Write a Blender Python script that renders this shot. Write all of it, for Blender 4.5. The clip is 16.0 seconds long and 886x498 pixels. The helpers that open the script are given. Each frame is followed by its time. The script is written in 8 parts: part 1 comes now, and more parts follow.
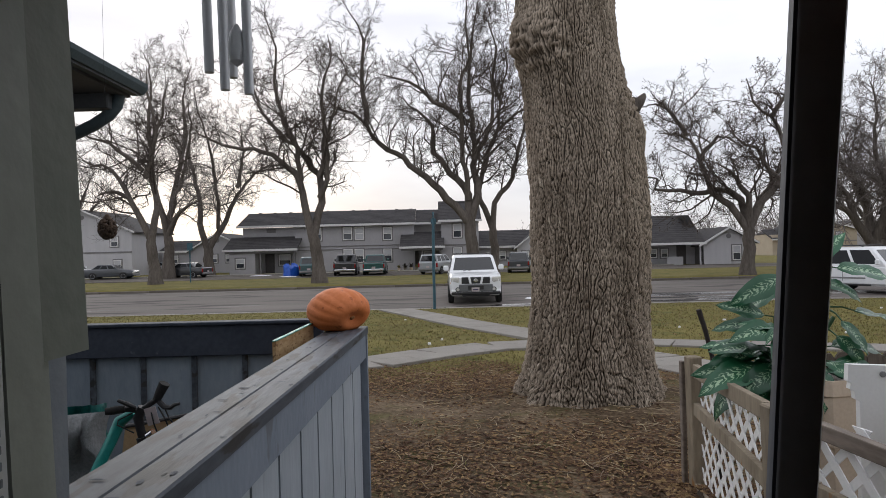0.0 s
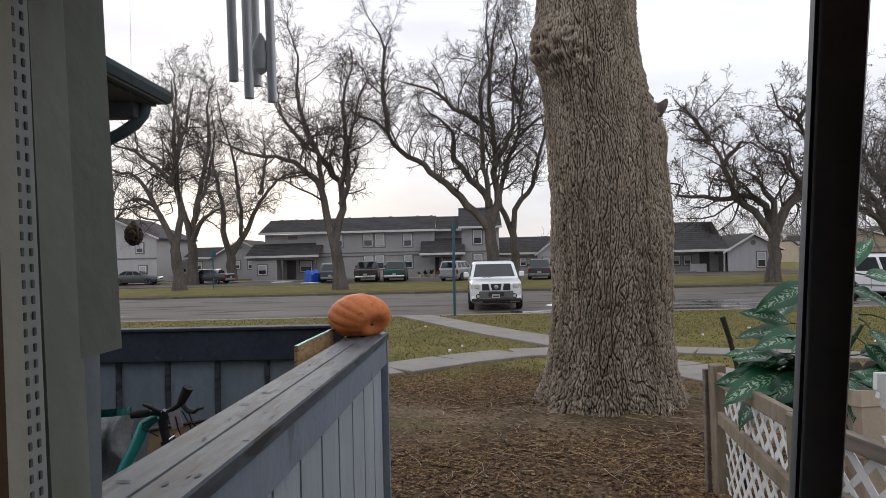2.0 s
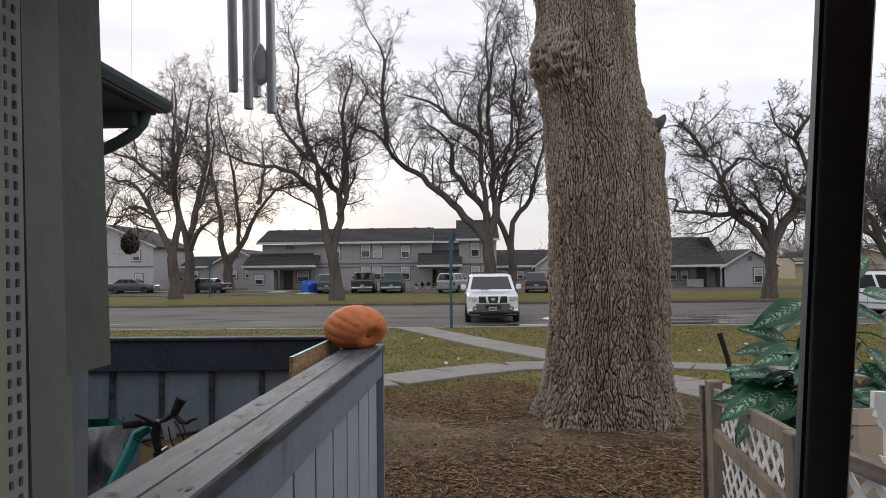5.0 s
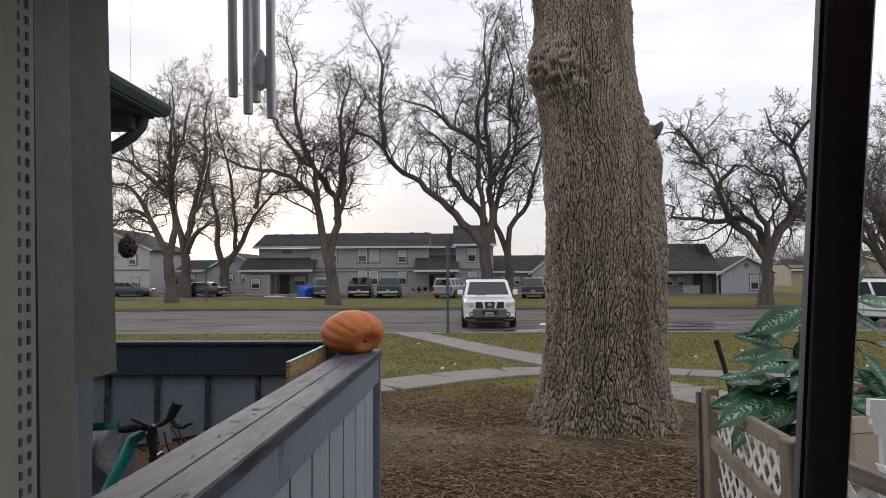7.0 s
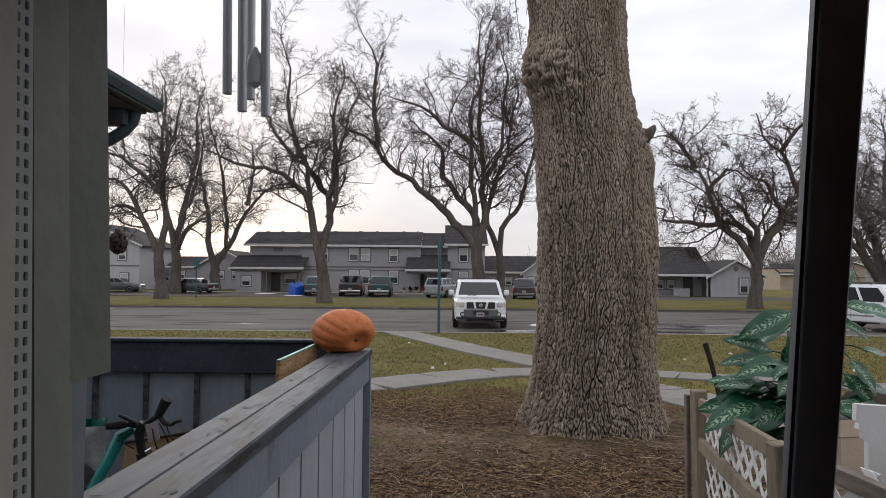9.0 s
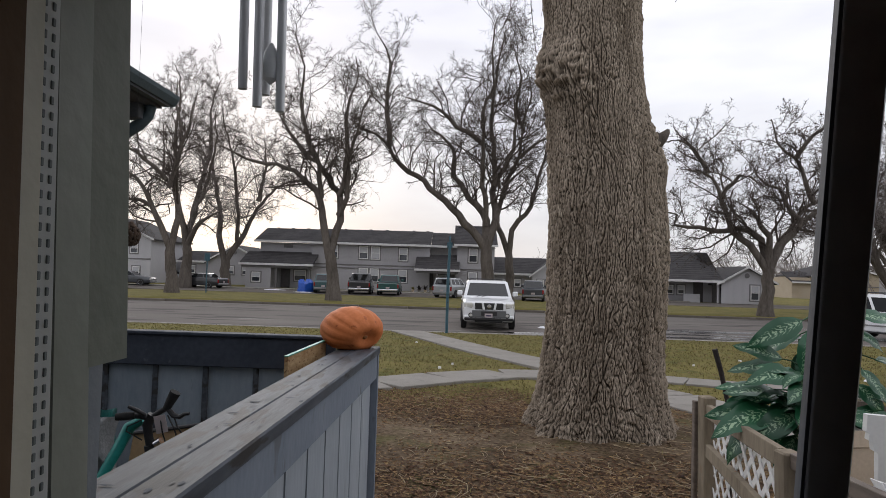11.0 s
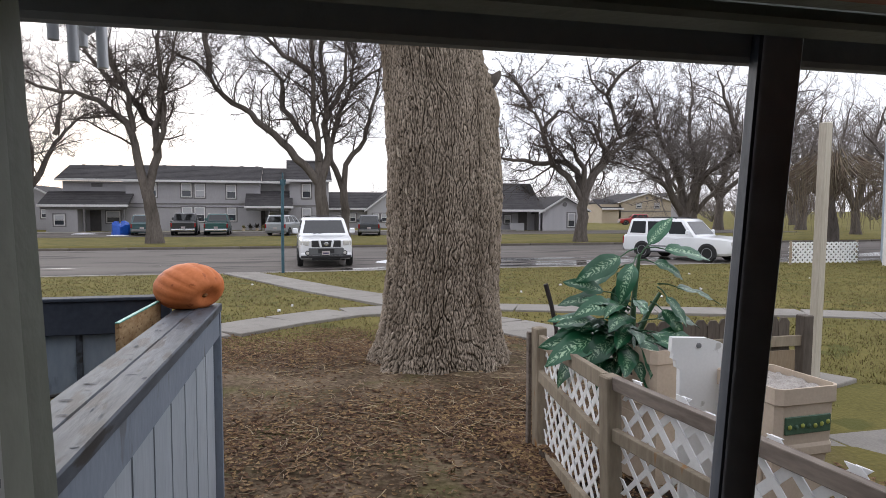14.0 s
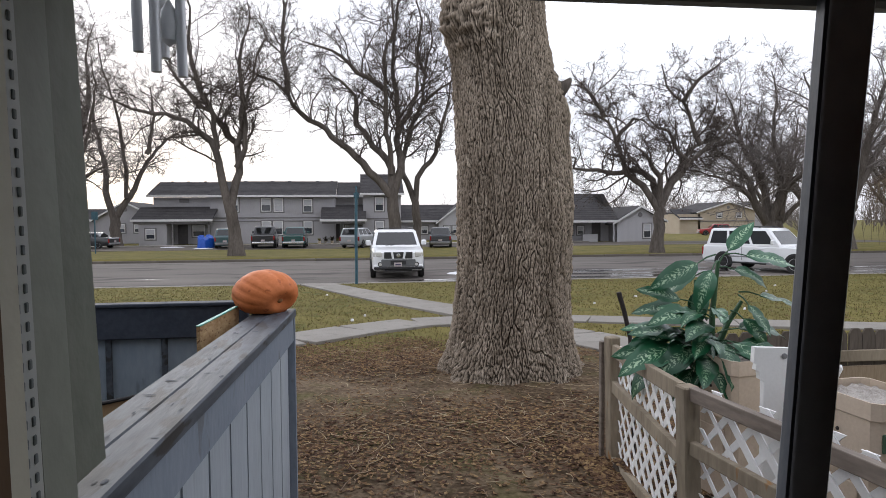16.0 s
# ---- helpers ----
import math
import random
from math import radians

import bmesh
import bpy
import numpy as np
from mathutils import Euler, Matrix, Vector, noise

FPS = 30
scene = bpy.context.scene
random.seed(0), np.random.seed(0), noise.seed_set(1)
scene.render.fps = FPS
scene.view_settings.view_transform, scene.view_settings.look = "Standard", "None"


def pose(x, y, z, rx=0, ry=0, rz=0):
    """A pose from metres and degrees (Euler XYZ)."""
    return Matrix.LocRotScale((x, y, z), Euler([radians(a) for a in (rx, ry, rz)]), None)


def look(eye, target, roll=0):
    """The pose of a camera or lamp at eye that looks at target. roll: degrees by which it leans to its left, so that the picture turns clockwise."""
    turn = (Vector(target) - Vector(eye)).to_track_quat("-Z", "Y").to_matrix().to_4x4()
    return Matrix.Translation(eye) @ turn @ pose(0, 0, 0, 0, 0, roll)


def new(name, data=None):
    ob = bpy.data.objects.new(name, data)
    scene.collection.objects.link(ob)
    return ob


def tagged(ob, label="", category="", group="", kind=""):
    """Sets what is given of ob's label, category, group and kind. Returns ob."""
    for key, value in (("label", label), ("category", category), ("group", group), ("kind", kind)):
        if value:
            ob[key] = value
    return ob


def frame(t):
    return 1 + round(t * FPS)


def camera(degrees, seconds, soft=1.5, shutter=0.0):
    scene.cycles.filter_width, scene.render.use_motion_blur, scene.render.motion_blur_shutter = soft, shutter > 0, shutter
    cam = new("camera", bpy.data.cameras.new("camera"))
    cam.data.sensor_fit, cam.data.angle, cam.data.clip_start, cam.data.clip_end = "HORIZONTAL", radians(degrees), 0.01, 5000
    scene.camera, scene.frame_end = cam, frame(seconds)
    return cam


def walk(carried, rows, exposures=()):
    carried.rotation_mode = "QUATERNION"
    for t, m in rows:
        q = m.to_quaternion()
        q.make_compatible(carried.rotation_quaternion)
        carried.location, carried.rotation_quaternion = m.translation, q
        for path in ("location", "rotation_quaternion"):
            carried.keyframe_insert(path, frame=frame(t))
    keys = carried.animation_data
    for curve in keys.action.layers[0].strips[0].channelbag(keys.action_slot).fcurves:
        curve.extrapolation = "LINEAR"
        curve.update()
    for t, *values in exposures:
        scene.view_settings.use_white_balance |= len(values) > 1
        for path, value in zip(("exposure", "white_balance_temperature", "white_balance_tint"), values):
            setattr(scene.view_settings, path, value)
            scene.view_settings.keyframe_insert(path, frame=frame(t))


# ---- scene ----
cam = camera(69.3, 16.0, soft=0.75)
PATH = [
    (0, (-0.0323, -0.1073, 2.2168), (-0.0316, 1.8916, 2.2184), -1.41),
    (0.5, (-0.0337, -0.1103, 2.2156), (-0.0412, 1.8935, 2.2242), -0.93),
    (1, (-0.0333, -0.1115, 2.2157), (-0.0598, 1.8904, 2.2361), -1.23),
    (1.5, (-0.0343, -0.1119, 2.2159), (-0.1110, 1.8882, 2.2318), -1.06),
    (2, (-0.0331, -0.1131, 2.2146), (-0.0952, 1.8880, 2.2384), -1.36),
    (2.5, (-0.0346, -0.1103, 2.2169), (-0.0397, 1.8931, 2.2245), -0.94),
    (3, (-0.0352, -0.1104, 2.2180), (-0.0402, 1.8920, 2.2427), -0.80),
    (3.5, (-0.0334, -0.1069, 2.2165), (-0.0618, 1.8947, 2.2443), -1.25),
    (4, (-0.0323, -0.1051, 2.2164), (-0.0924, 1.8946, 2.2539), -0.84),
    (6.5, (-0.0370, -0.1104, 2.2198), (-0.0780, 1.8856, 2.2984), -0.27),
    (7, (-0.0374, -0.1101, 2.2198), (-0.0809, 1.8864, 2.2964), -0.32),
    (7.5, (-0.0374, -0.1107, 2.2201), (-0.0619, 1.8861, 2.2863), 0.21),
    (8, (-0.0371, -0.1110, 2.2202), (-0.0440, 1.8868, 2.2901), 0.35),
    (8.5, (-0.0361, -0.1118, 2.2192), (-0.0535, 1.8855, 2.2859), 0.01),
    (9, (-0.0394, -0.1123, 2.2223), (-0.0573, 1.8852, 2.2979), 0.46),
    (11.5, (-0.0427, -0.1122, 2.2190), (-0.0925, 1.8813, 2.2942), 1.82),
    (12, (-0.0422, -0.1122, 2.2312), (-0.0719, 1.8853, 2.2861), 1.27),
    (12.5, (-0.0452, -0.1025, 2.2434), (0.1785, 1.8780, 2.2025), 0.74),
    (13, (-0.0702, -0.0816, 2.2611), (0.2882, 1.8834, 2.1608), 1.80),
    (13.5, (-0.1093, -0.0869, 2.2999), (0.2390, 1.8814, 2.2122), 0.11),
    (14, (-0.1094, -0.0912, 2.3095), (0.3529, 1.8513, 2.1866), 0.11),
    (14.5, (-0.1073, -0.0921, 2.3034), (0.3322, 1.8558, 2.1850), 0.10),
    (15, (-0.1053, -0.0946, 2.2968), (0.2843, 1.8650, 2.1933), 0.54),
    (15.5, (-0.0973, -0.0958, 2.2869), (0.2532, 1.8719, 2.1999), 1.11),
    (16, (-0.0922, -0.0892, 2.2758), (0.1516, 1.8948, 2.1913), -0.42),
]
walk(cam, [(t, look(eye, target, roll)) for t, eye, target, roll in PATH],
     exposures=[(0, -0.03, 6420, 10), (9, -0.12, 6480, 11), (12.2, -0.09, 6480, 11), (13.0, -0.18, 6400, 10), (13.6, 0.34, 6350, 11), (14.5, 0.42, 6330, 12), (15.5, 0.40, 6250, 11), (16, 0.32, 6300, 11)])

# ---- light ----
world = bpy.data.worlds.new("overcast_sky")
scene.world = world
world.use_nodes = True
wn, wl = world.node_tree.nodes, world.node_tree.links
wn.clear()
SUN_AZ, SUN_EL = radians(-19.0), radians(13.0)      # azimuth from +y towards +x
sky = wn.new("ShaderNodeTexSky")
sky.sky_type, sky.sun_disc = "NISHITA", False
sky.sun_elevation, sky.sun_rotation = SUN_EL, SUN_AZ
sky_tone = wn.new("ShaderNodeMix"); sky_tone.data_type = "RGBA"
sky_tone.inputs[0].default_value = 0.90             # the cloud sheet hides most of the blue
coord = wn.new("ShaderNodeTexCoord")
stretch = wn.new("ShaderNodeMapping"); stretch.inputs["Scale"].default_value = (1.6, 1.6, 6.0)
clouds = wn.new("ShaderNodeTexNoise"); clouds.inputs["Scale"].default_value = 1.8; clouds.inputs["Detail"].default_value = 5
shade = wn.new("ShaderNodeValToRGB")
shade.color_ramp.elements[0].position, shade.color_ramp.elements[1].position = 0.32, 0.68
shade.color_ramp.elements[0].color = (8.1, 8.15, 8.9, 1)
shade.color_ramp.elements[1].color = (10.7, 10.8, 11.3, 1)
height = wn.new("ShaderNodeSeparateXYZ")
rise = wn.new("ShaderNodeMapRange")
rise.inputs[1].default_value, rise.inputs[2].default_value = -0.02, 0.45
rise.inputs[3].default_value, rise.inputs[4].default_value = 0.80, 1.28
lift = wn.new("ShaderNodeMix"); lift.data_type, lift.blend_type = "RGBA", "MULTIPLY"; lift.inputs[0].default_value = 1.0
bg = wn.new("ShaderNodeBackground"); bg.inputs[1].default_value = 0.10
wo = wn.new("ShaderNodeOutputWorld")
wl.new(coord.outputs["Generated"], stretch.inputs[0]); wl.new(stretch.outputs[0], clouds.inputs[0])
wl.new(clouds.outputs[0], shade.inputs[0])
wl.new(coord.outputs["Generated"], height.inputs[0]); wl.new(height.outputs[2], rise.inputs[0])
wl.new(shade.outputs[0], lift.inputs[6]); wl.new(rise.outputs[0], lift.inputs[7])
wl.new(sky.outputs[0], sky_tone.inputs[6]); wl.new(lift.outputs[2], sky_tone.inputs[7])
wl.new(sky_tone.outputs[2], bg.inputs[0]); wl.new(bg.outputs[0], wo.inputs[0])

sun = new("sun", bpy.data.lights.new("sun", "SUN"))
sun.data.energy, sun.data.angle, sun.data.color = 0.8, radians(25), (1.0, 0.95, 0.88)
sun.matrix_world = look((0, 0, 0), (-math.sin(SUN_AZ) * math.cos(SUN_EL), -math.cos(SUN_AZ) * math.cos(SUN_EL), -math.sin(SUN_EL)))


# ---- materials ----
def mat(name, c1, c2=None, rough=0.8, scale=4.0, fine=60.0, bump=0.2, metal=0.0, stretch=(1, 1, 1), vary=0.0, c3=None, spots=0.0, spec=0.5, coat=0.0, dist=0.02):
    """Two-scale noise between two colours, with a third for specks or wear, fine relief, and a change from object to object."""
    m = bpy.data.materials.new(name)
    m.use_nodes = True
    n, l = m.node_tree.nodes, m.node_tree.links
    p = n["Principled BSDF"]
    p.inputs["Roughness"].default_value, p.inputs["Metallic"].default_value = rough, metal
    p.inputs["Specular IOR Level"].default_value = spec
    p.inputs["Coat Weight"].default_value = coat
    tc = n.new("ShaderNodeTexCoord")
    mp = n.new("ShaderNodeMapping"); mp.inputs["Scale"].default_value = stretch
    l.new(tc.outputs["Object"], mp.inputs[0])
    big = n.new("ShaderNodeTexNoise"); big.inputs["Scale"].default_value, big.inputs["Detail"].default_value = scale, 6
    small = n.new("ShaderNodeTexNoise"); small.inputs["Scale"].default_value, small.inputs["Detail"].default_value = fine, 4
    l.new(mp.outputs[0], big.inputs[0]); l.new(mp.outputs[0], small.inputs[0])
    add = n.new("ShaderNodeMath"); add.operation = "MULTIPLY_ADD"
    add.inputs[1].default_value = 0.45
    l.new(small.outputs[0], add.inputs[0])
    half = n.new("ShaderNodeMath"); half.operation = "MULTIPLY"; half.inputs[1].default_value = 0.55
    l.new(big.outputs[0], half.inputs[0]); l.new(half.outputs[0], add.inputs[2])
    ramp = n.new("ShaderNodeValToRGB")
    ramp.color_ramp.elements[0].position, ramp.color_ramp.elements[1].position = 0.36, 0.64
    ramp.color_ramp.elements[0].color = (*c1, 1)
    ramp.color_ramp.elements[1].color = (*(c2 or tuple(v * 1.15 for v in c1)), 1)
    l.new(add.outputs[0], ramp.inputs[0])
    col = ramp.outputs[0]
    if c3:
        wear = n.new("ShaderNodeTexNoise"); wear.inputs["Scale"].default_value, wear.inputs["Detail"].default_value = scale * 3.1, 8
        l.new(mp.outputs[0], wear.inputs[0])
        cut = n.new("ShaderNodeMapRange"); cut.inputs[1].default_value, cut.inputs[2].default_value = 0.66 - spots, 0.72 - spots
        l.new(wear.outputs[0], cut.inputs[0])
        mix = n.new("ShaderNodeMix"); mix.data_type = "RGBA"; mix.inputs[7].default_value = (*c3, 1)
        l.new(cut.outputs[0], mix.inputs[0]); l.new(col, mix.inputs[6])
        col = mix.outputs[2]
    if vary:
        info = n.new("ShaderNodeObjectInfo")
        tone = n.new("ShaderNodeMapRange"); tone.inputs[3].default_value, tone.inputs[4].default_value = 1 - vary, 1 + vary
        l.new(info.outputs["Random"], tone.inputs[0])
        hsv = n.new("ShaderNodeHueSaturation"); l.new(tone.outputs[0], hsv.inputs["Value"]); l.new(col, hsv.inputs["Color"])
        col = hsv.outputs[0]
    l.new(col, p.inputs["Base Color"])
    if bump:
        b = n.new("ShaderNodeBump"); b.inputs["Strength"].default_value, b.inputs["Distance"].default_value = bump, dist
        l.new(add.outputs[0], b.inputs["Height"]); l.new(b.outputs[0], p.inputs["Normal"])
    return m


def island_vary(m, amount=0.35, hue=0.02):
    """Lets each loose piece of a mesh take its own tone."""
    n, l = m.node_tree.nodes, m.node_tree.links
    p = n["Principled BSDF"]
    src = p.inputs["Base Color"].links[0].from_socket
    geo = n.new("ShaderNodeNewGeometry")
    tone = n.new("ShaderNodeMapRange"); tone.inputs[3].default_value, tone.inputs[4].default_value = 1 - amount, 1 + amount
    shift = n.new("ShaderNodeMapRange"); shift.inputs[3].default_value, shift.inputs[4].default_value = 0.5 - hue, 0.5 + hue
    hsv = n.new("ShaderNodeHueSaturation")
    l.new(geo.outputs["Random Per Island"], tone.inputs[0]); l.new(tone.outputs[0], hsv.inputs["Value"])
    l.new(geo.outputs["Random Per Island"], shift.inputs[0]); l.new(shift.outputs[0], hsv.inputs["Hue"])
    l.new(src, hsv.inputs["Color"]); l.new(hsv.outputs[0], p.inputs["Base Color"])
    return m


def ridge_wear_and_shade(m, low=0.45, high=0.55, dark=0.48, light=1.2):
    """Weathered crests paler; the furrows between them darkened with crease shade put into the colour."""
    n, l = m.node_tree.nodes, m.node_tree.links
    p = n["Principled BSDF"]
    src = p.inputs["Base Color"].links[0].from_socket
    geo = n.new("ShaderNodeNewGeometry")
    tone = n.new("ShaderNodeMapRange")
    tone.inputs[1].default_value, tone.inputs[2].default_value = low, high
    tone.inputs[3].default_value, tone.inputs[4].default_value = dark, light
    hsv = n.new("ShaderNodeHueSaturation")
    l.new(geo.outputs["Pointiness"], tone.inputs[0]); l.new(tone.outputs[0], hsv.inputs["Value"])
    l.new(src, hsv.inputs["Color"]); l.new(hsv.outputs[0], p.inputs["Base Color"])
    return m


def glass_mat(name, tint=(0.02, 0.025, 0.03), rough=0.05):
    m = mat(name, tint, tint, rough=rough, bump=0.0, spec=0.8)
    return m


M = {}
M["lawn"] = mat("winter_grass", (0.104, 0.095, 0.029), (0.180, 0.152, 0.050), rough=0.95, scale=0.5, fine=26, bump=0.5, c3=(0.092, 0.092, 0.028), spots=0.08, spec=0.1, dist=0.05)
M["soil"] = mat("bare_soil", (0.115, 0.085, 0.058), (0.205, 0.158, 0.112), rough=0.95, scale=1.6, fine=38, bump=0.8, c3=(0.07, 0.048, 0.030), spots=0.08, spec=0.15, dist=0.03)
# near-black soil tone that stands in for the shade behind the lattice
M["soil_shade"] = mat("shade_dark_soil", (0.022, 0.016, 0.011), (0.060, 0.045, 0.032), rough=0.9, scale=6, fine=60, bump=0.9, spec=0.2)
M["leaf"] = island_vary(mat("dead_leaf", (0.058, 0.032, 0.017), (0.235, 0.142, 0.078), rough=0.85, scale=30, fine=200, bump=0.1, spec=0.2), 0.7, 0.02)
M["straw"] = island_vary(mat("dry_twig", (0.24, 0.178, 0.11), (0.37, 0.29, 0.20), rough=0.85, scale=20, bump=0.1, spec=0.2), 0.35)
M["blade"] = island_vary(mat("grass_blade", (0.135, 0.116, 0.044), (0.21, 0.178, 0.075), rough=0.8, scale=3, bump=0.0, spec=0.15), 0.35, 0.03)
M["asphalt"] = mat("damp_asphalt", (0.070, 0.060, 0.052), (0.122, 0.105, 0.092), rough=0.85, scale=0.35, fine=30, bump=0.25, c3=(0.048, 0.041, 0.037), spots=0.12, stretch=(0.22, 1, 1), spec=0.18)
def wet_patches(m):
    """Smooth damp streaks on the near half of the street."""
    n, l = m.node_tree.nodes, m.node_tree.links
    p = n["Principled BSDF"]
    src = p.inputs["Base Color"].links[0].from_socket
    tc = n.new("ShaderNodeTexCoord")
    mp = n.new("ShaderNodeMapping"); mp.inputs["Scale"].default_value = (0.16, 1.1, 1)
    nz = n.new("ShaderNodeTexNoise"); nz.inputs["Scale"].default_value, nz.inputs["Detail"].default_value = 0.9, 7
    l.new(tc.outputs["Object"], mp.inputs[0]); l.new(mp.outputs[0], nz.inputs[0])
    sep = n.new("ShaderNodeSeparateXYZ"); l.new(tc.outputs["Object"], sep.inputs[0])
    side = n.new("ShaderNodeMapRange"); side.inputs[1].default_value, side.inputs[2].default_value = 27.0, 32.0
    side.inputs[3].default_value, side.inputs[4].default_value = 0.04, -0.12
    l.new(sep.outputs[1], side.inputs[0])
    end = n.new("ShaderNodeMapRange"); end.inputs[1].default_value, end.inputs[2].default_value = -1.0, 6.0
    end.inputs[3].default_value, end.inputs[4].default_value = -0.13, 0.0
    l.new(sep.outputs[0], end.inputs[0])
    where = n.new("ShaderNodeMath"); where.operation = "ADD"; l.new(side.outputs[0], where.inputs[0]); l.new(end.outputs[0], where.inputs[1])
    add = n.new("ShaderNodeMath"); add.operation = "ADD"; l.new(nz.outputs[0], add.inputs[0]); l.new(where.outputs[0], add.inputs[1])
    wet = n.new("ShaderNodeMapRange"); wet.inputs[1].default_value, wet.inputs[2].default_value = 0.53, 0.60
    l.new(add.outputs[0], wet.inputs[0])
    rough = n.new("ShaderNodeMapRange"); rough.inputs[3].default_value, rough.inputs[4].default_value = 0.85, 0.16
    l.new(wet.outputs[0], rough.inputs[0]); l.new(rough.outputs[0], p.inputs["Roughness"])
    mix = n.new("ShaderNodeMix"); mix.data_type, mix.blend_type = "RGBA", "MULTIPLY"; mix.inputs[7].default_value = (0.5, 0.5, 0.52, 1)
    l.new(wet.outputs[0], mix.inputs[0]); l.new(src, mix.inputs[6]); l.new(mix.outputs[2], p.inputs["Base Color"])
    return m


M["road"] = wet_patches(mat("street_asphalt", (0.088, 0.078, 0.070), (0.150, 0.132, 0.118), rough=0.85, scale=0.35, fine=30, bump=0.12, c3=(0.052, 0.045, 0.041), spots=0.10, stretch=(0.22, 1, 1), spec=0.3))
M["puddle"] = mat("shallow_puddle", (0.05, 0.047, 0.045), (0.07, 0.066, 0.062), rough=0.07, scale=1, bump=0.02, spec=0.9)
M["snow"] = mat("old_snow", (0.68, 0.69, 0.72), (0.8, 0.8, 0.82), rough=0.8, scale=6, bump=0.5)
M["concrete"] = mat("worn_concrete", (0.190, 0.174, 0.154), (0.268, 0.250, 0.222), rough=0.9, scale=1.4, fine=55, bump=0.3, c3=(0.18, 0.165, 0.145), spots=0.06, vary=0.07)
M["kerb"] = mat("kerb_concrete", (0.22, 0.20, 0.18), (0.32, 0.30, 0.27), rough=0.9, scale=2, bump=0.3, vary=0.1)
# darker kerb concrete: the shade on the far kerb's face is in the colour
M["kerb_shade"] = mat("shade_toned_kerb", (0.085, 0.072, 0.060), (0.15, 0.13, 0.11), rough=0.9, scale=1.2, bump=0.3, vary=0.12)
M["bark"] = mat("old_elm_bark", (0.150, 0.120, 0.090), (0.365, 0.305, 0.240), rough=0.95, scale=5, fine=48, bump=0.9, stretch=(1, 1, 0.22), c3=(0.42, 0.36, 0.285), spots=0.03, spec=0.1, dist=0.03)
# crease shade is coloured into the bark furrows, down to a quarter tone
ridge_wear_and_shade(M["bark"], 0.455, 0.535, 0.24, 1.2)
M["trunk"] = mat("tree_bark", (0.078, 0.067, 0.058), (0.155, 0.134, 0.116), rough=0.95, scale=2.5, fine=14, bump=1.0, stretch=(1, 1, 0.25), spec=0.1, dist=0.08)
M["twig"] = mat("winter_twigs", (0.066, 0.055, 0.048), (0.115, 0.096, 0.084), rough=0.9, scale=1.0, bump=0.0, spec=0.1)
# paler copy of the twigs: haze over the far crowns put into the colour
M["twig_haze"] = mat("hazed_distant_twigs", (0.15, 0.132, 0.122), (0.21, 0.185, 0.172), rough=0.9, scale=1.0, bump=0.0, spec=0.1)
M["pod"] = island_vary(mat("dry_seed_clump", (0.05, 0.035, 0.03), (0.09, 0.065, 0.05), rough=0.9, bump=0.0, spec=0.1), 0.4)
M["willow"] = island_vary(mat("willow_strand", (0.125, 0.098, 0.07), (0.19, 0.15, 0.105), rough=0.9, bump=0.0, spec=0.1), 0.3)
M["wall_paint"] = mat("weathered_grey_blue_paint", (0.182, 0.215, 0.262), (0.235, 0.27, 0.318), rough=0.7, scale=3, fine=45, bump=0.25, c3=(0.15, 0.165, 0.185), spots=0.05, stretch=(1, 1, 0.4), vary=0.05, spec=0.3)
M["cap_paint"] = mat("peeling_grey_paint", (0.040, 0.048, 0.060), (0.102, 0.118, 0.140), rough=0.55, scale=5, fine=30, bump=0.8, c3=(0.036, 0.036, 0.037), spots=0.13, stretch=(1, 0.22, 1), spec=0.35, dist=0.01)
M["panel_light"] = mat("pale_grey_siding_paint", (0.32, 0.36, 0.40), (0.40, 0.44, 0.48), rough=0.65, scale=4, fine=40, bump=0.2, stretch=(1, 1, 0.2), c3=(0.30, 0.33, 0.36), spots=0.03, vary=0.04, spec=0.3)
M["porch_plank"] = mat("blue_grey_plank_paint", (0.215, 0.262, 0.310), (0.275, 0.325, 0.375), rough=0.65, scale=3, fine=40, bump=0.25, stretch=(1, 1, 0.3), c3=(0.17, 0.20, 0.235), spots=0.04, vary=0.06, spec=0.3)
M["dark_board"] = mat("dark_slate_paint", (0.028, 0.036, 0.052), (0.05, 0.06, 0.08), rough=0.65, scale=4, fine=30, bump=0.3, c3=(0.10, 0.11, 0.125), spots=-0.02, spec=0.3)
M["osb"] = mat("oriented_strand_board", (0.30, 0.17, 0.07), (0.52, 0.36, 0.19), rough=0.8, scale=18, fine=60, bump=0.3, stretch=(1, 0.5, 1), c3=(0.18, 0.09, 0.035), spots=0.06)
M["teal"] = mat("teal_paint", (0.01, 0.22, 0.19), (0.02, 0.30, 0.26), rough=0.4, scale=6, bump=0.05)
M["pumpkin"] = mat("pumpkin_skin", (0.56, 0.158, 0.042), (0.68, 0.215, 0.072), rough=0.55, scale=7, fine=40, bump=0.15, c3=(0.40, 0.10, 0.03), spots=0.03, spec=0.35)
M["stem"] = mat("pumpkin_scar", (0.20, 0.085, 0.025), (0.30, 0.14, 0.05), rough=0.8, scale=30, bump=0.4)
M["suet"] = mat("dark_seed_cake", (0.045, 0.028, 0.018), (0.10, 0.062, 0.038), rough=0.85, scale=60, bump=0.5)
M["teal_sheet"] = mat("teal_plastic_sheet", (0.008, 0.10, 0.09), (0.02, 0.17, 0.15), rough=0.35, scale=8, bump=0.3)
M["sail"] = mat("frosted_plastic_sail", (0.62, 0.64, 0.66), (0.70, 0.71, 0.72), rough=0.4, scale=12, bump=0.05)
M["vinyl"] = mat("pale_vinyl_track", (0.50, 0.53, 0.53), (0.57, 0.59, 0.58), rough=0.5, scale=9, bump=0.05)
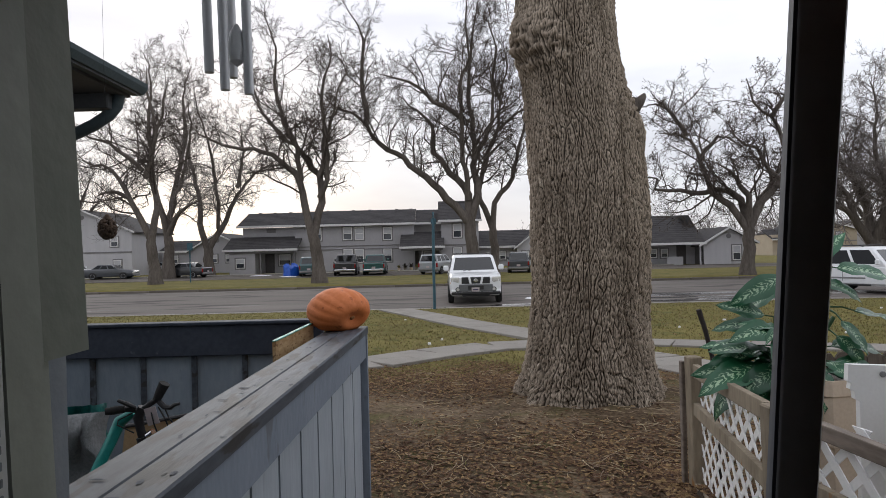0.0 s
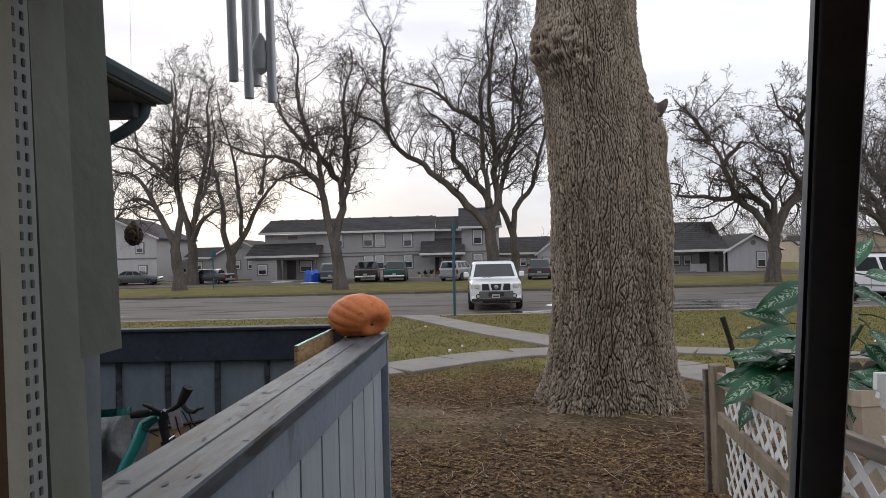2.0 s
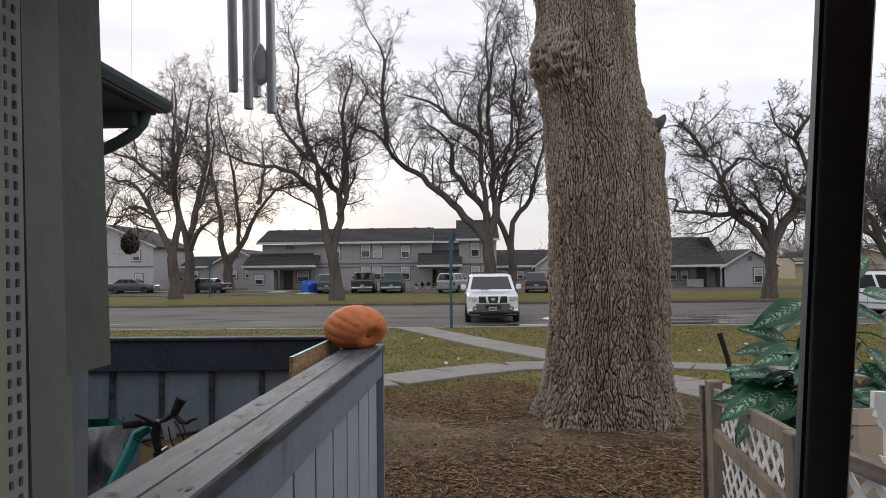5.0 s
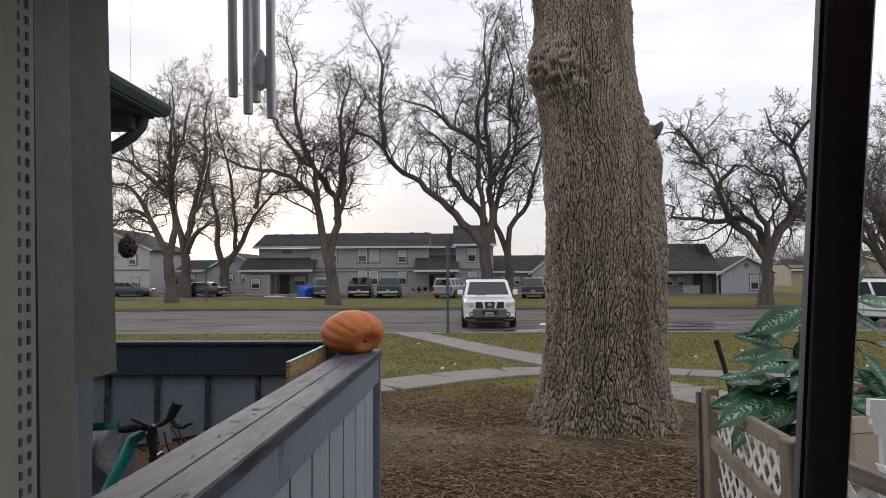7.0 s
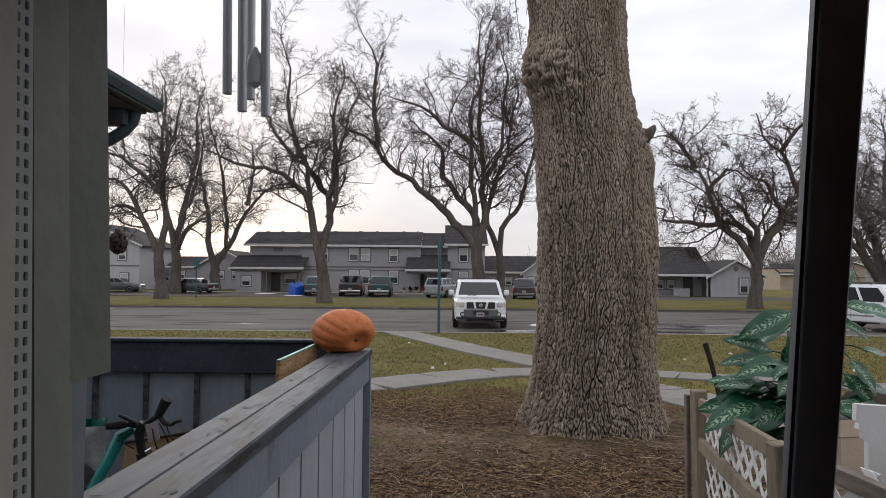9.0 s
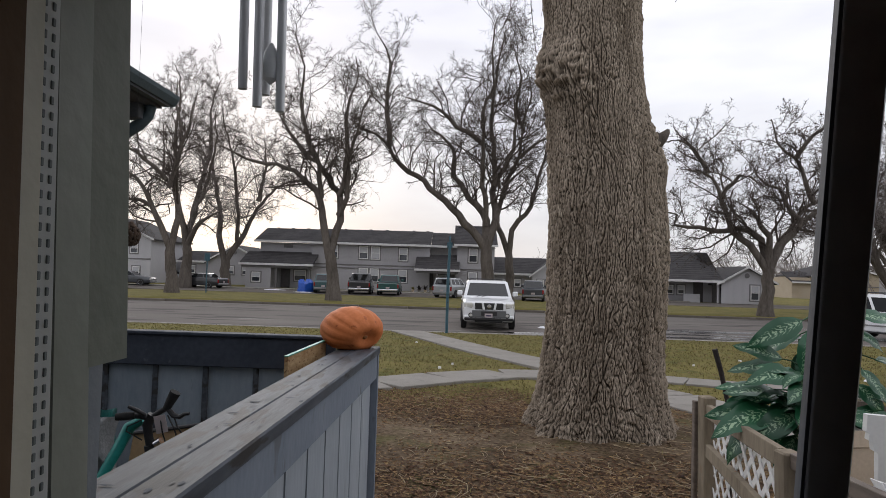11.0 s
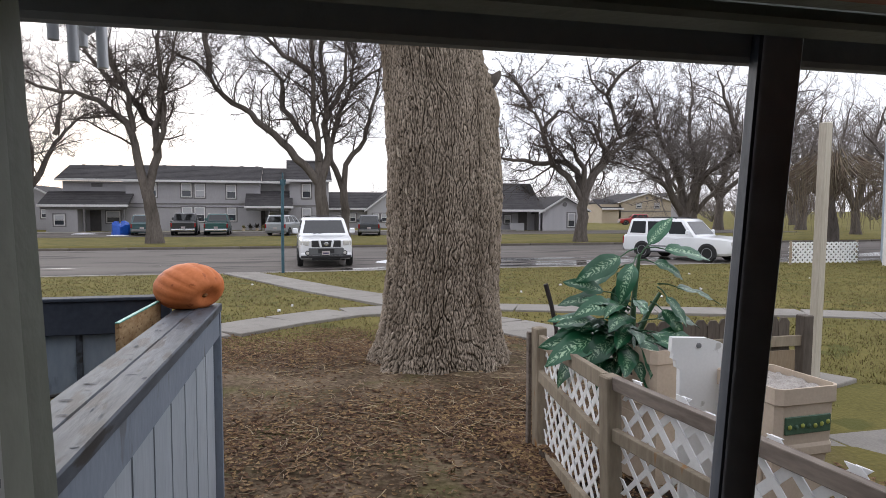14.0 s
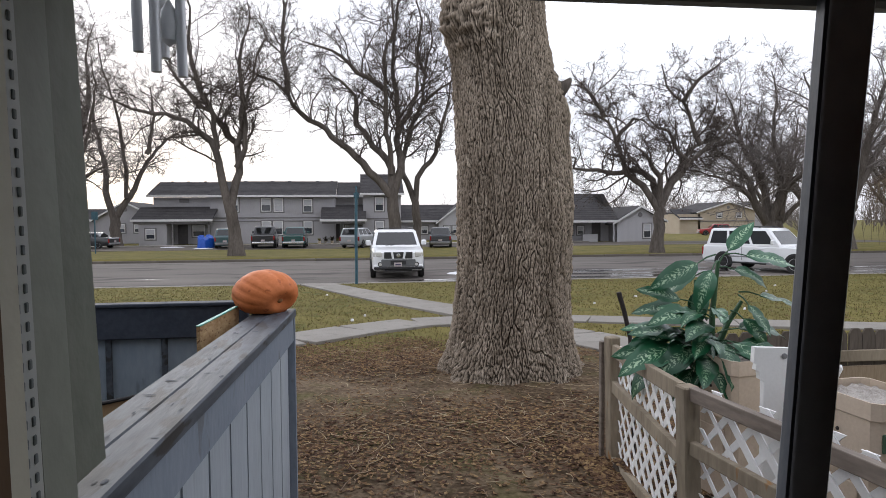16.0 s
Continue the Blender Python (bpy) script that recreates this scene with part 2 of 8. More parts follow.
M["jamb"] = mat("cream_jamb_paint", (0.58, 0.56, 0.47), (0.66, 0.64, 0.54), rough=0.55, scale=7, bump=0.1)
M["trim"] = mat("olive_grey_trim_paint", (0.195, 0.214, 0.182), (0.245, 0.260, 0.222), rough=0.6, scale=6, fine=50, bump=0.2, spec=0.3)
M["jamb_olive"] = mat("grey_olive_jamb_paint", (0.27, 0.292, 0.250), (0.33, 0.350, 0.305), rough=0.55, scale=7, bump=0.1)
M["bar"] = mat("grey_metal_mullion", (0.33, 0.33, 0.35), (0.40, 0.40, 0.42), rough=0.45, scale=12, bump=0.05, spec=0.4)
M["slot"] = mat("dark_slot", (0.16, 0.19, 0.20), (0.21, 0.24, 0.25), rough=0.7, scale=12, bump=0.05)
M["bar_edge"] = mat("grey_weather_seal", (0.050, 0.060, 0.078), (0.075, 0.088, 0.11), rough=0.6, scale=12, bump=0.1)
M["room"] = mat("brown_wall_paint", (0.10, 0.055, 0.025), (0.13, 0.072, 0.034), rough=0.8, scale=3, bump=0.1)
# invented pale paint for unseen walls, to bounce daylight onto the mullion
M["room_bounce"] = mat("pale_bounce_paint", (0.66, 0.62, 0.56), (0.72, 0.68, 0.62), rough=0.8, scale=3, bump=0.1)
M["header_wood"] = mat("dark_red_brown_valance", (0.24, 0.066, 0.032), (0.30, 0.085, 0.042), rough=0.6, scale=8, stretch=(0.2, 1, 1), bump=0.1)
M["siding"] = mat("house_siding_paint", (0.20, 0.225, 0.26), (0.25, 0.275, 0.30), rough=0.75, scale=2, bump=0.2)
M["fence_wood"] = mat("weathered_pine", (0.20, 0.16, 0.112), (0.345, 0.288, 0.21), rough=0.85, scale=4, fine=35, bump=0.5, stretch=(1, 1, 0.25), c3=(0.30, 0.15, 0.05), spots=0.03, vary=0.12, dist=0.008)
M["fence_dark"] = mat("wet_brown_rail", (0.105, 0.082, 0.066), (0.225, 0.185, 0.152), rough=0.7, scale=5, fine=40, bump=0.5, stretch=(1, 0.2, 1), vary=0.08, dist=0.008)
M["lattice"] = mat("white_vinyl_lattice", (0.80, 0.80, 0.79), (0.88, 0.88, 0.87), rough=0.55, scale=6, bump=0.05, vary=0.03)
M["picket"] = mat("old_picket_wood", (0.075, 0.06, 0.048), (0.14, 0.115, 0.092), rough=0.9, scale=5, fine=40, bump=0.6, stretch=(1, 1, 0.2), vary=0.15, dist=0.01)
M["picket_tan"] = mat("tan_fence_panel", (0.26, 0.19, 0.12), (0.34, 0.26, 0.175), rough=0.85, scale=5, bump=0.4, stretch=(1, 1, 0.2), vary=0.1)
M["plastic"] = mat("beige_planter_plastic", (0.52, 0.42, 0.32), (0.60, 0.495, 0.385), rough=0.55, scale=5, bump=0.08, spec=0.4)
M["whiteboard"] = mat("white_plastic_lid", (0.80, 0.80, 0.78), (0.86, 0.86, 0.84), rough=0.5, scale=4, bump=0.05, c3=(0.55, 0.54, 0.5), spots=0.0)
M["potsoil"] = mat("potting_mix", (0.30, 0.27, 0.24), (0.50, 0.46, 0.42), rough=0.9, scale=25, fine=120, bump=0.9)
M["band"] = mat("green_relief_band", (0.045, 0.095, 0.055), (0.06, 0.125, 0.075), rough=0.5, scale=20, bump=0.1)
M["fruit"] = mat("yellow_green_ornament", (0.30, 0.34, 0.06), (0.38, 0.40, 0.09), rough=0.5, scale=20, bump=0.1)
M["stick"] = mat("charred_stick", (0.02, 0.016, 0.015), (0.045, 0.036, 0.032), rough=0.9, scale=20, bump=0.6)
M["post_pale"] = mat("bleached_post", (0.40, 0.36, 0.29), (0.52, 0.475, 0.39), rough=0.85, scale=5, bump=0.4, stretch=(1, 1, 0.15))
M["sign_post"] = mat("blue_green_steel", (0.03, 0.085, 0.115), (0.05, 0.115, 0.145), rough=0.5, scale=8, bump=0.1, metal=0.2)
M["chime"] = mat("brushed_aluminium", (0.55, 0.56, 0.58), (0.66, 0.67, 0.69), rough=0.4, scale=30, stretch=(1, 1, 0.05), bump=0.1, metal=0.25)
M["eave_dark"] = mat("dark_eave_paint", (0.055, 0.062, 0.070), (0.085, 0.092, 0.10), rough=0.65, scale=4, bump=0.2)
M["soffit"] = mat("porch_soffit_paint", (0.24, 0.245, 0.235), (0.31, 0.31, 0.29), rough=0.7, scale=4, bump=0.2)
M["fascia"] = mat("dark_teal_fascia", (0.045, 0.07, 0.08), (0.07, 0.098, 0.11), rough=0.6, scale=4, bump=0.2)
M["shingle"] = mat("charcoal_shingles", (0.040, 0.038, 0.040), (0.068, 0.064, 0.064), rough=0.9, scale=1.2, fine=9, bump=0.5, stretch=(1, 1, 2.5), c3=(0.085, 0.08, 0.08), spots=0.0, spec=0.2)
M["house_wall"] = mat("grey_taupe_siding", (0.335, 0.325, 0.34), (0.385, 0.375, 0.385), rough=0.8, scale=0.7, fine=12, bump=0.2, stretch=(1, 1, 0.3))
M["house_light"] = mat("pale_grey_siding", (0.42, 0.415, 0.43), (0.48, 0.47, 0.48), rough=0.8, scale=0.7, fine=12, bump=0.2, stretch=(2.5, 1, 0.2))
M["house_trim"] = mat("dark_taupe_trim", (0.15, 0.145, 0.145), (0.19, 0.18, 0.18), rough=0.75, scale=2, bump=0.1)
M["white_trim"] = mat("white_painted_trim", (0.62, 0.61, 0.60), (0.70, 0.69, 0.68), rough=0.6, scale=2, bump=0.1)
M["tan_house"] = mat("tan_house_siding", (0.36, 0.30, 0.22), (0.42, 0.355, 0.27), rough=0.8, scale=0.7, bump=0.2)
M["blue_house"] = mat("blue_grey_house_siding", (0.25, 0.31, 0.37), (0.31, 0.37, 0.43), rough=0.8, scale=0.7, bump=0.2)
M["pane"] = glass_mat("dark_window_glass", (0.035, 0.04, 0.05), 0.08)
M["pane_blind"] = mat("window_with_pale_blind", (0.40, 0.40, 0.42), (0.48, 0.48, 0.5), rough=0.25, scale=1, stretch=(0.1, 1, 14), bump=0.05, spec=0.6)
M["door_dark"] = mat("shaded_door_paint", (0.06, 0.055, 0.055), (0.09, 0.08, 0.08), rough=0.6, bump=0.1)
M["car_glass"] = glass_mat("tinted_car_glass", (0.012, 0.014, 0.016), 0.04)
M["car_side_glass"] = mat("dark_side_glass", (0.012, 0.014, 0.016), (0.016, 0.018, 0.02), rough=0.12, bump=0.0, spec=0.18)
M["tyre"] = mat("black_tyre_rubber", (0.012, 0.012, 0.012), (0.022, 0.021, 0.020), rough=0.85, scale=20, bump=0.2)
M["rim"] = mat("alloy_rim", (0.35, 0.36, 0.37), (0.45, 0.46, 0.47), rough=0.3, metal=0.8, bump=0.05)
M["chrome"] = mat("chrome_trim", (0.55, 0.56, 0.58), (0.62, 0.63, 0.64), rough=0.15, metal=1.0, bump=0.0)
M["black_plastic"] = mat("black_plastic", (0.012, 0.012, 0.013), (0.022, 0.022, 0.023), rough=0.5, scale=15, bump=0.05)
M["grey_bumper"] = mat("grey_bumper_plastic", (0.18, 0.18, 0.18), (0.24, 0.24, 0.24), rough=0.5, bump=0.05)
M["bumper_dark"] = mat("dark_grey_bumper", (0.085, 0.087, 0.09), (0.12, 0.122, 0.125), rough=0.5, bump=0.05)
M["headlight"] = mat("clear_headlight", (0.42, 0.42, 0.41), (0.60, 0.58, 0.52), rough=0.1, scale=15, bump=0.0, spec=0.8)
M["taillight"] = mat("red_tail_light", (0.22, 0.01, 0.01), (0.32, 0.02, 0.02), rough=0.2, bump=0.0)
M["amber"] = mat("amber_light", (0.5, 0.2, 0.03), (0.55, 0.25, 0.04), rough=0.2, bump=0.0)
M["plate"] = mat("plate_metal", (0.42, 0.36, 0.36), (0.5, 0.44, 0.44), rough=0.5, bump=0.0)
M["plate_ink"] = mat("plate_bars", (0.06, 0.05, 0.09), rough=0.6, bump=0.0)
M["tarp"] = mat("blue_tarpaulin", (0.01, 0.07, 0.42), (0.02, 0.12, 0.55), rough=0.4, scale=6, bump=0.6)
M["litter_white"] = mat("scrap_paper", (0.7, 0.7, 0.7), rough=0.7, bump=0.0)
M["cardboard"] = mat("cardboard_box", (0.40, 0.275, 0.15), (0.50, 0.35, 0.20), rough=0.85, scale=6, bump=0.1)
M["tarp_grey"] = mat("crumpled_grey_sheet", (0.15, 0.16, 0.165), (0.26, 0.27, 0.275), rough=0.4, scale=9, bump=0.5, spec=0.5)
M["red_paint"] = mat("red_car_paint", (0.30, 0.02, 0.02), (0.36, 0.03, 0.03), rough=0.3, bump=0.0, coat=0.6)


def paint(name, c, rough=0.28):
    return mat(name, c, tuple(min(1, v * 1.06) for v in c), rough=rough, scale=2, bump=0.0, coat=0.7, c3=tuple(v * 0.8 for v in c), spots=-0.02)


M["suv_white"] = paint("white_car_paint", (0.72, 0.73, 0.74))
M["car_black"] = paint("black_car_paint", (0.022, 0.023, 0.026))
M["car_green"] = paint("dark_green_car_paint", (0.012, 0.075, 0.07))
M["car_teal"] = paint("teal_car_paint", (0.03, 0.08, 0.09))
M["car_grey"] = paint("charcoal_car_paint", (0.045, 0.05, 0.058))
M["car_silver"] = paint("silver_car_paint", (0.30, 0.32, 0.34))


# ---- mesh building ----
class Shape:
    """Collects corners and faces of one mesh."""

    def __init__(self):
        self.v, self.f = [], []

    def add(self, verts, faces, m=None):
        k = len(self.v)
        self.v += [tuple(m @ Vector(p)) for p in verts] if m else [tuple(p) for p in verts]
        self.f += [tuple(i + k for i in f) for f in faces]
        return self

    def box(self, c, s, m=None, bev=0.0):
        """A box with its centre and size, its edges chamfered by bev."""
        hx, hy, hz = s[0] / 2, s[1] / 2, s[2] / 2
        b = min(bev, hx * 0.9, hy * 0.9, hz * 0.9)
        t = Matrix.Translation(c)
        if m:
            t = t @ m
        sg = [(-1, -1, -1), (1, -1, -1), (1, 1, -1), (-1, 1, -1), (-1, -1, 1), (1, -1, 1), (1, 1, 1), (-1, 1, 1)]
        quads = [(0, 3, 2, 1), (4, 5, 6, 7), (0, 1, 5, 4), (1, 2, 6, 5), (2, 3, 7, 6), (3, 0, 4, 7)]
        if b <= 0:
            return self.add([(a * hx, e * hy, g * hz) for a, e, g in sg], quads, t)
        vs, at = [], {}
        for i, (a, e, g) in enumerate(sg):
            for ax, p in enumerate(((a * hx, e * (hy - b), g * (hz - b)), (a * (hx - b), e * hy, g * (hz - b)), (a * (hx - b), e * (hy - b), g * hz))):
                at[i, ax] = len(vs)
                vs.append(p)
        axes = [2, 2, 1, 0, 1, 0]
        fs = [tuple(at[i, ax] for i in q) for q, ax in zip(quads, axes)]
        for i in range(8):
            fs.append((at[i, 0], at[i, 1], at[i, 2]))
        for i, j, ax in ((0, 1, 0), (3, 2, 0), (4, 5, 0), (7, 6, 0), (1, 2, 1), (0, 3, 1), (5, 6, 1), (4, 7, 1), (0, 4, 2), (1, 5, 2), (2, 6, 2), (3, 7, 2)):
            p, q = [x for x in range(3) if x != ax]
            fs.append((at[i, p], at[j, p], at[j, q], at[i, q]))
        return self.add(vs, fs, t)

    def prism(self, poly, depth, m=None):
        """A polygon in the xz plane, pushed along y by depth."""
        n = len(poly)
        vs = [(x, 0, z) for x, z in poly] + [(x, depth, z) for x, z in poly]
        fs = [tuple(range(n)), tuple(range(2 * n - 1, n - 1, -1))] + [(i, i + n, (i + 1) % n + n, (i + 1) % n) for i in range(n)]
        return self.add(vs, fs, m)

    def tube(self, pts, radii, n=8, cap=True):
        P = np.array(pts, float)
        R = np.full(len(P), float(radii)) if np.isscalar(radii) else np.array(radii, float)
        T = np.gradient(P, axis=0)
        T /= np.linalg.norm(T, axis=1)[:, None] + 1e-9
        ref = np.array([0.0, 0.0, 1.0]) if abs(T[0, 2]) < 0.9 else np.array([0.0, 1.0, 0.0])
        U = np.cross(T, ref); U /= np.linalg.norm(U, axis=1)[:, None] + 1e-9
        W = np.cross(T, U)
        a = np.arange(n) * 2 * np.pi / n
        ring = P[:, None] + R[:, None, None] * (np.cos(a)[None, :, None] * U[:, None] + np.sin(a)[None, :, None] * W[:, None])
        k = len(self.v)
        self.v += [tuple(p) for p in ring.reshape(-1, 3)]
        for i in range(len(P) - 1):
            for j in range(n):
                a0, a1 = k + i * n + j, k + i * n + (j + 1) % n
                self.f.append((a0, a1, a1 + n, a0 + n))
        if cap:
            self.f.append(tuple(k + j for j in range(n - 1, -1, -1)))
            self.f.append(tuple(k + (len(P) - 1) * n + j for j in range(n)))
        return self

    def lathe(self, prof, n=20, m=None):
        """A profile of (radius, z) turned about z."""
        vs = [(r * math.cos(2 * math.pi * j / n), r * math.sin(2 * math.pi * j / n), z) for r, z in prof for j in range(n)]
        fs = [(i * n + j, i * n + (j + 1) % n, (i + 1) * n + (j + 1) % n, (i + 1) * n + j) for i in range(len(prof) - 1) for j in range(n)]
        fs += [tuple(range(n - 1, -1, -1)), tuple((len(prof) - 1) * n + j for j in range(n))]
        return self.add(vs, fs, m)

    def loft(self, rings, m=None, cap=True):
        n = len(rings[0])
        vs = [p for r in rings for p in r]
        fs = [(i * n + j, i * n + (j + 1) % n, (i + 1) * n + (j + 1) % n, (i + 1) * n + j) for i in range(len(rings) - 1) for j in range(n)]
        if cap:
            fs += [tuple(range(n - 1, -1, -1)), tuple((len(rings) - 1) * n + j for j in range(n))]
        return self.add(vs, fs, m)


def link(name, shape, material, smooth=False, sharp=40):
    me = bpy.data.meshes.new(name)
    me.from_pydata(shape.v, [], shape.f)
    me.update()
    me.materials.append(material)
    if smooth:
        me.shade_smooth()
        if sharp:
            me.set_sharp_from_angle(angle=radians(sharp))
    return new(name, me)


def thing(name, at, label, category, group="", kind="", rz=0.0):
    e = new(name)
    e.empty_display_size = 0.1
    e.matrix_world = pose(*at, 0, 0, rz)
    return tagged(e, label, category, group, kind)


def part(name, shape, material, parent, label="", smooth=False, sharp=40):
    """One mesh under a thing or a part; its corners are in the thing's own space."""
    ob = link(name, shape, material, smooth, sharp)
    ob.parent = parent
    if label:
        ob["label"] = label
    return ob


def twin(name, mesh, parent, m):
    """Another piece on the same mesh data."""
    ob = new(name, mesh)
    ob.parent = parent
    ob.matrix_basis = m
    return ob


def lawn_z(y):
    """The front lawn falls gently from the house to the street."""
    return 0.62 * (1 - y / 24) if y < 24 else 0.0


# ---- ground ----
def ground_material():
    """Winter grass, with bare soil round the old tree."""
    m = M["lawn"]
    n, l = m.node_tree.nodes, m.node_tree.links
    p = n["Principled BSDF"]
    grass = p.inputs["Base Color"].links[0].from_socket
    tc = n.new("ShaderNodeTexCoord")
    sep = n.new("ShaderNodeSeparateXYZ"); l.new(tc.outputs["Object"], sep.inputs[0])
    edge = n.new("ShaderNodeTexNoise"); edge.inputs["Scale"].default_value, edge.inputs["Detail"].default_value = 1.1, 6
    l.new(tc.outputs["Object"], edge.inputs[0])
    push = n.new("ShaderNodeMath"); push.operation = "MULTIPLY_ADD"; push.inputs[1].default_value = 5.0
    l.new(edge.outputs[0], push.inputs[0]); l.new(sep.outputs[1], push.inputs[2])
    fy = n.new("ShaderNodeMapRange"); fy.inputs[1].default_value, fy.inputs[2].default_value = 11.0, 12.2
    l.new(push.outputs[0], fy.inputs[0])
    pushx = n.new("ShaderNodeMath"); pushx.operation = "MULTIPLY_ADD"; pushx.inputs[1].default_value = 1.5
    l.new(edge.outputs[0], pushx.inputs[0]); l.new(sep.outputs[0], pushx.inputs[2])
    fx = n.new("ShaderNodeMapRange"); fx.inputs[1].default_value, fx.inputs[2].default_value = 3.7, 4.6
    l.new(pushx.outputs[0], fx.inputs[0])
    both = n.new("ShaderNodeMath"); both.operation = "MAXIMUM"; l.new(fy.outputs[0], both.inputs[0]); l.new(fx.outputs[0], both.inputs[1])
    fine = n.new("ShaderNodeTexNoise"); fine.inputs["Scale"].default_value, fine.inputs["Detail"].default_value = 24, 6
    l.new(tc.outputs["Object"], fine.inputs[0])
    broad = n.new("ShaderNodeTexNoise"); broad.inputs["Scale"].default_value, broad.inputs["Detail"].default_value = 1.7, 5
    l.new(tc.outputs["Object"], broad.inputs[0])
    s1 = n.new("ShaderNodeValToRGB")
    s1.color_ramp.elements[0].position, s1.color_ramp.elements[1].position = 0.40, 0.62
    s1.color_ramp.elements[0].color, s1.color_ramp.elements[1].color = (0.058, 0.039, 0.023, 1), (0.195, 0.144, 0.095, 1)
    blend = n.new("ShaderNodeMath"); blend.operation = "MULTIPLY_ADD"; blend.inputs[1].default_value = 0.5
    hb = n.new("ShaderNodeMath"); hb.operation = "MULTIPLY"; hb.inputs[1].default_value = 0.5
    l.new(broad.outputs[0], hb.inputs[0]); l.new(fine.outputs[0], blend.inputs[0]); l.new(hb.outputs[0], blend.inputs[2])
    l.new(blend.outputs[0], s1.inputs[0])
    moss = n.new("ShaderNodeTexNoise"); moss.inputs["Scale"].default_value, moss.inputs["Detail"].default_value = 1.9, 10
    l.new(tc.outputs["Object"], moss.inputs[0])
    tuft = n.new("ShaderNodeMapRange"); tuft.inputs[1].default_value, tuft.inputs[2].default_value, tuft.inputs[4].default_value = 0.52, 0.70, 0.55
    l.new(moss.outputs[0], tuft.inputs[0])
    mossy = n.new("ShaderNodeMix"); mossy.data_type = "RGBA"; mossy.inputs[7].default_value = (0.085, 0.088, 0.026, 1)
    l.new(tuft.outputs[0], mossy.inputs[0]); l.new(s1.outputs[0], mossy.inputs[6])
    mix = n.new("ShaderNodeMix"); mix.data_type = "RGBA"
    l.new(both.outputs[0], mix.inputs[0]); l.new(mossy.outputs[2], mix.inputs[6]); l.new(grass, mix.inputs[7])
    l.new(mix.outputs[2], p.inputs["Base Color"])
    return m


TRUNK_X, TRUNK_Y = 1.68, 7.5
xs = sorted(set([-900, -500, -250, -150] + list(range(-100, 101, 8)) + [round(-6 + 0.25 * i, 2) for i in range(68)] + [150, 250, 500, 900]))
ys = sorted(set([-20, -10, -5] + [round(-2 + 0.25 * i, 2) for i in range(60)] + [round(13.5 + i, 1) for i in range(10)]))
ys += [24.0, 24.02, 39.08, 39.1, 42, 46, 50, 56, 62, 70, 80, 100, 140, 200, 400, 900, 3000]


def ground_z(x, y):
    if y <= 24.0:
        z = lawn_z(max(y, -6))
        if -6 < x < 11 and y < 14:
            z += 0.035 * noise.noise(Vector((x * 0.9, y * 0.9, 0))) + 0.012 * noise.noise(Vector((x * 3, y * 3, 4)))
        d = math.hypot(x - TRUNK_X, y - TRUNK_Y)
        return z + 0.10 * math.exp(-((d / 1.1) ** 2))
    if y < 39.09:
        return -0.25
    return 0.12 + (0.05 * noise.noise(Vector((x * 0.1, y * 0.1, 0))) if y > 39.2 else 0)


sh = Shape()
sh.v = [(x, y, ground_z(x, y)) for y in ys for x in xs]
nx = len(xs)
sh.f = [(j * nx + i, j * nx + i + 1, (j + 1) * nx + i + 1, (j + 1) * nx + i) for j in range(len(ys) - 1) for i in range(nx - 1)]
tagged(link("ground", sh, ground_material(), True, 0), "dry winter lawn with bare soil round a tree", "ground", kind="structure")

sh = Shape()
sh.box((0, 31.55, -0.1), (1600, 15.0, 0.2))
tagged(link("road", sh, M["road"]), "wide damp asphalt street with worn patches", "road", kind="structure")

tagged(link("parking_lane", Shape().box((-5, 58.0, 0.03), (110, 8.5, 0.22)), M["asphalt"]), "asphalt parking lane before the apartments", "road", kind="structure")
walk_far = thing("pavement_far", (0, 0, 0), "pale concrete walk before the apartments", "pavement", kind="structure")
for i in range(-16, 9):
    part("slab", Shape().box((i * 3.0 - 3, 63.2, 0.08), (2.97, 1.6, 0.30), bev=0.02), M["concrete"], walk_far)
rng = random.Random(5)
for name, y0, zt, wd in (("kerb_near", 24.05, 0.03, 0.16), ("kerb_far", 39.02, 0.14, 0.16)):
    kerb = thing(name, (0, y0, 0), "worn concrete kerb along the street", "kerb", kind="structure")
    sh = Shape().box((0, 0, zt / 2 - 0.1), (2.96, wd, zt + 0.2), bev=0.02)
    first = part("kerb_stone", sh, M["kerb"] if name == "kerb_near" else M["kerb_shade"], kerb)
    for i in range(-18, 19):
        twin("kerb_stone", first.data, kerb, pose(i * 3.0 + 1.5, 0, rng.uniform(-0.008, 0.004)))
    first.matrix_basis = pose(-55.5, 0, 0)


def puddle(cx, cy, rx, ry, seed, name, material, label, cat, z=0.004):
    r = random.Random(seed)
    sh = Shape()
    n = 48
    ph = [r.uniform(0, 6.28) for _ in range(5)]
    ring = []
    for j in range(n):
        a = 2 * math.pi * j / n
        k = 1 + sum(0.16 / (i + 1) ** 0.5 * math.sin((i + 2) * a + ph[i]) for i in range(5))
        ring.append((cx + rx * k * math.cos(a), cy + ry * k * math.sin(a), z))
    sh.add([(cx, cy, z)] + ring, [(0, j + 1, (j + 1) % n + 1) for j in range(n)])
    return tagged(link(name, sh, material), label, cat, kind="structure")


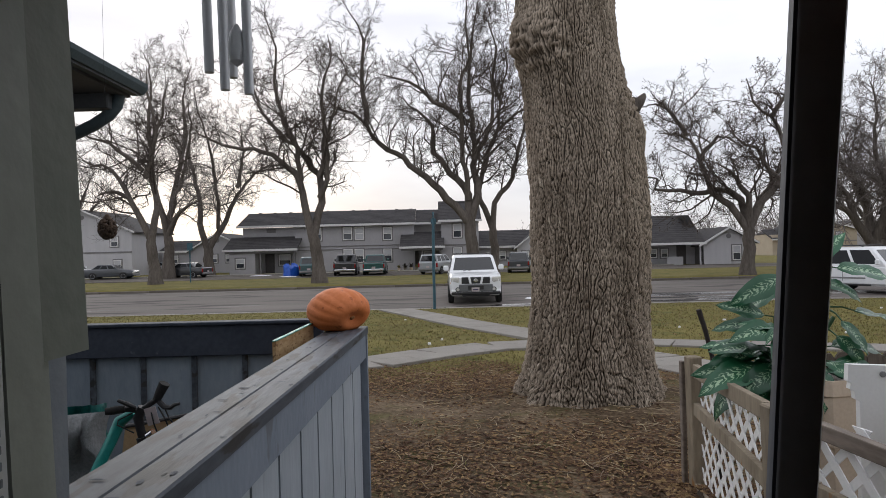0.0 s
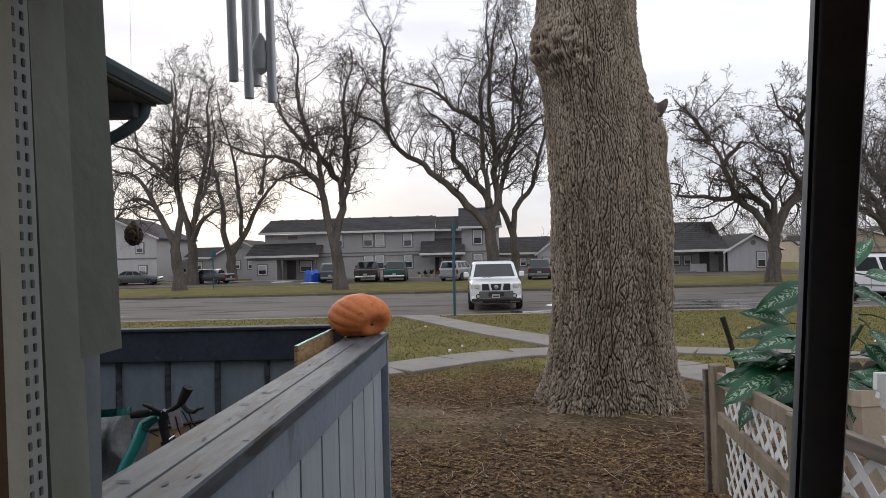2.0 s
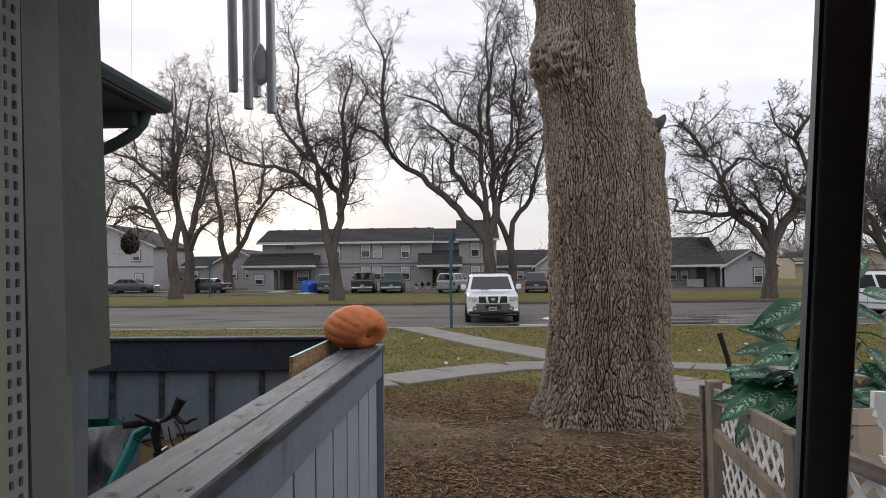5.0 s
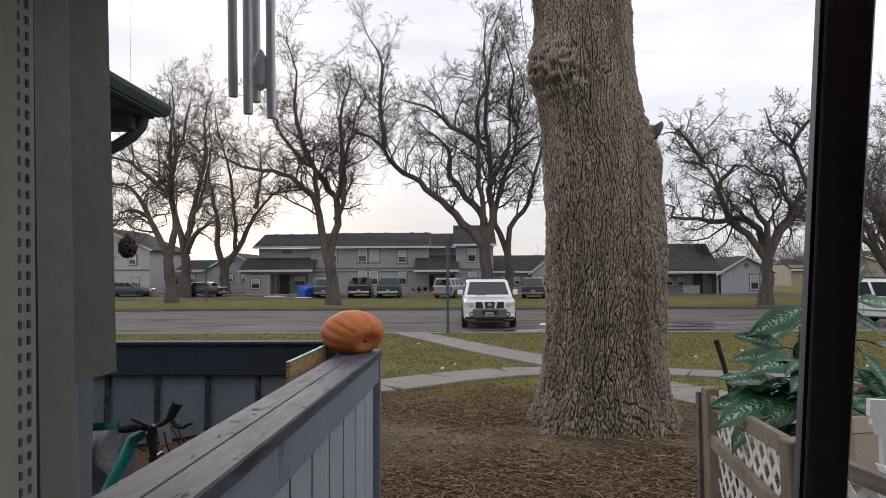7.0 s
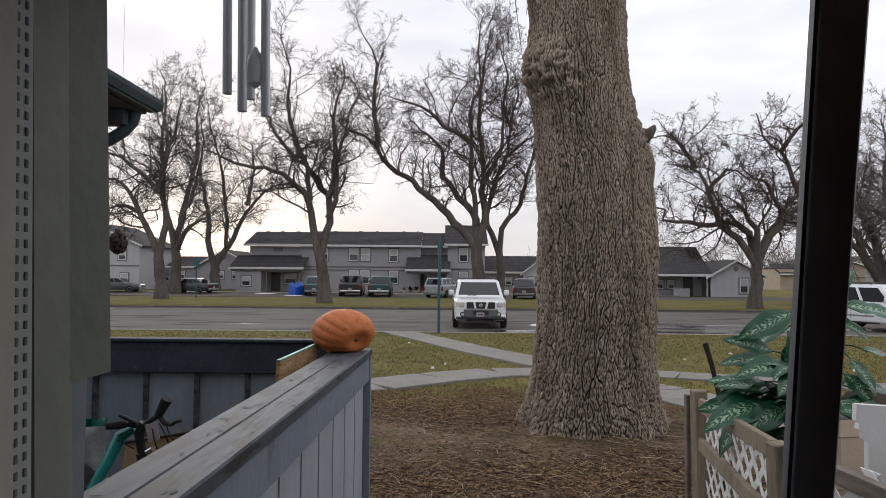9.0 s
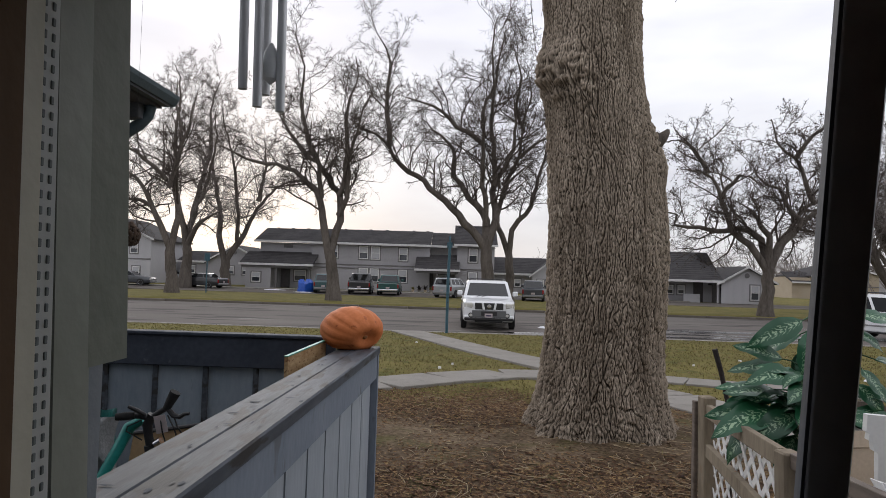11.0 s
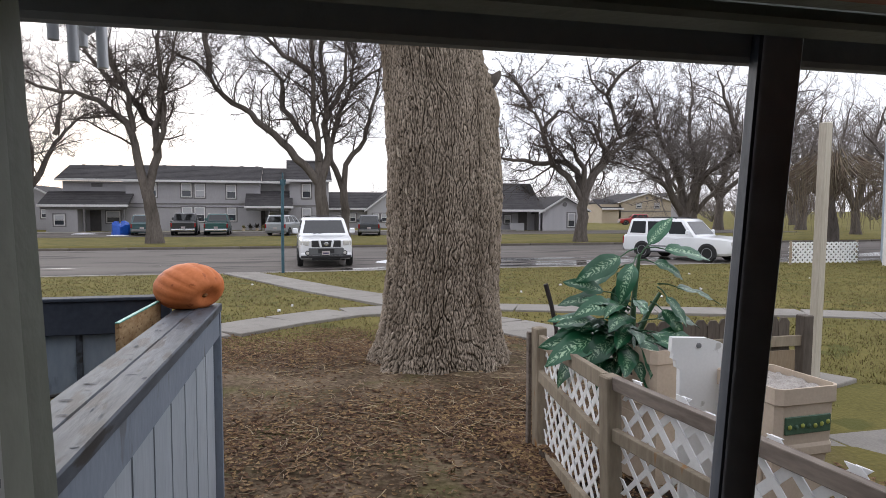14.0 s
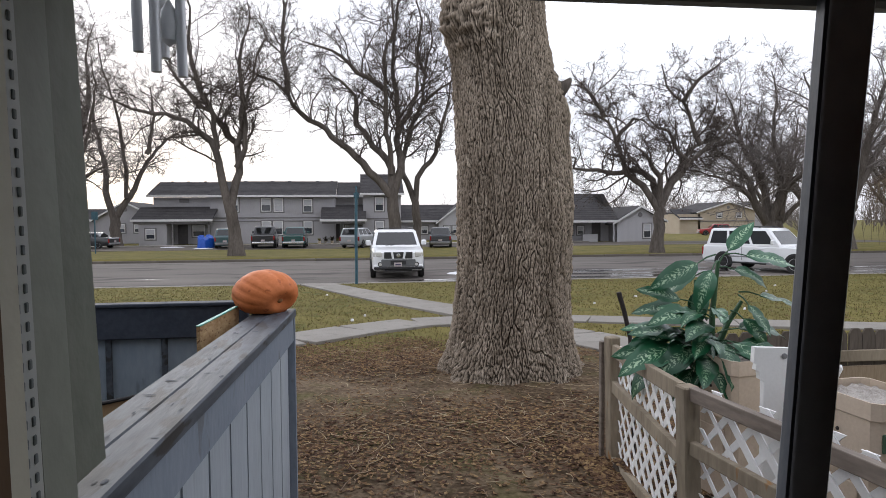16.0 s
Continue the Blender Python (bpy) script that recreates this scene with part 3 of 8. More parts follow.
for i, (cx, cy, rx, ry) in enumerate([(-4.5, 27.8, 1.2, 0.12), (2.6, 25.0, 0.9, 0.2), (6.2, 26.0, 1.6, 0.35), (9.5, 26.5, 2.2, 0.3), (12.0, 25.6, 2.0, 0.3), (9.0, 25.2, 1.6, 0.15), (11.0, 28.0, 1.8, 0.2)]):
    puddle(cx, cy, rx, ry, i, "puddle", M["puddle"], "shallow meltwater puddle on the asphalt", "puddle")
rp = random.Random(77)
for i in range(26):
    puddle(rp.uniform(4.8, 17.0), rp.uniform(24.5, 28.6), rp.uniform(0.3, 1.3), rp.uniform(0.05, 0.16), 200 + i, "puddle", M["puddle"], "shallow meltwater puddle on the asphalt", "puddle", 0.009 + 0.0004 * i)
for i, (cx, cy, rx, ry) in enumerate([(4.3, 27.6, 0.75, 0.55), (-17.5, 60.6, 1.2, 0.5), (-28.5, 66, 2.2, 0.6), (-13.8, 56.8, 0.9, 0.4)]):
    sh = Shape()
    r = random.Random(i + 40)
    rings = []
    for k, (s, h) in enumerate(((1.0, 0.0), (0.85, 0.05), (0.5, 0.09), (0.1, 0.1))):
        rings.append([(cx + rx * s * (1 + 0.2 * math.sin(3 * a + i)) * math.cos(a), cy + ry * s * (1 + 0.2 * math.cos(2 * a + i)) * math.sin(a), (0.0 if cy < 39 else 0.1) + h) for a in [2 * math.pi * j / 16 for j in range(16)]])
    sh.loft(rings)
    tagged(link("snow_patch", sh, M["snow"], True), "small melting heap of dirty snow", "snow", "snow patches")


# ---- concrete paths ----
def concrete_path(name, line, width, label, pitch=1.25):
    """Slabs laid end to end along a line, with open joints."""
    top = thing(name, (0, 0, 0), label, "pavement", kind="structure")
    pts = [Vector((x, y, 0)) for x, y in line]
    total = []
    for a, b in zip(pts, pts[1:]):
        n = max(1, round((b - a).length / pitch))
        for i in range(n):
            total.append((a.lerp(b, i / n), a.lerp(b, (i + 1) / n)))
    for a, b in total:
        d = (b - a).normalized()
        s = Vector((-d.y, d.x, 0)) * (width / 2)
        a2, b2 = a + d * 0.008, b - d * 0.008
        c = [a2 - s, b2 - s, b2 + s, a2 + s]
        sh = Shape()
        lo = [(p.x, p.y, ground_z(p.x, p.y) - 0.12) for p in c]
        hi = [(p.x, p.y, lawn_z(p.y) + 0.035) for p in c]
        ctr = (a + b) / 2
        tp = [tuple(Vector(p).lerp(Vector((ctr.x, ctr.y, p[2])), 0.012) + Vector((0, 0, 0.012))) for p in hi]
        sh.loft([lo, hi, tp])
        part("slab", sh, M["concrete"], top)
    return top


PATHS = [[(-9, 8.0), (-3.6, 9.3), (-1.26, 10.5), (-0.25, 11.45), (0.9, 12.25), (1.9, 12.4), (2.6, 11.4), (3.3, 10.1), (4.3, 7.4), (5.2, 5.2)],
         [(-1.9, 23.8), (-0.68, 20.6), (0.38, 17.75), (1.0, 16.2), (1.65, 14.8), (2.3, 13.4)], [(2.9, 12.75), (4.3, 12.05), (9.2, 9.9), (14, 6.6)]]
concrete_path("pavement_front", PATHS[0], 1.15, "narrow grey concrete footpath across the lawn")
concrete_path("pavement_street", PATHS[1], 1.15, "concrete footpath leading to the street")
concrete_path("pavement_side", PATHS[2], 0.95, "concrete footpath running along the houses")


# ---- the old tree ----
def old_trunk():
    top = thing("tree", (TRUNK_X, TRUNK_Y, lawn_z(TRUNK_Y)), "huge old tree with deeply furrowed grey-brown bark", "tree")
    z0, z1 = -0.35, 5.9
    cols, rows = 560, 470
    prof = [(-0.4, 0.96), (0.0, 0.86), (0.12, 0.80), (0.3, 0.735), (0.5, 0.695), (0.8, 0.655), (1.1, 0.635), (1.75, 0.628), (2.4, 0.625), (3.0, 0.620), (3.4, 0.585), (3.7, 0.56), (4.1, 0.545), (4.75, 0.535), (5.9, 0.56)]
    shift = [(-0.4, 0.01), (0.4, -0.01), (0.8, 0.005), (1.3, 0.024), (2.4, 0.02), (3.0, -0.005), (3.4, -0.075), (3.7, -0.12), (4.1, -0.155), (4.75, -0.205), (5.9, -0.33)]

    def at(tab, z):
        for (a, u), (b, w) in zip(tab, tab[1:]):
            if z <= b:
                k = (z - a) / (b - a)
                k = k * k * (3 - 2 * k) * 0.5 + k * 0.5
                return u + (w - u) * k
        return tab[-1][1]

    def bulge(th, z, t0, zc, wt, wz):
        d = (th - t0 + math.pi) % (2 * math.pi) - math.pi
        return math.exp(-(d / wt) ** 2 - ((z - zc) / wz) ** 2)

    def crack(v, width):
        v = min(1.0, abs(v) / width)
        return v * v * (3 - 2 * v)

    verts = []
    nz = noise.noise
    for i in range(rows + 1):
        z = z0 + (z1 - z0) * i / rows
        r0, cx = at(prof, z), at(shift, z)
        for j in range(cols):
            a = 2 * math.pi * j / cols
            th = a - 0.5 * math.cos(a)                     # finer towards the house
            c, s = math.cos(th), math.sin(th)
            root = max(0.0, 1 - (z + 0.1) / 0.75)
            r = r0 + root * root * (0.07 * math.sin(5 * th + 0.6) + 0.045 * math.sin(9 * th))
            g = bulge(th, z, math.pi + 0.35, 4.15, 0.60, 0.34)                 # burl with a lipped scar
            scar = bulge(th, z, math.pi + 0.95, 4.15, 0.50, 0.30)
            r += 0.17 * g + 0.07 * scar
            r += 0.06 * bulge(th, z, -0.2, 3.22, 0.30, 0.22) + 0.035 * bulge(th, z, -0.35, 2.5, 0.30, 0.9)    # swelling under the stub
            px, py = c * r0, s * r0
            wx = 0.06 * nz(Vector((px * 2.0, py * 2.0, z * 0.8 + 9)))
            wy = 0.028 * nz(Vector((px * 9.0, py * 9.0, z * 5.0 + 31)))
            d1, p1 = noise.voronoi(Vector(((px + wx + wy) * 13.5, (py + wx) * 13.5, z * 1.3 + wy * 14 + 40)))       # long upright plates
            d2, p2 = noise.voronoi(Vector(((px + wy) * 27.0, (py + wx - wy) * 27.0, z * 8.0 + 80)))       # flakes that split them
            n1 = nz(Vector(((px + wx) * 10.0, (py + wy) * 10.0, z * 1.1 + 12)))
            n3 = nz(Vector((px * 33, py * 33, z * 17 + 50)))
            n4 = nz(Vector((px * 60, py * 60, z * 34 + 70)))
            low = min(1.0, max(0.0, (3.1 - z) / 1.5))       # the bark above is smoother
            calm = min(1.0, max(0.40, 0.45 + 0.55 * max(low, 0.5 + 1.6 * nz(Vector((px * 1.6, py * 1.6, z * 0.9 + 3))))))
            f1, f2, f3 = crack(d1[1] - d1[0], 0.12 + 0.08 * n3), crack(d2[1] - d2[0], 0.12), crack(n1, 0.08 + 0.04 * n3)
            lift = noise.cell(p1[0] * 7.3) * 0.007 + noise.cell(p2[0] * 5.1) * 0.010
            r += calm * (0.019 * f1 + 0.009 * f2 * f1 + 0.020 * f3 + lift * f1 + 0.014 * n3) + 0.012 * n4 + 0.035 * nz(Vector((px * 4.0, py * 4.0, z * 1.3 + 5)))
            r += (g + scar) * (0.06 * nz(Vector((px * 7, py * 7, z * 9))) + 0.03 * nz(Vector((px * 17, py * 17, z * 14))))
            verts.append((cx + c * r, s * r, z))
    sh = Shape()
    sh.v = verts
    sh.f = [(i * cols + j, i * cols + (j + 1) % cols, (i + 1) * cols + (j + 1) % cols, (i + 1) * cols + j) for i in range(rows) for j in range(cols)]
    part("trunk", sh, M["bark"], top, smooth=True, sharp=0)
    # broken branch stub
    sh = Shape()
    rings = []
    for k in range(9):
        t = k / 8
        rr = (0.16, 0.15, 0.135, 0.125, 0.12, 0.12, 0.115, 0.115, 0.085)[k]
        c = Vector((0.40 + 0.24 * t, -0.15 - 0.06 * t, 3.33 + 0.05 * t + 0.05 * t * t))
        rings.append([(c.x + rr * 0.35 * math.sin(a), c.y + rr * math.cos(a), c.z + rr * math.sin(a) * (1.25 - 0.3 * t) + 0.025 * nz(Vector((a * 3, k, 1)))) for a in [2 * math.pi * j / 14 for j in range(14)]])
    sh.loft(rings)
    part("branch_stub", sh, M["trunk"], top, "broken weathered branch stub", True)
    return top


big_tree = old_trunk()


# ---- bare trees ----
class Paths:
    """Tapered branches, gathered by size and turned into tubes together."""

    def __init__(self):
        self.sets = {}

    def add(self, pts, radii, sides):
        self.sets.setdefault((len(pts), sides), []).append((pts, radii))

    def shape(self):
        sh = Shape()
        for (n, s), items in self.sets.items():
            P = np.array([p for p, _ in items], float)
            R = np.array([r for _, r in items], float)
            T = np.gradient(P, axis=1)
            T /= np.linalg.norm(T, axis=2)[..., None] + 1e-9
            ref = np.where(np.abs(T[:, :1, 2:3]) < 0.8, np.array([0, 0, 1.0]), np.array([1.0, 0, 0]))
            U = np.cross(T, np.broadcast_to(ref, T.shape)); U /= np.linalg.norm(U, axis=2)[..., None] + 1e-9
            W = np.cross(T, U)
            a = np.arange(s) * 2 * np.pi / s
            V = P[:, :, None] + R[:, :, None, None] * (np.cos(a)[None, None, :, None] * U[:, :, None] + np.sin(a)[None, None, :, None] * W[:, :, None])
            k = len(sh.v)
            sh.v += V.reshape(-1, 3).tolist()
            m = len(items)
            b = (k + np.arange(m)[:, None, None] * n * s + np.arange(n - 1)[None, :, None] * s)
            j = np.arange(s)[None, None, :]
            j2 = (np.arange(s) + 1)[None, None, :] % s
            F = np.stack([b + j, b + j2, b + s + j2, b + s + j], -1).reshape(-1, 4)
            sh.f += F.tolist()
        return sh


def unit(v):
    return v / (np.linalg.norm(v) + 1e-9)


def sprout(r, p, d, length, rad, level, last, out, ends, up, wob):
    n = 5 if level < last else 3
    pts, step = [p], length / (n - 1)
    for _ in range(n - 1):
        d = unit(d + r.normal(0, wob, 3) + np.array([0, 0, up]))
        pts.append(pts[-1] + d * step)
    out.add(pts, np.linspace(rad, rad * (0.45 if level < last else 0.35), n), 5 if rad > 0.05 else 3)
    if level == last:
        ends.append(pts[-1])
        return
    kids = r.integers(5, 8) if level == 1 else r.integers(6, 9) if level == last - 1 else r.integers(4, 6)
    for i in range(kids):
        f = (i + r.uniform(0.2, 1.0)) / kids
        q = f * (n - 1)
        a = min(int(q), n - 2)
        base = pts[a] + (pts[a + 1] - pts[a]) * (q - a)
        t = unit(pts[a + 1] - pts[a])
        side = unit(np.cross(t, r.normal(0, 1, 3)))
        ang = r.uniform(0.5, 1.05)
        nd = unit(t * math.cos(ang) + side * math.sin(ang))
        sprout(r, base, nd, length * r.uniform(0.38, 0.66) * (1.1 - 0.35 * f), max(rad * 0.52 * (1 - 0.4 * f), 0.010), level + 1, last, out, ends, up, wob)


def bare_tree(seed, depth, limbs, radius, label, last=4, density=1.0, up=0.06, wob=0.17, twig="twig", pods=0, reach=1.0, min_twig=0.012):
    """limbs: the trunk first, then the main limbs, as points (x, z) on the plane y = depth."""
    r = np.random.default_rng(seed)
    bx, bz = limbs[0][0]
    base = np.array([bx, depth, 0.0])
    top = thing("tree", (bx, depth, 0.1), label, "tree", "bare street trees")
    off = np.array([bx, depth, 0.1])
    main, crown, ends = Paths(), Paths(), []

    def smooth_line(pts, y0, drift):
        P = [np.array([x, y0, z]) for x, z in pts]
        L = np.cumsum([0] + [np.linalg.norm(b - a) for a, b in zip(P, P[1:])])
        total = L[-1]
        out = []
        n = max(6, int(total / 0.7))
        for k in range(n + 1):
            s = total * k / n
            i = min(int(np.searchsorted(L, s, "right") - 1), len(P) - 2)
            t = (s - L[i]) / max(L[i + 1] - L[i], 1e-6)
            p0, p1, p2, p3 = P[max(i - 1, 0)], P[i], P[i + 1], P[min(i + 2, len(P) - 1)]
            c = 0.5 * ((2 * p1) + (p2 - p0) * t + (2 * p0 - 5 * p1 + 4 * p2 - p3) * t * t + (3 * p1 - p0 - 3 * p2 + p3) * t ** 3)
            c = c + np.array([0, drift * s, 0]) + r.normal(0, 0.05, 3) * min(1, s)
            out.append(c - off)
        return out, total

    trunk_pts, tl = smooth_line(limbs[0], depth, 0)
    trunk_pts[0][2] = -0.3
    rr = np.linspace(radius, radius * 0.78, len(trunk_pts))
    rr[0], rr[1], rr[-1] = radius * 1.5, radius * 1.12, radius * 0.60
    main.add(trunk_pts, rr, 12)
    drifts = [0.0, 0.25, -0.3, 0.15, -0.2, 0.3, -0.1]
    for k, limb in enumerate(limbs[1:]):
        near_trunk = math.hypot(limb[0][0] - limbs[0][-1][0], limb[0][1] - limbs[0][-1][1]) < 1.2
        pts, total = smooth_line(limb, depth, drifts[k % 7] * (1 if near_trunk else 0.6))
        r0 = radius * (0.64 if near_trunk else 0.42)
        if near_trunk:
            pts[0] = trunk_pts[-1] + np.array([0, 0, -0.55])
            pts[1] = (pts[0] + pts[2]) / 2 + np.array([0, 0, 0.05])
        rad = np.linspace(1, 0.0, len(pts)) ** 0.9 * (r0 - 0.03) + 0.03
        main.add(pts, rad, 8)
        s = 0.22 * total if near_trunk else 0.1 * total
        while s < total:
            q = s / total * (len(pts) - 1)
            a = min(int(q), len(pts) - 2)
            b = pts[a] + (pts[a + 1] - pts[a]) * (q - a)
            t = unit(pts[a + 1] - pts[a])
            side = unit(np.cross(t, r.normal(0, 1, 3)))
            ang = r.uniform(0.55, 1.15)
            d = unit(t * math.cos(ang) + side * math.sin(ang) + np.array([0, 0, 0.12]))
            f = s / total
            ln = reach * r.uniform(1.6, 3.9) * (1.05 - 0.35 * f)
            sprout(r, b, d, ln, min(max(float(rad[a]) * 0.38, 0.028), 0.075), 1, last - 1, crown, ends, up, wob)
            s += r.uniform(0.35, 0.75) / density
    part("trunk", main.shape(), M["trunk"], top, smooth=True, sharp=0)
    cr = crown.shape()
    part("crown", cr, M[twig], top, "crown of fine bare twigs")
    if pods:
        sh = Shape()
        pick = r.permutation(len(ends))[:pods]
        for i in pick:
            c = ends[i]
            for _ in range(int(r.integers(1, 4))):
                a, b = r.normal(0, 1, 3), r.normal(0, 1, 3)
                a, b = unit(a) * r.uniform(0.05, 0.11), unit(b) * r.uniform(0.025, 0.055)
                q = c + r.normal(0, 0.08, 3)
                sh.add([q - a, q + b, q + a, q - b + np.array([0, 0, -0.03])], [(0, 1, 2), (0, 2, 3)])
        part("seed_clump", sh, M["pod"], top, "dark dry seed clumps among the twigs")
    return top


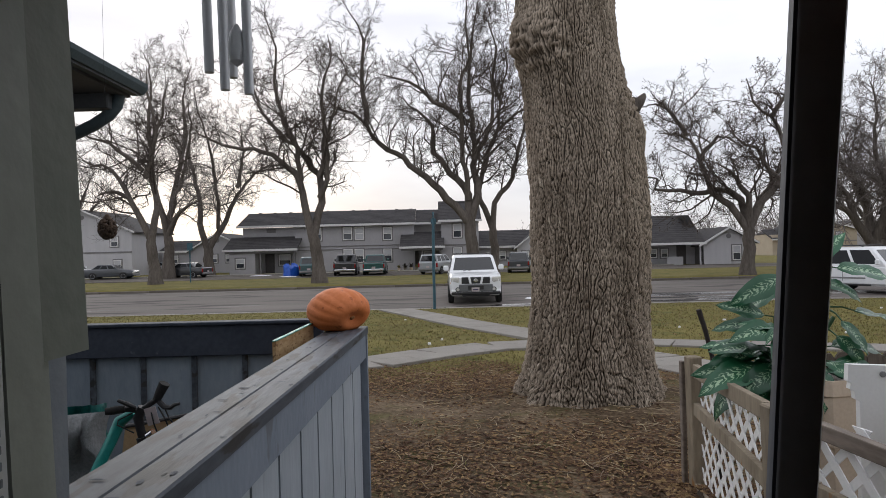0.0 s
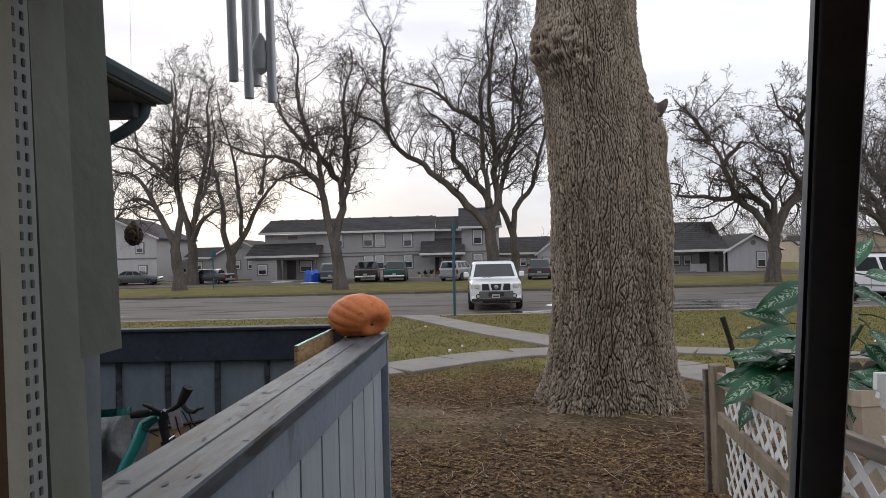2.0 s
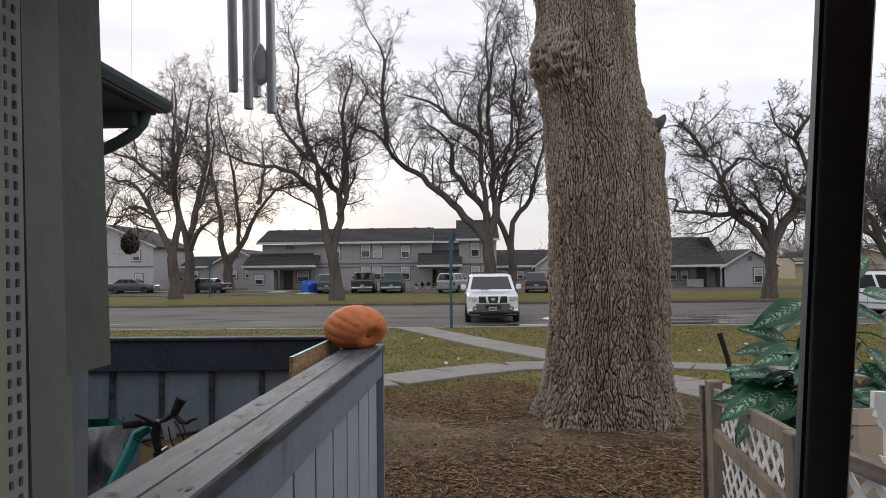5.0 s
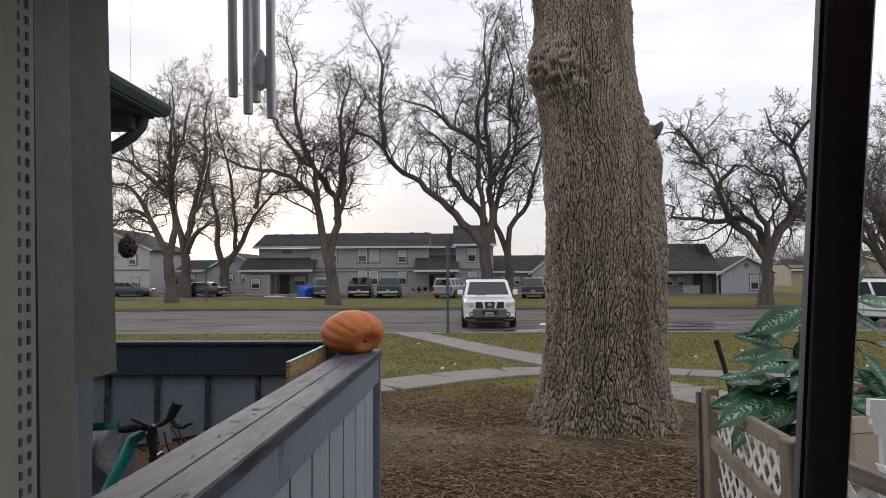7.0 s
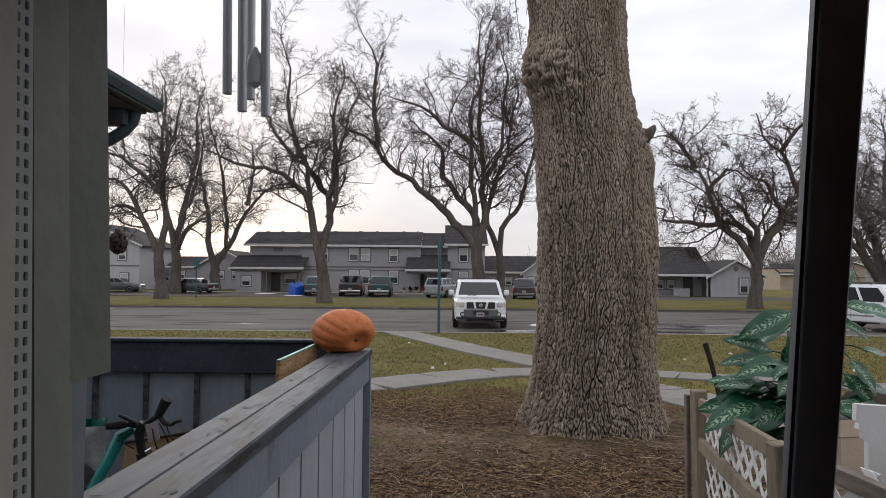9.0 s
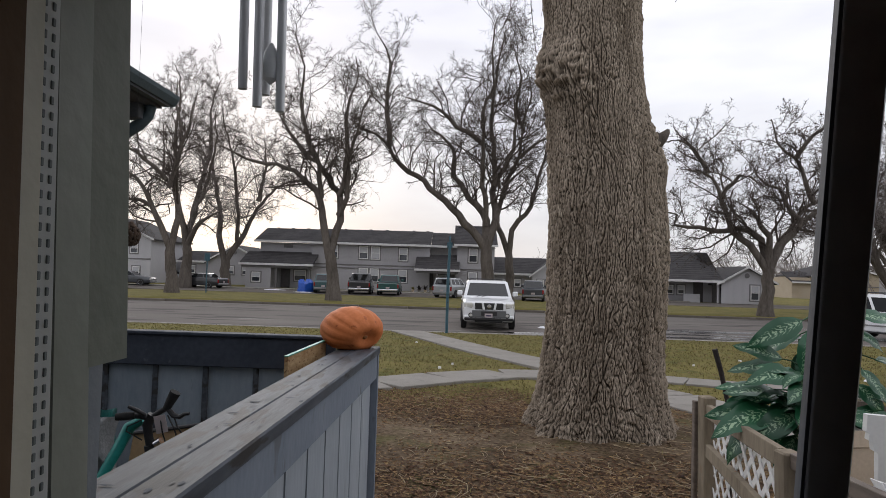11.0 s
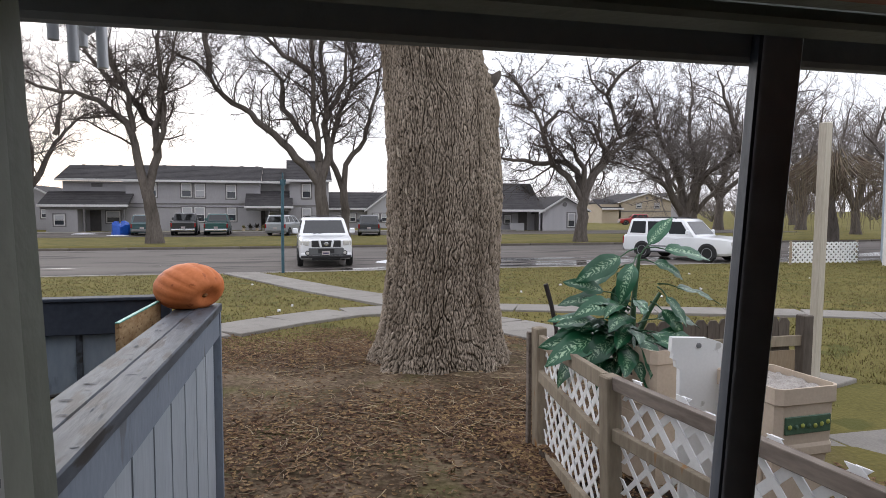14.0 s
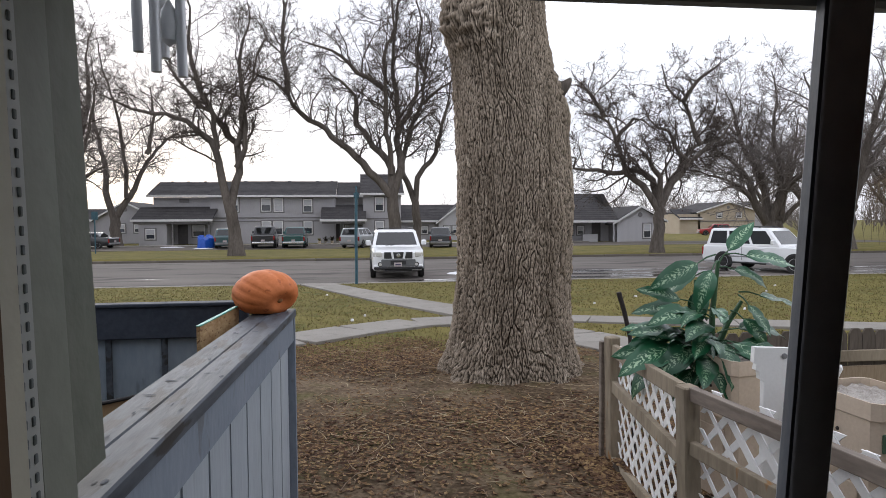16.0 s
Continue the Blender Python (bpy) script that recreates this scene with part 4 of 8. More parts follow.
SKELETON = {
    "A": (44.3, [
        [(-8.6, 0.2), (-8.8, 1.9), (-8.9, 3.1), (-9.0, 3.6)],
        [(-9.1, 3.6), (-9.4, 5.0), (-9.7, 6.6), (-9.9, 7.6), (-10.6, 8.1), (-11.9, 9.1), (-13.2, 9.5), (-15.0, 9.7), (-15.9, 10.2), (-17.0, 10.7)],
        [(-9.0, 3.7), (-8.6, 5.0), (-8.4, 6.6), (-8.5, 7.4), (-9.2, 8.3), (-9.9, 9.3), (-10.9, 10.3), (-11.8, 11.0), (-12.5, 12.0), (-13.2, 13.0), (-13.7, 14.2), (-14.0, 15.8)],
        [(-8.5, 6.0), (-7.9, 7.2), (-7.7, 8.5), (-7.8, 9.8), (-7.5, 10.9), (-7.1, 12.0), (-6.8, 13.2), (-6.1, 14.4)],
        [(-8.5, 7.4), (-8.2, 8.5), (-8.1, 10.1), (-8.1, 11.5), (-8.3, 12.9), (-8.0, 14.5), (-7.6, 16.0), (-7.8, 17.6)],
        [(-9.7, 7.2), (-9.8, 8.3), (-10.1, 10.3), (-10.7, 10.9), (-11.0, 12.6), (-11.2, 14.1), (-11.0, 15.9), (-11.5, 18.1)],
        [(-9.9, 7.6), (-10.5, 8.2), (-11.6, 8.5)],
    ]),
    "B": (47, [
        [(2.1, 0.3), (2.1, 2.4), (2.1, 3.9), (2.0, 4.6)],
        [(1.9, 4.5), (1.5, 4.7), (0.1, 6.3), (-1.3, 7.6), (-2.8, 9.0), (-3.8, 9.6), (-4.9, 10.5), (-5.4, 11.5), (-6.3, 12.3), (-7.7, 13.0), (-8.8, 13.7)],
        [(2.0, 4.7), (1.9, 5.7), (1.7, 6.9), (0.5, 8.0), (0.1, 8.9), (-0.7, 9.9), (-0.6, 11.6), (-1.4, 12.7), (-2.5, 13.7), (-3.3, 14.4)],
        [(1.9, 5.8), (1.9, 7.1), (1.5, 9.5), (1.6, 11.4), (1.4, 13.0), (1.7, 14.9), (2.2, 15.5), (2.0, 17.9), (2.2, 20.2)],
        [(2.2, 4.7), (2.6, 6.5), (2.4, 7.8), (2.4, 8.8), (3.3, 10.3), (3.9, 12.1), (4.0, 14.0), (3.8, 16.1)],
        [(2.4, 8.8), (2.4, 11.3), (2.1, 13.2), (2.3, 15.9), (2.5, 17.6), (2.9, 19.9)],
        [(-5.4, 11.5), (-5.6, 14.0), (-5.8, 15.3), (-5.6, 17.9), (-6.0, 19.1), (-6.8, 20.6)],
        [(1.5, 11.9), (0.2, 12.8), (-0.4, 13.0), (-1.8, 14.4), (-3.1, 14.8), (-4.4, 15.1)],
    ]),
    "C": (49, [
        [(3.9, 0.2), (3.9, 2.4), (3.8, 3.5), (3.8, 4.2)],
        [(3.8, 4.3), (4.2, 6.0), (5.3, 7.3), (5.8, 8.8), (6.1, 10.1), (6.6, 12.1), (6.8, 14.1)],
        [(3.7, 3.9), (3.3, 5.1), (2.9, 6.3), (2.9, 7.0), (3.3, 8.4), (3.8, 9.9), (4.5, 11.5), (4.8, 13.2), (5.0, 14.9), (5.6, 17.1), (5.3, 19.3)],
        [(4.5, 11.2), (5.6, 12.3), (6.6, 12.9), (7.3, 13.6)],
        [(3.3, 8.1), (3.5, 8.9), (4.1, 9.7), (5.3, 11.0)],
        [(4.8, 13.2), (4.1, 15.0), (4.4, 17.2), (3.8, 19.4)],
    ]),
    "R": (40.8, [
        [(19.4, 0.2), (19.5, 1.8), (19.5, 2.9), (19.5, 3.5)],
        [(19.4, 3.6), (18.7, 4.3), (17.3, 5.3), (17.0, 6.3), (16.6, 7.4), (16.1, 8.5), (15.7, 9.1), (14.8, 9.2), (14.1, 9.3)],
        [(19.4, 3.6), (19.2, 5.0), (18.5, 5.6), (17.3, 5.6), (15.8, 5.7), (14.4, 5.8), (14.2, 6.1), (14.4, 6.8), (13.2, 6.6)],
        [(19.5, 3.6), (19.6, 4.6), (19.2, 5.4), (18.5, 5.8), (18.2, 6.5), (17.0, 7.1)],
        [(15.7, 9.1), (15.4, 9.8), (14.9, 10.4), (14.6, 11.0), (13.3, 11.3)],
        [(16.6, 7.6), (17.0, 8.3), (17.9, 9.0), (19.1, 8.3)],
        [(19.9, 2.9), (20.3, 4.4), (21.4, 5.8), (22.6, 7.3), (23.5, 7.6), (24.4, 8.0), (25.4, 8.6)],
        [(21.4, 5.8), (21.7, 6.1), (20.9, 6.6), (20.3, 7.7), (20.1, 8.1), (19.0, 8.6), (18.4, 9.7)],
        [(22.4, 7.3), (21.7, 8.7), (21.2, 10.2), (20.0, 11.1), (19.6, 12.6)],
        [(20.0, 3.6), (20.7, 4.8), (22.6, 6.6), (23.9, 7.4), (25.2, 8.3), (26.1, 9.6)],
        [(21.2, 10.2), (21.9, 11.4), (23.4, 12.6)],
    ]),
    "L": (48.2, [
        [(-21.7, 0.1), (-21.9, 2.1), (-22.0, 3.2), (-22.0, 3.8)],
        [(-22.1, 3.8), (-22.4, 4.2), (-23.1, 5.7), (-23.9, 7.4), (-24.9, 8.9), (-26.6, 9.4), (-27.4, 10.0)],
        [(-22.0, 3.8), (-21.7, 4.3), (-21.8, 6.2), (-22.3, 8.1), (-22.5, 10.1), (-22.5, 12.5), (-23.3, 15.4), (-23.6, 17.6)],
        [(-22.5, 8.7), (-23.6, 9.9), (-25.1, 11.0), (-26.1, 11.1), (-27.0, 12.1)],
        [(-22.3, 8.1), (-21.8, 10.3), (-21.3, 12.8), (-20.8, 15.8)],
        [(-23.6, 6.7), (-24.9, 7.2), (-25.9, 6.7)],
    ]),
    "M": (60, [
        [(-25.8, 0.9), (-25.7, 2.9), (-25.7, 3.8), (-25.7, 4.5)],
        [(-25.8, 4.5), (-26.2, 6.1), (-26.9, 8.4), (-27.1, 10.8), (-27.3, 14.9), (-27.0, 18.7), (-27.5, 21.4)],
        [(-25.7, 4.5), (-25.6, 6.5), (-25.3, 9.5), (-24.9, 13.8), (-25.4, 18.1), (-24.8, 21.3)],
        [(-25.6, 4.5), (-25.1, 5.1), (-24.7, 5.9), (-23.2, 6.8), (-22.3, 7.2)],
        [(-25.5, 5.8), (-25.0, 7.9), (-24.2, 10.6), (-23.7, 14.3), (-24.1, 17.5)],
    ]),
    "N": (66, [
        [(-24.2, 0.3), (-24.2, 1.9), (-24.2, 2.6), (-24.2, 3.2)],
        [(-24.3, 3.3), (-24.9, 4.9), (-24.9, 6.7), (-24.9, 7.5), (-25.5, 10.5), (-26.0, 12.8), (-26.2, 16.1)],
        [(-24.1, 3.3), (-23.5, 4.2), (-22.7, 5.3), (-22.1, 7.2), (-21.1, 9.1), (-19.7, 10.9), (-17.9, 12.0)],
        [(-23.1, 4.9), (-22.9, 8.2), (-23.2, 12.1), (-23.4, 13.5), (-24.1, 16.6), (-24.4, 19.6)],
        [(-21.1, 9.1), (-20.7, 10.7), (-20.5, 13.4), (-20.9, 16.0)],
    ]),
    "S": (46, [
        [(31.0, 0.6), (31.0, 1.4), (31.0, 1.8), (30.9, 2.3)],
        [(30.7, 2.2), (29.7, 3.6), (29.0, 5.6), (28.3, 6.3), (27.2, 7.2), (26.0, 7.2)],
        [(30.9, 2.3), (30.9, 5.2), (29.7, 7.9), (29.4, 10.1), (28.8, 12.7)],
        [(31.1, 2.3), (31.8, 4.8), (33.4, 6.2), (34.6, 7.6), (36.2, 9.0)],
        [(31.6, 4.0), (32.1, 5.7), (31.5, 8.4), (31.9, 12.0), (31.6, 13.8)],
        [(29.7, 3.6), (28.5, 4.7), (27.0, 5.4), (25.6, 5.6)],
    ]),
    "U": (42, [
        [(34.2, 0.3), (34.3, 2.2), (34.5, 3.7)],
        [(34.4, 3.7), (33.2, 6.1), (31.8, 9.8), (30.7, 12.5)],
        [(34.6, 3.8), (36.8, 6.3), (39.0, 8.9), (41.2, 11.2)],
        [(34.5, 3.7), (34.8, 7.5), (35.0, 11.2), (35.3, 13.7)],
    ]),
}

TREE_LABELS = {
    "A": ("leafless tree forking into two tall limbs", 0.46, 0),
    "B": ("large leafless tree with a long leaning limb", 0.50, 0),
    "C": ("slimmer leafless tree with a divided stem", 0.36, 0),
    "R": ("spreading leafless tree hung with dark seed clumps", 0.41, 1500),
    "L": ("leafless street tree with two leaning limbs", 0.44, 0),
    "M": ("tall leafless tree standing by the parked cars", 0.50, 0),
    "N": ("leafless tree with a wide low fork", 0.55, 0),
    "S": ("broad leafless tree with a dense rounded crown", 0.55, 0),
    "U": ("large leafless tree on the grass", 0.55, 0),
}
for i, (key, (depth, limbs)) in enumerate(SKELETON.items()):
    lab, rad, pods = TREE_LABELS[key]
    bare_tree(100 + i, depth, limbs, rad, lab, last=5, density=1.5 if key == "S" else 0.95 if key in "RU" else 0.8, reach=1.0 if key == "R" else 1.3, pods=pods, twig="twig" if key in "ABCRL" else "twig_haze",
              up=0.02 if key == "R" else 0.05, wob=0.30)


def plain_limbs(x, h, spread, seed):
    """A trunk and a fan of limbs for trees that stand far back."""
    q = random.Random(seed)
    fork = h * q.uniform(0.2, 0.28)
    limbs = [[(x, 0.1), (x + q.uniform(-0.2, 0.2), fork * 0.6), (x + q.uniform(-0.3, 0.3), fork)]]
    for k in range(5):
        t = (k / 4 - 0.5) * 2
        ex, ez = x + t * spread * q.uniform(0.8, 1.1), h * (0.95 - 0.28 * abs(t)) * q.uniform(0.9, 1.0)
        limbs.append([limbs[0][-1], (x + (ex - x) * 0.35 + q.uniform(-0.3, 0.3), fork + (ez - fork) * 0.3), (x + (ex - x) * 0.7, fork + (ez - fork) * 0.68), (ex, ez)])
    return limbs


for i, (x, depth, h, spread, rad) in enumerate(((46.0, 62, 15, 6.5, 0.5), (38.0, 55, 12, 5.0, 0.42), (55.0, 60, 15, 6.5, 0.5), (64.0, 66, 16, 7.0, 0.5), (50.0, 48, 13, 6.0, 0.42), (43.0, 36, 12, 5.0, 0.4), (-43.0, 72, 15, 6.0, 0.5), (72.0, 80, 15, 7.0, 0.5))):
    bare_tree(300 + i, depth, plain_limbs(x, h, spread, i), rad, "bare tree standing back on the green", last=4, density=0.95, reach=1.5, twig="twig_haze")


# ---- window and room ----
WALL_IN, WALL_OUT = 0.10, 0.235        # inner and outer face of the house wall
HEAD_Z, SILL_Z = 2.40, 1.20
house_wall = thing("wall_house", (0, 0, 0), "house wall round the window, brown inside and grey outside", "wall", kind="structure")
for nm, c, s, mt in (
        ("wall_panel", (-2.735, 0.13, 1.9), (4.99, 0.05, 3.6), "room"), ("wall_panel", (3.42, 0.13, 1.9), (4.99, 0.05, 3.6), "room"),
        ("wall_panel", (0.35, 0.13, 0.60), (1.14, 0.05, 1.0), "room"), ("wall_panel", (0.35, 0.13, 3.08), (1.14, 0.05, 1.24), "room"),
        ("siding", (-2.72, 0.195, 1.9), (4.98, 0.07, 3.6), "siding"), ("siding", (3.42, 0.195, 1.9), (4.98, 0.07, 3.6), "siding"),
        ("siding", (0.35, 0.195, 0.60), (1.15, 0.07, 1.0), "siding"), ("siding", (0.35, 0.195, 3.14), (1.15, 0.07, 1.28), "siding")):
    part(nm, Shape().box(c, s, bev=0.003), M[mt], house_wall)

window = thing("window_1", (0, 0, 0), "vinyl sliding window with a grey metal mullion and pale frame", "window", kind="structure")


def leaning(x_low, x_high, y0, y1, z0, z1, w):
    """An upright strip whose right edge runs from x_low at z 1.9 to x_high at z 2.5."""
    k = (x_high - x_low) / 0.6
    a, b = x_low + k * (z0 - 1.9), x_low + k * (z1 - 1.9)
    sh = Shape()
    sh.loft([[(a - w, y0, z0), (a, y0, z0), (a, y1, z0), (a - w, y1, z0)], [(b - w, y0, z1), (b, y0, z1), (b, y1, z1), (b - w, y1, z1)]])
    return sh


part("inner_edge", leaning(-0.186, -0.199, 0.088, 0.1035, SILL_Z, HEAD_Z + 0.03, 0.05), M["room"], window, "brown painted inner edge")
part("casing", leaning(-0.186, -0.200, 0.104, 0.1145, SILL_Z, HEAD_Z + 0.03, 0.03), M["jamb"], window, "cream painted casing")
track = part("track", leaning(-0.188, -0.204, 0.115, 0.1285, SILL_Z, HEAD_Z + 0.03, 0.03), M["vinyl"], window, "pale vinyl track with dark slots")
part("gasket", leaning(-0.192, -0.209, 0.1285, 0.133, SILL_Z, HEAD_Z + 0.03, 0.02), M["bar_edge"], window, "grey rubber gasket")
part("jamb", leaning(-0.188, -0.208, 0.133, 0.156, SILL_Z, HEAD_Z + 0.02, 0.03), M["jamb_olive"], window, "grey-olive painted jamb")
part("jamb_stop", leaning(-0.204, -0.226, 0.156, 0.186, SILL_Z, HEAD_Z + 0.02, 0.03), M["jamb_olive"], window)
part("outer_trim", leaning(-0.197, -0.220, 0.160, 0.208, 2.172, HEAD_Z + 0.06, 0.06), M["trim"], window, "olive grey exterior trim board")
slot = Shape().box((0, 0, 0), (0.0008, 0.0018, 0.0032), bev=0.0003)
sm = None
for i in range(84):
    z = 1.95 + i * 0.0060
    for dy in (0.1195, 0.1245):
        m = pose(-0.188 - 0.0267 * (z - 1.9) + 0.0002, dy, z)
        if sm is None:
            ob = part("slot", slot, M["slot"], track)
            sm = ob.data
            ob.matrix_basis = m
        else:
            twin("slot", sm, track, m)
# mullion, leaning a little, with a deeper sash stile outside it
def upright_bar(outline, z0, z1):
    """outline: (x, y) at z 2.2; the bar leans and widens a little upwards."""
    sh = Shape()
    sh.loft([[(x + 0.068 * (z - 2.2) + (x - 0.1566) * 0.6 * (z - 2.2), y, z) for x, y in outline] for z in (z0, z1)])
    return sh


part("mullion", upright_bar([(0.1622, 0.2562), (0.1636, 0.2554), (0.1868, 0.2554), (0.1884, 0.2570), (0.1888, 0.264), (0.1650, 0.272)], SILL_Z, HEAD_Z + 0.035), M["bar"], window, "shaded grey metal mullion", True, 50)
part("sash_stile", upright_bar([(0.1600, 0.2570), (0.1632, 0.2566), (0.1706, 0.2690), (0.1668, 0.2712), (0.1632, 0.2690)], SILL_Z, HEAD_Z + 0.02), M["bar_edge"], window, "blue-grey outer sash stile", True, 50)
# head: outer beam, track and the valance inside
part("head_beam", Shape().box((0.45, 0.276, HEAD_Z + 0.055), (1.6, 0.014, 0.102), bev=0.003), M["soffit"], window, "dark outer head board")
part("head_track", Shape().box((0.45, 0.240, HEAD_Z + 0.022), (1.6, 0.028, 0.012), bev=0.003), M["trim"], window, "grey upper track")
part("head_lining", Shape().box((0.45, 0.190, HEAD_Z + 0.030), (1.6, 0.045, 0.02), bev=0.003), M["trim"], window)
part("window_sill", Shape().box((0.45, 0.19, SILL_Z - 0.02), (1.4, 0.24, 0.04), bev=0.005), M["jamb"], window, "cream painted sill")
part("valance", Shape().box((0.55, 0.125, HEAD_Z + 0.06), (1.9, 0.02, 0.13), bev=0.003), M["header_wood"], window, "dark red-brown wooden valance")
part("jamb", Shape().box((0.905, 0.19, 1.8), (0.04, 0.2, 1.2), bev=0.003), M["jamb"], window)

# out of view; the pale walls and ceiling act as reflectors
room = thing("room", (0, 0, 0), "dim brown room behind the window", "room", kind="structure")
part("floor", Shape().box((0.35, -1.93, 0.53), (6.0, 4.06, 0.1)), M["room"], room)
part("back_wall", Shape().box((0.35, -3.95, 2.1), (6.0, 0.1, 3.0)), M["room_bounce"], room)
part("side_wall", Shape().box((-2.62, -1.9, 2.1), (0.1, 3.98, 3.0)), M["room_bounce"], room)
part("side_wall", Shape().box((3.32, -1.9, 2.1), (0.1, 3.98, 3.0)), M["room_bounce"], room)
tagged(link("ceiling", Shape().box((0.35, -1.93, 3.2), (6.04, 4.0, 0.1)), M["room_bounce"]), "plain dim ceiling of the room", "ceiling", kind="structure")


# ---- porch wall with its capped rail ----
RAIL_Z = 1.742
porch = thing("porch_wall", (0, 0, 0), "grey-blue board porch wall with a peeling capped rail", "porch wall")


def rail_x(y):
    return -0.605 + 0.0305 * (y - 1.2) if y > 0 else -0.64


def along(u0, u1, y0, y1, z0, z1, cuts=1):
    """A board beside the rail's edge, from u0 to u1 metres off it."""
    sh = Shape()
    rings = []
    for i in range(cuts + 1):
        y = y0 + (y1 - y0) * i / cuts
        x = rail_x(y)
        b = 0.006
        rings.append([(x + u0, y, z0), (x + u1, y, z0), (x + u1, y, z1 - b), (x + u1 - b, y, z1), (x + u0 + b, y, z1), (x + u0, y, z1 - b)])
    sh.loft(rings)
    return sh


part("cap_board", along(-0.118, 0.0, 0.30, 3.975, RAIL_Z - 0.045, RAIL_Z, 8), M["cap_paint"], porch, "worn grey cap board with peeling paint")
part("cap_board", along(-0.235, -0.1195, 0.30, 3.97, RAIL_Z - 0.045, RAIL_Z - 0.002, 8), M["cap_paint"], porch, "worn grey cap board with peeling paint")
part("rail_board", along(-0.052, -0.012, 0.30, 3.94, RAIL_Z - 0.195, RAIL_Z - 0.046), M["wall_paint"], porch)
part("rail_board", along(-0.225, -0.190, 0.30, 3.94, RAIL_Z - 0.195, RAIL_Z - 0.046), M["wall_paint"], porch)
part("corner_post", along(-0.225, -0.008, 3.955, 3.995, 0.42, RAIL_Z - 0.046), M["wall_paint"], porch, "grey end post")
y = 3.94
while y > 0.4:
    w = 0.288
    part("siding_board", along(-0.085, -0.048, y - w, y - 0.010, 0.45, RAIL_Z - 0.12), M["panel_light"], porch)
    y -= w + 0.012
part("inner_sheet", along(-0.178, -0.09, 0.32, 3.93, 0.45, RAIL_Z - 0.06), M["wall_paint"], porch)
# knots and chipped spots on the cap
r = random.Random(8)
for i in range(30):
    y = r.uniform(1.0, 3.5)
    u = r.uniform(-0.22, -0.015)
    if abs(u + 0.12) < 0.012:
        continue
    sh = Shape()
    n = 9
    a0, b0 = r.uniform(0.008, 0.022), r.uniform(0.003, 0.008)
    if r.random() < 0.5:
        a0, b0 = b0, a0 * 1.2
    c = (rail_x(y) + u, y, RAIL_Z + 0.0012)
    ring = [(c[0] + b0 * math.cos(t) * r.uniform(0.7, 1.3), c[1] + a0 * math.sin(t) * r.uniform(0.8, 1.2), c[2]) for t in [2 * math.pi * k / n for k in range(n)]]
    sh.add([(c[0], c[1], c[2] + 0.0006)] + ring, [(0, k + 1, (k + 1) % n + 1) for k in range(n)])
    part("knot", sh, M["dark_board"] if r.random() < 0.85 else M["cap_paint"], porch)

back = thing("porch_back_wall", (0, 0, 0), "grey-blue plank wall with a dark slate top board", "porch wall")
part("top_board", Shape().box((-2.05, 4.06, 1.665), (2.46, 0.045, 0.20), bev=0.006), M["dark_board"], back, "dark slate-painted top board")
part("top_cap", Shape().box((-2.05, 4.075, 1.775), (2.46, 0.11, 0.022), bev=0.005), M["dark_board"], back)
x = -1.009
i = 0
part("plank", Shape().box((-0.915, 4.10, 1.03), (0.176, 0.03, 1.14), bev=0.005), M["porch_plank"], back)
while x > -3.2:
    w = 0.332
    part("plank", Shape().box((x - w / 2, 4.10 + (0.006 if i % 2 else 0), 1.03), (w - 0.012, 0.03, 1.14), bev=0.005), M["porch_plank"], back)
    part("batten", Shape().box((x, 4.082, 1.03), (0.035, 0.022, 1.12), bev=0.004), M["cap_paint"], back)
    x -= w
    i += 1
side = thing("porch_side_wall", (0, 0, 0), "grey-blue plank wall closing the porch", "porch wall")
y = 4.05
while y > 0.3:
    part("plank", Shape().box((-3.22, y - 0.165, 1.08), (0.03, 0.32, 1.25), bev=0.005), M["wall_paint"], side)
    y -= 0.335
tagged(link("porch_floor", Shape().box((-1.95, 2.15, 0.44), (2.75, 3.8, 0.12), bev=0.01), M["concrete"]), "bare concrete porch floor", "floor", kind="structure")

# OSB offcut with a teal edge, leaning inside the rail
osb = thing("board_offcut", (0, 0, 0), "strand board offcut with a teal painted edge", "board")
sh = Shape()
a, b = Vector((-0.945, 3.28, 0)), Vector((-0.852, 3.80, 0))
n = Vector((0.02, -0.003, 0))
sh.loft([[(p.x, p.y, z) for p in (a, b, b + n, a + n)] for z in (0.5, 1.765)])
for k, z in ((4, 1.752), (5, 1.785), (6, 1.785), (7, 1.752)):
    sh.v[k] = (sh.v[k][0], sh.v[k][1], z)
part("sheet", sh, M["osb"], osb)
sh = Shape()
sh.loft([[(a.x - 0.001, a.y, 1.7525), (b.x - 0.001, b.y, 1.7855), (b.x + 0.021, b.y, 1.7855), (a.x + 0.021, a.y, 1.7525)],
         [(a.x - 0.001, a.y, 1.7575), (b.x - 0.001, b.y, 1.7905), (b.x + 0.021, b.y, 1.7905), (a.x + 0.021, a.y, 1.7575)]])
part("painted_edge", sh, M["teal"], osb, "teal painted edge")


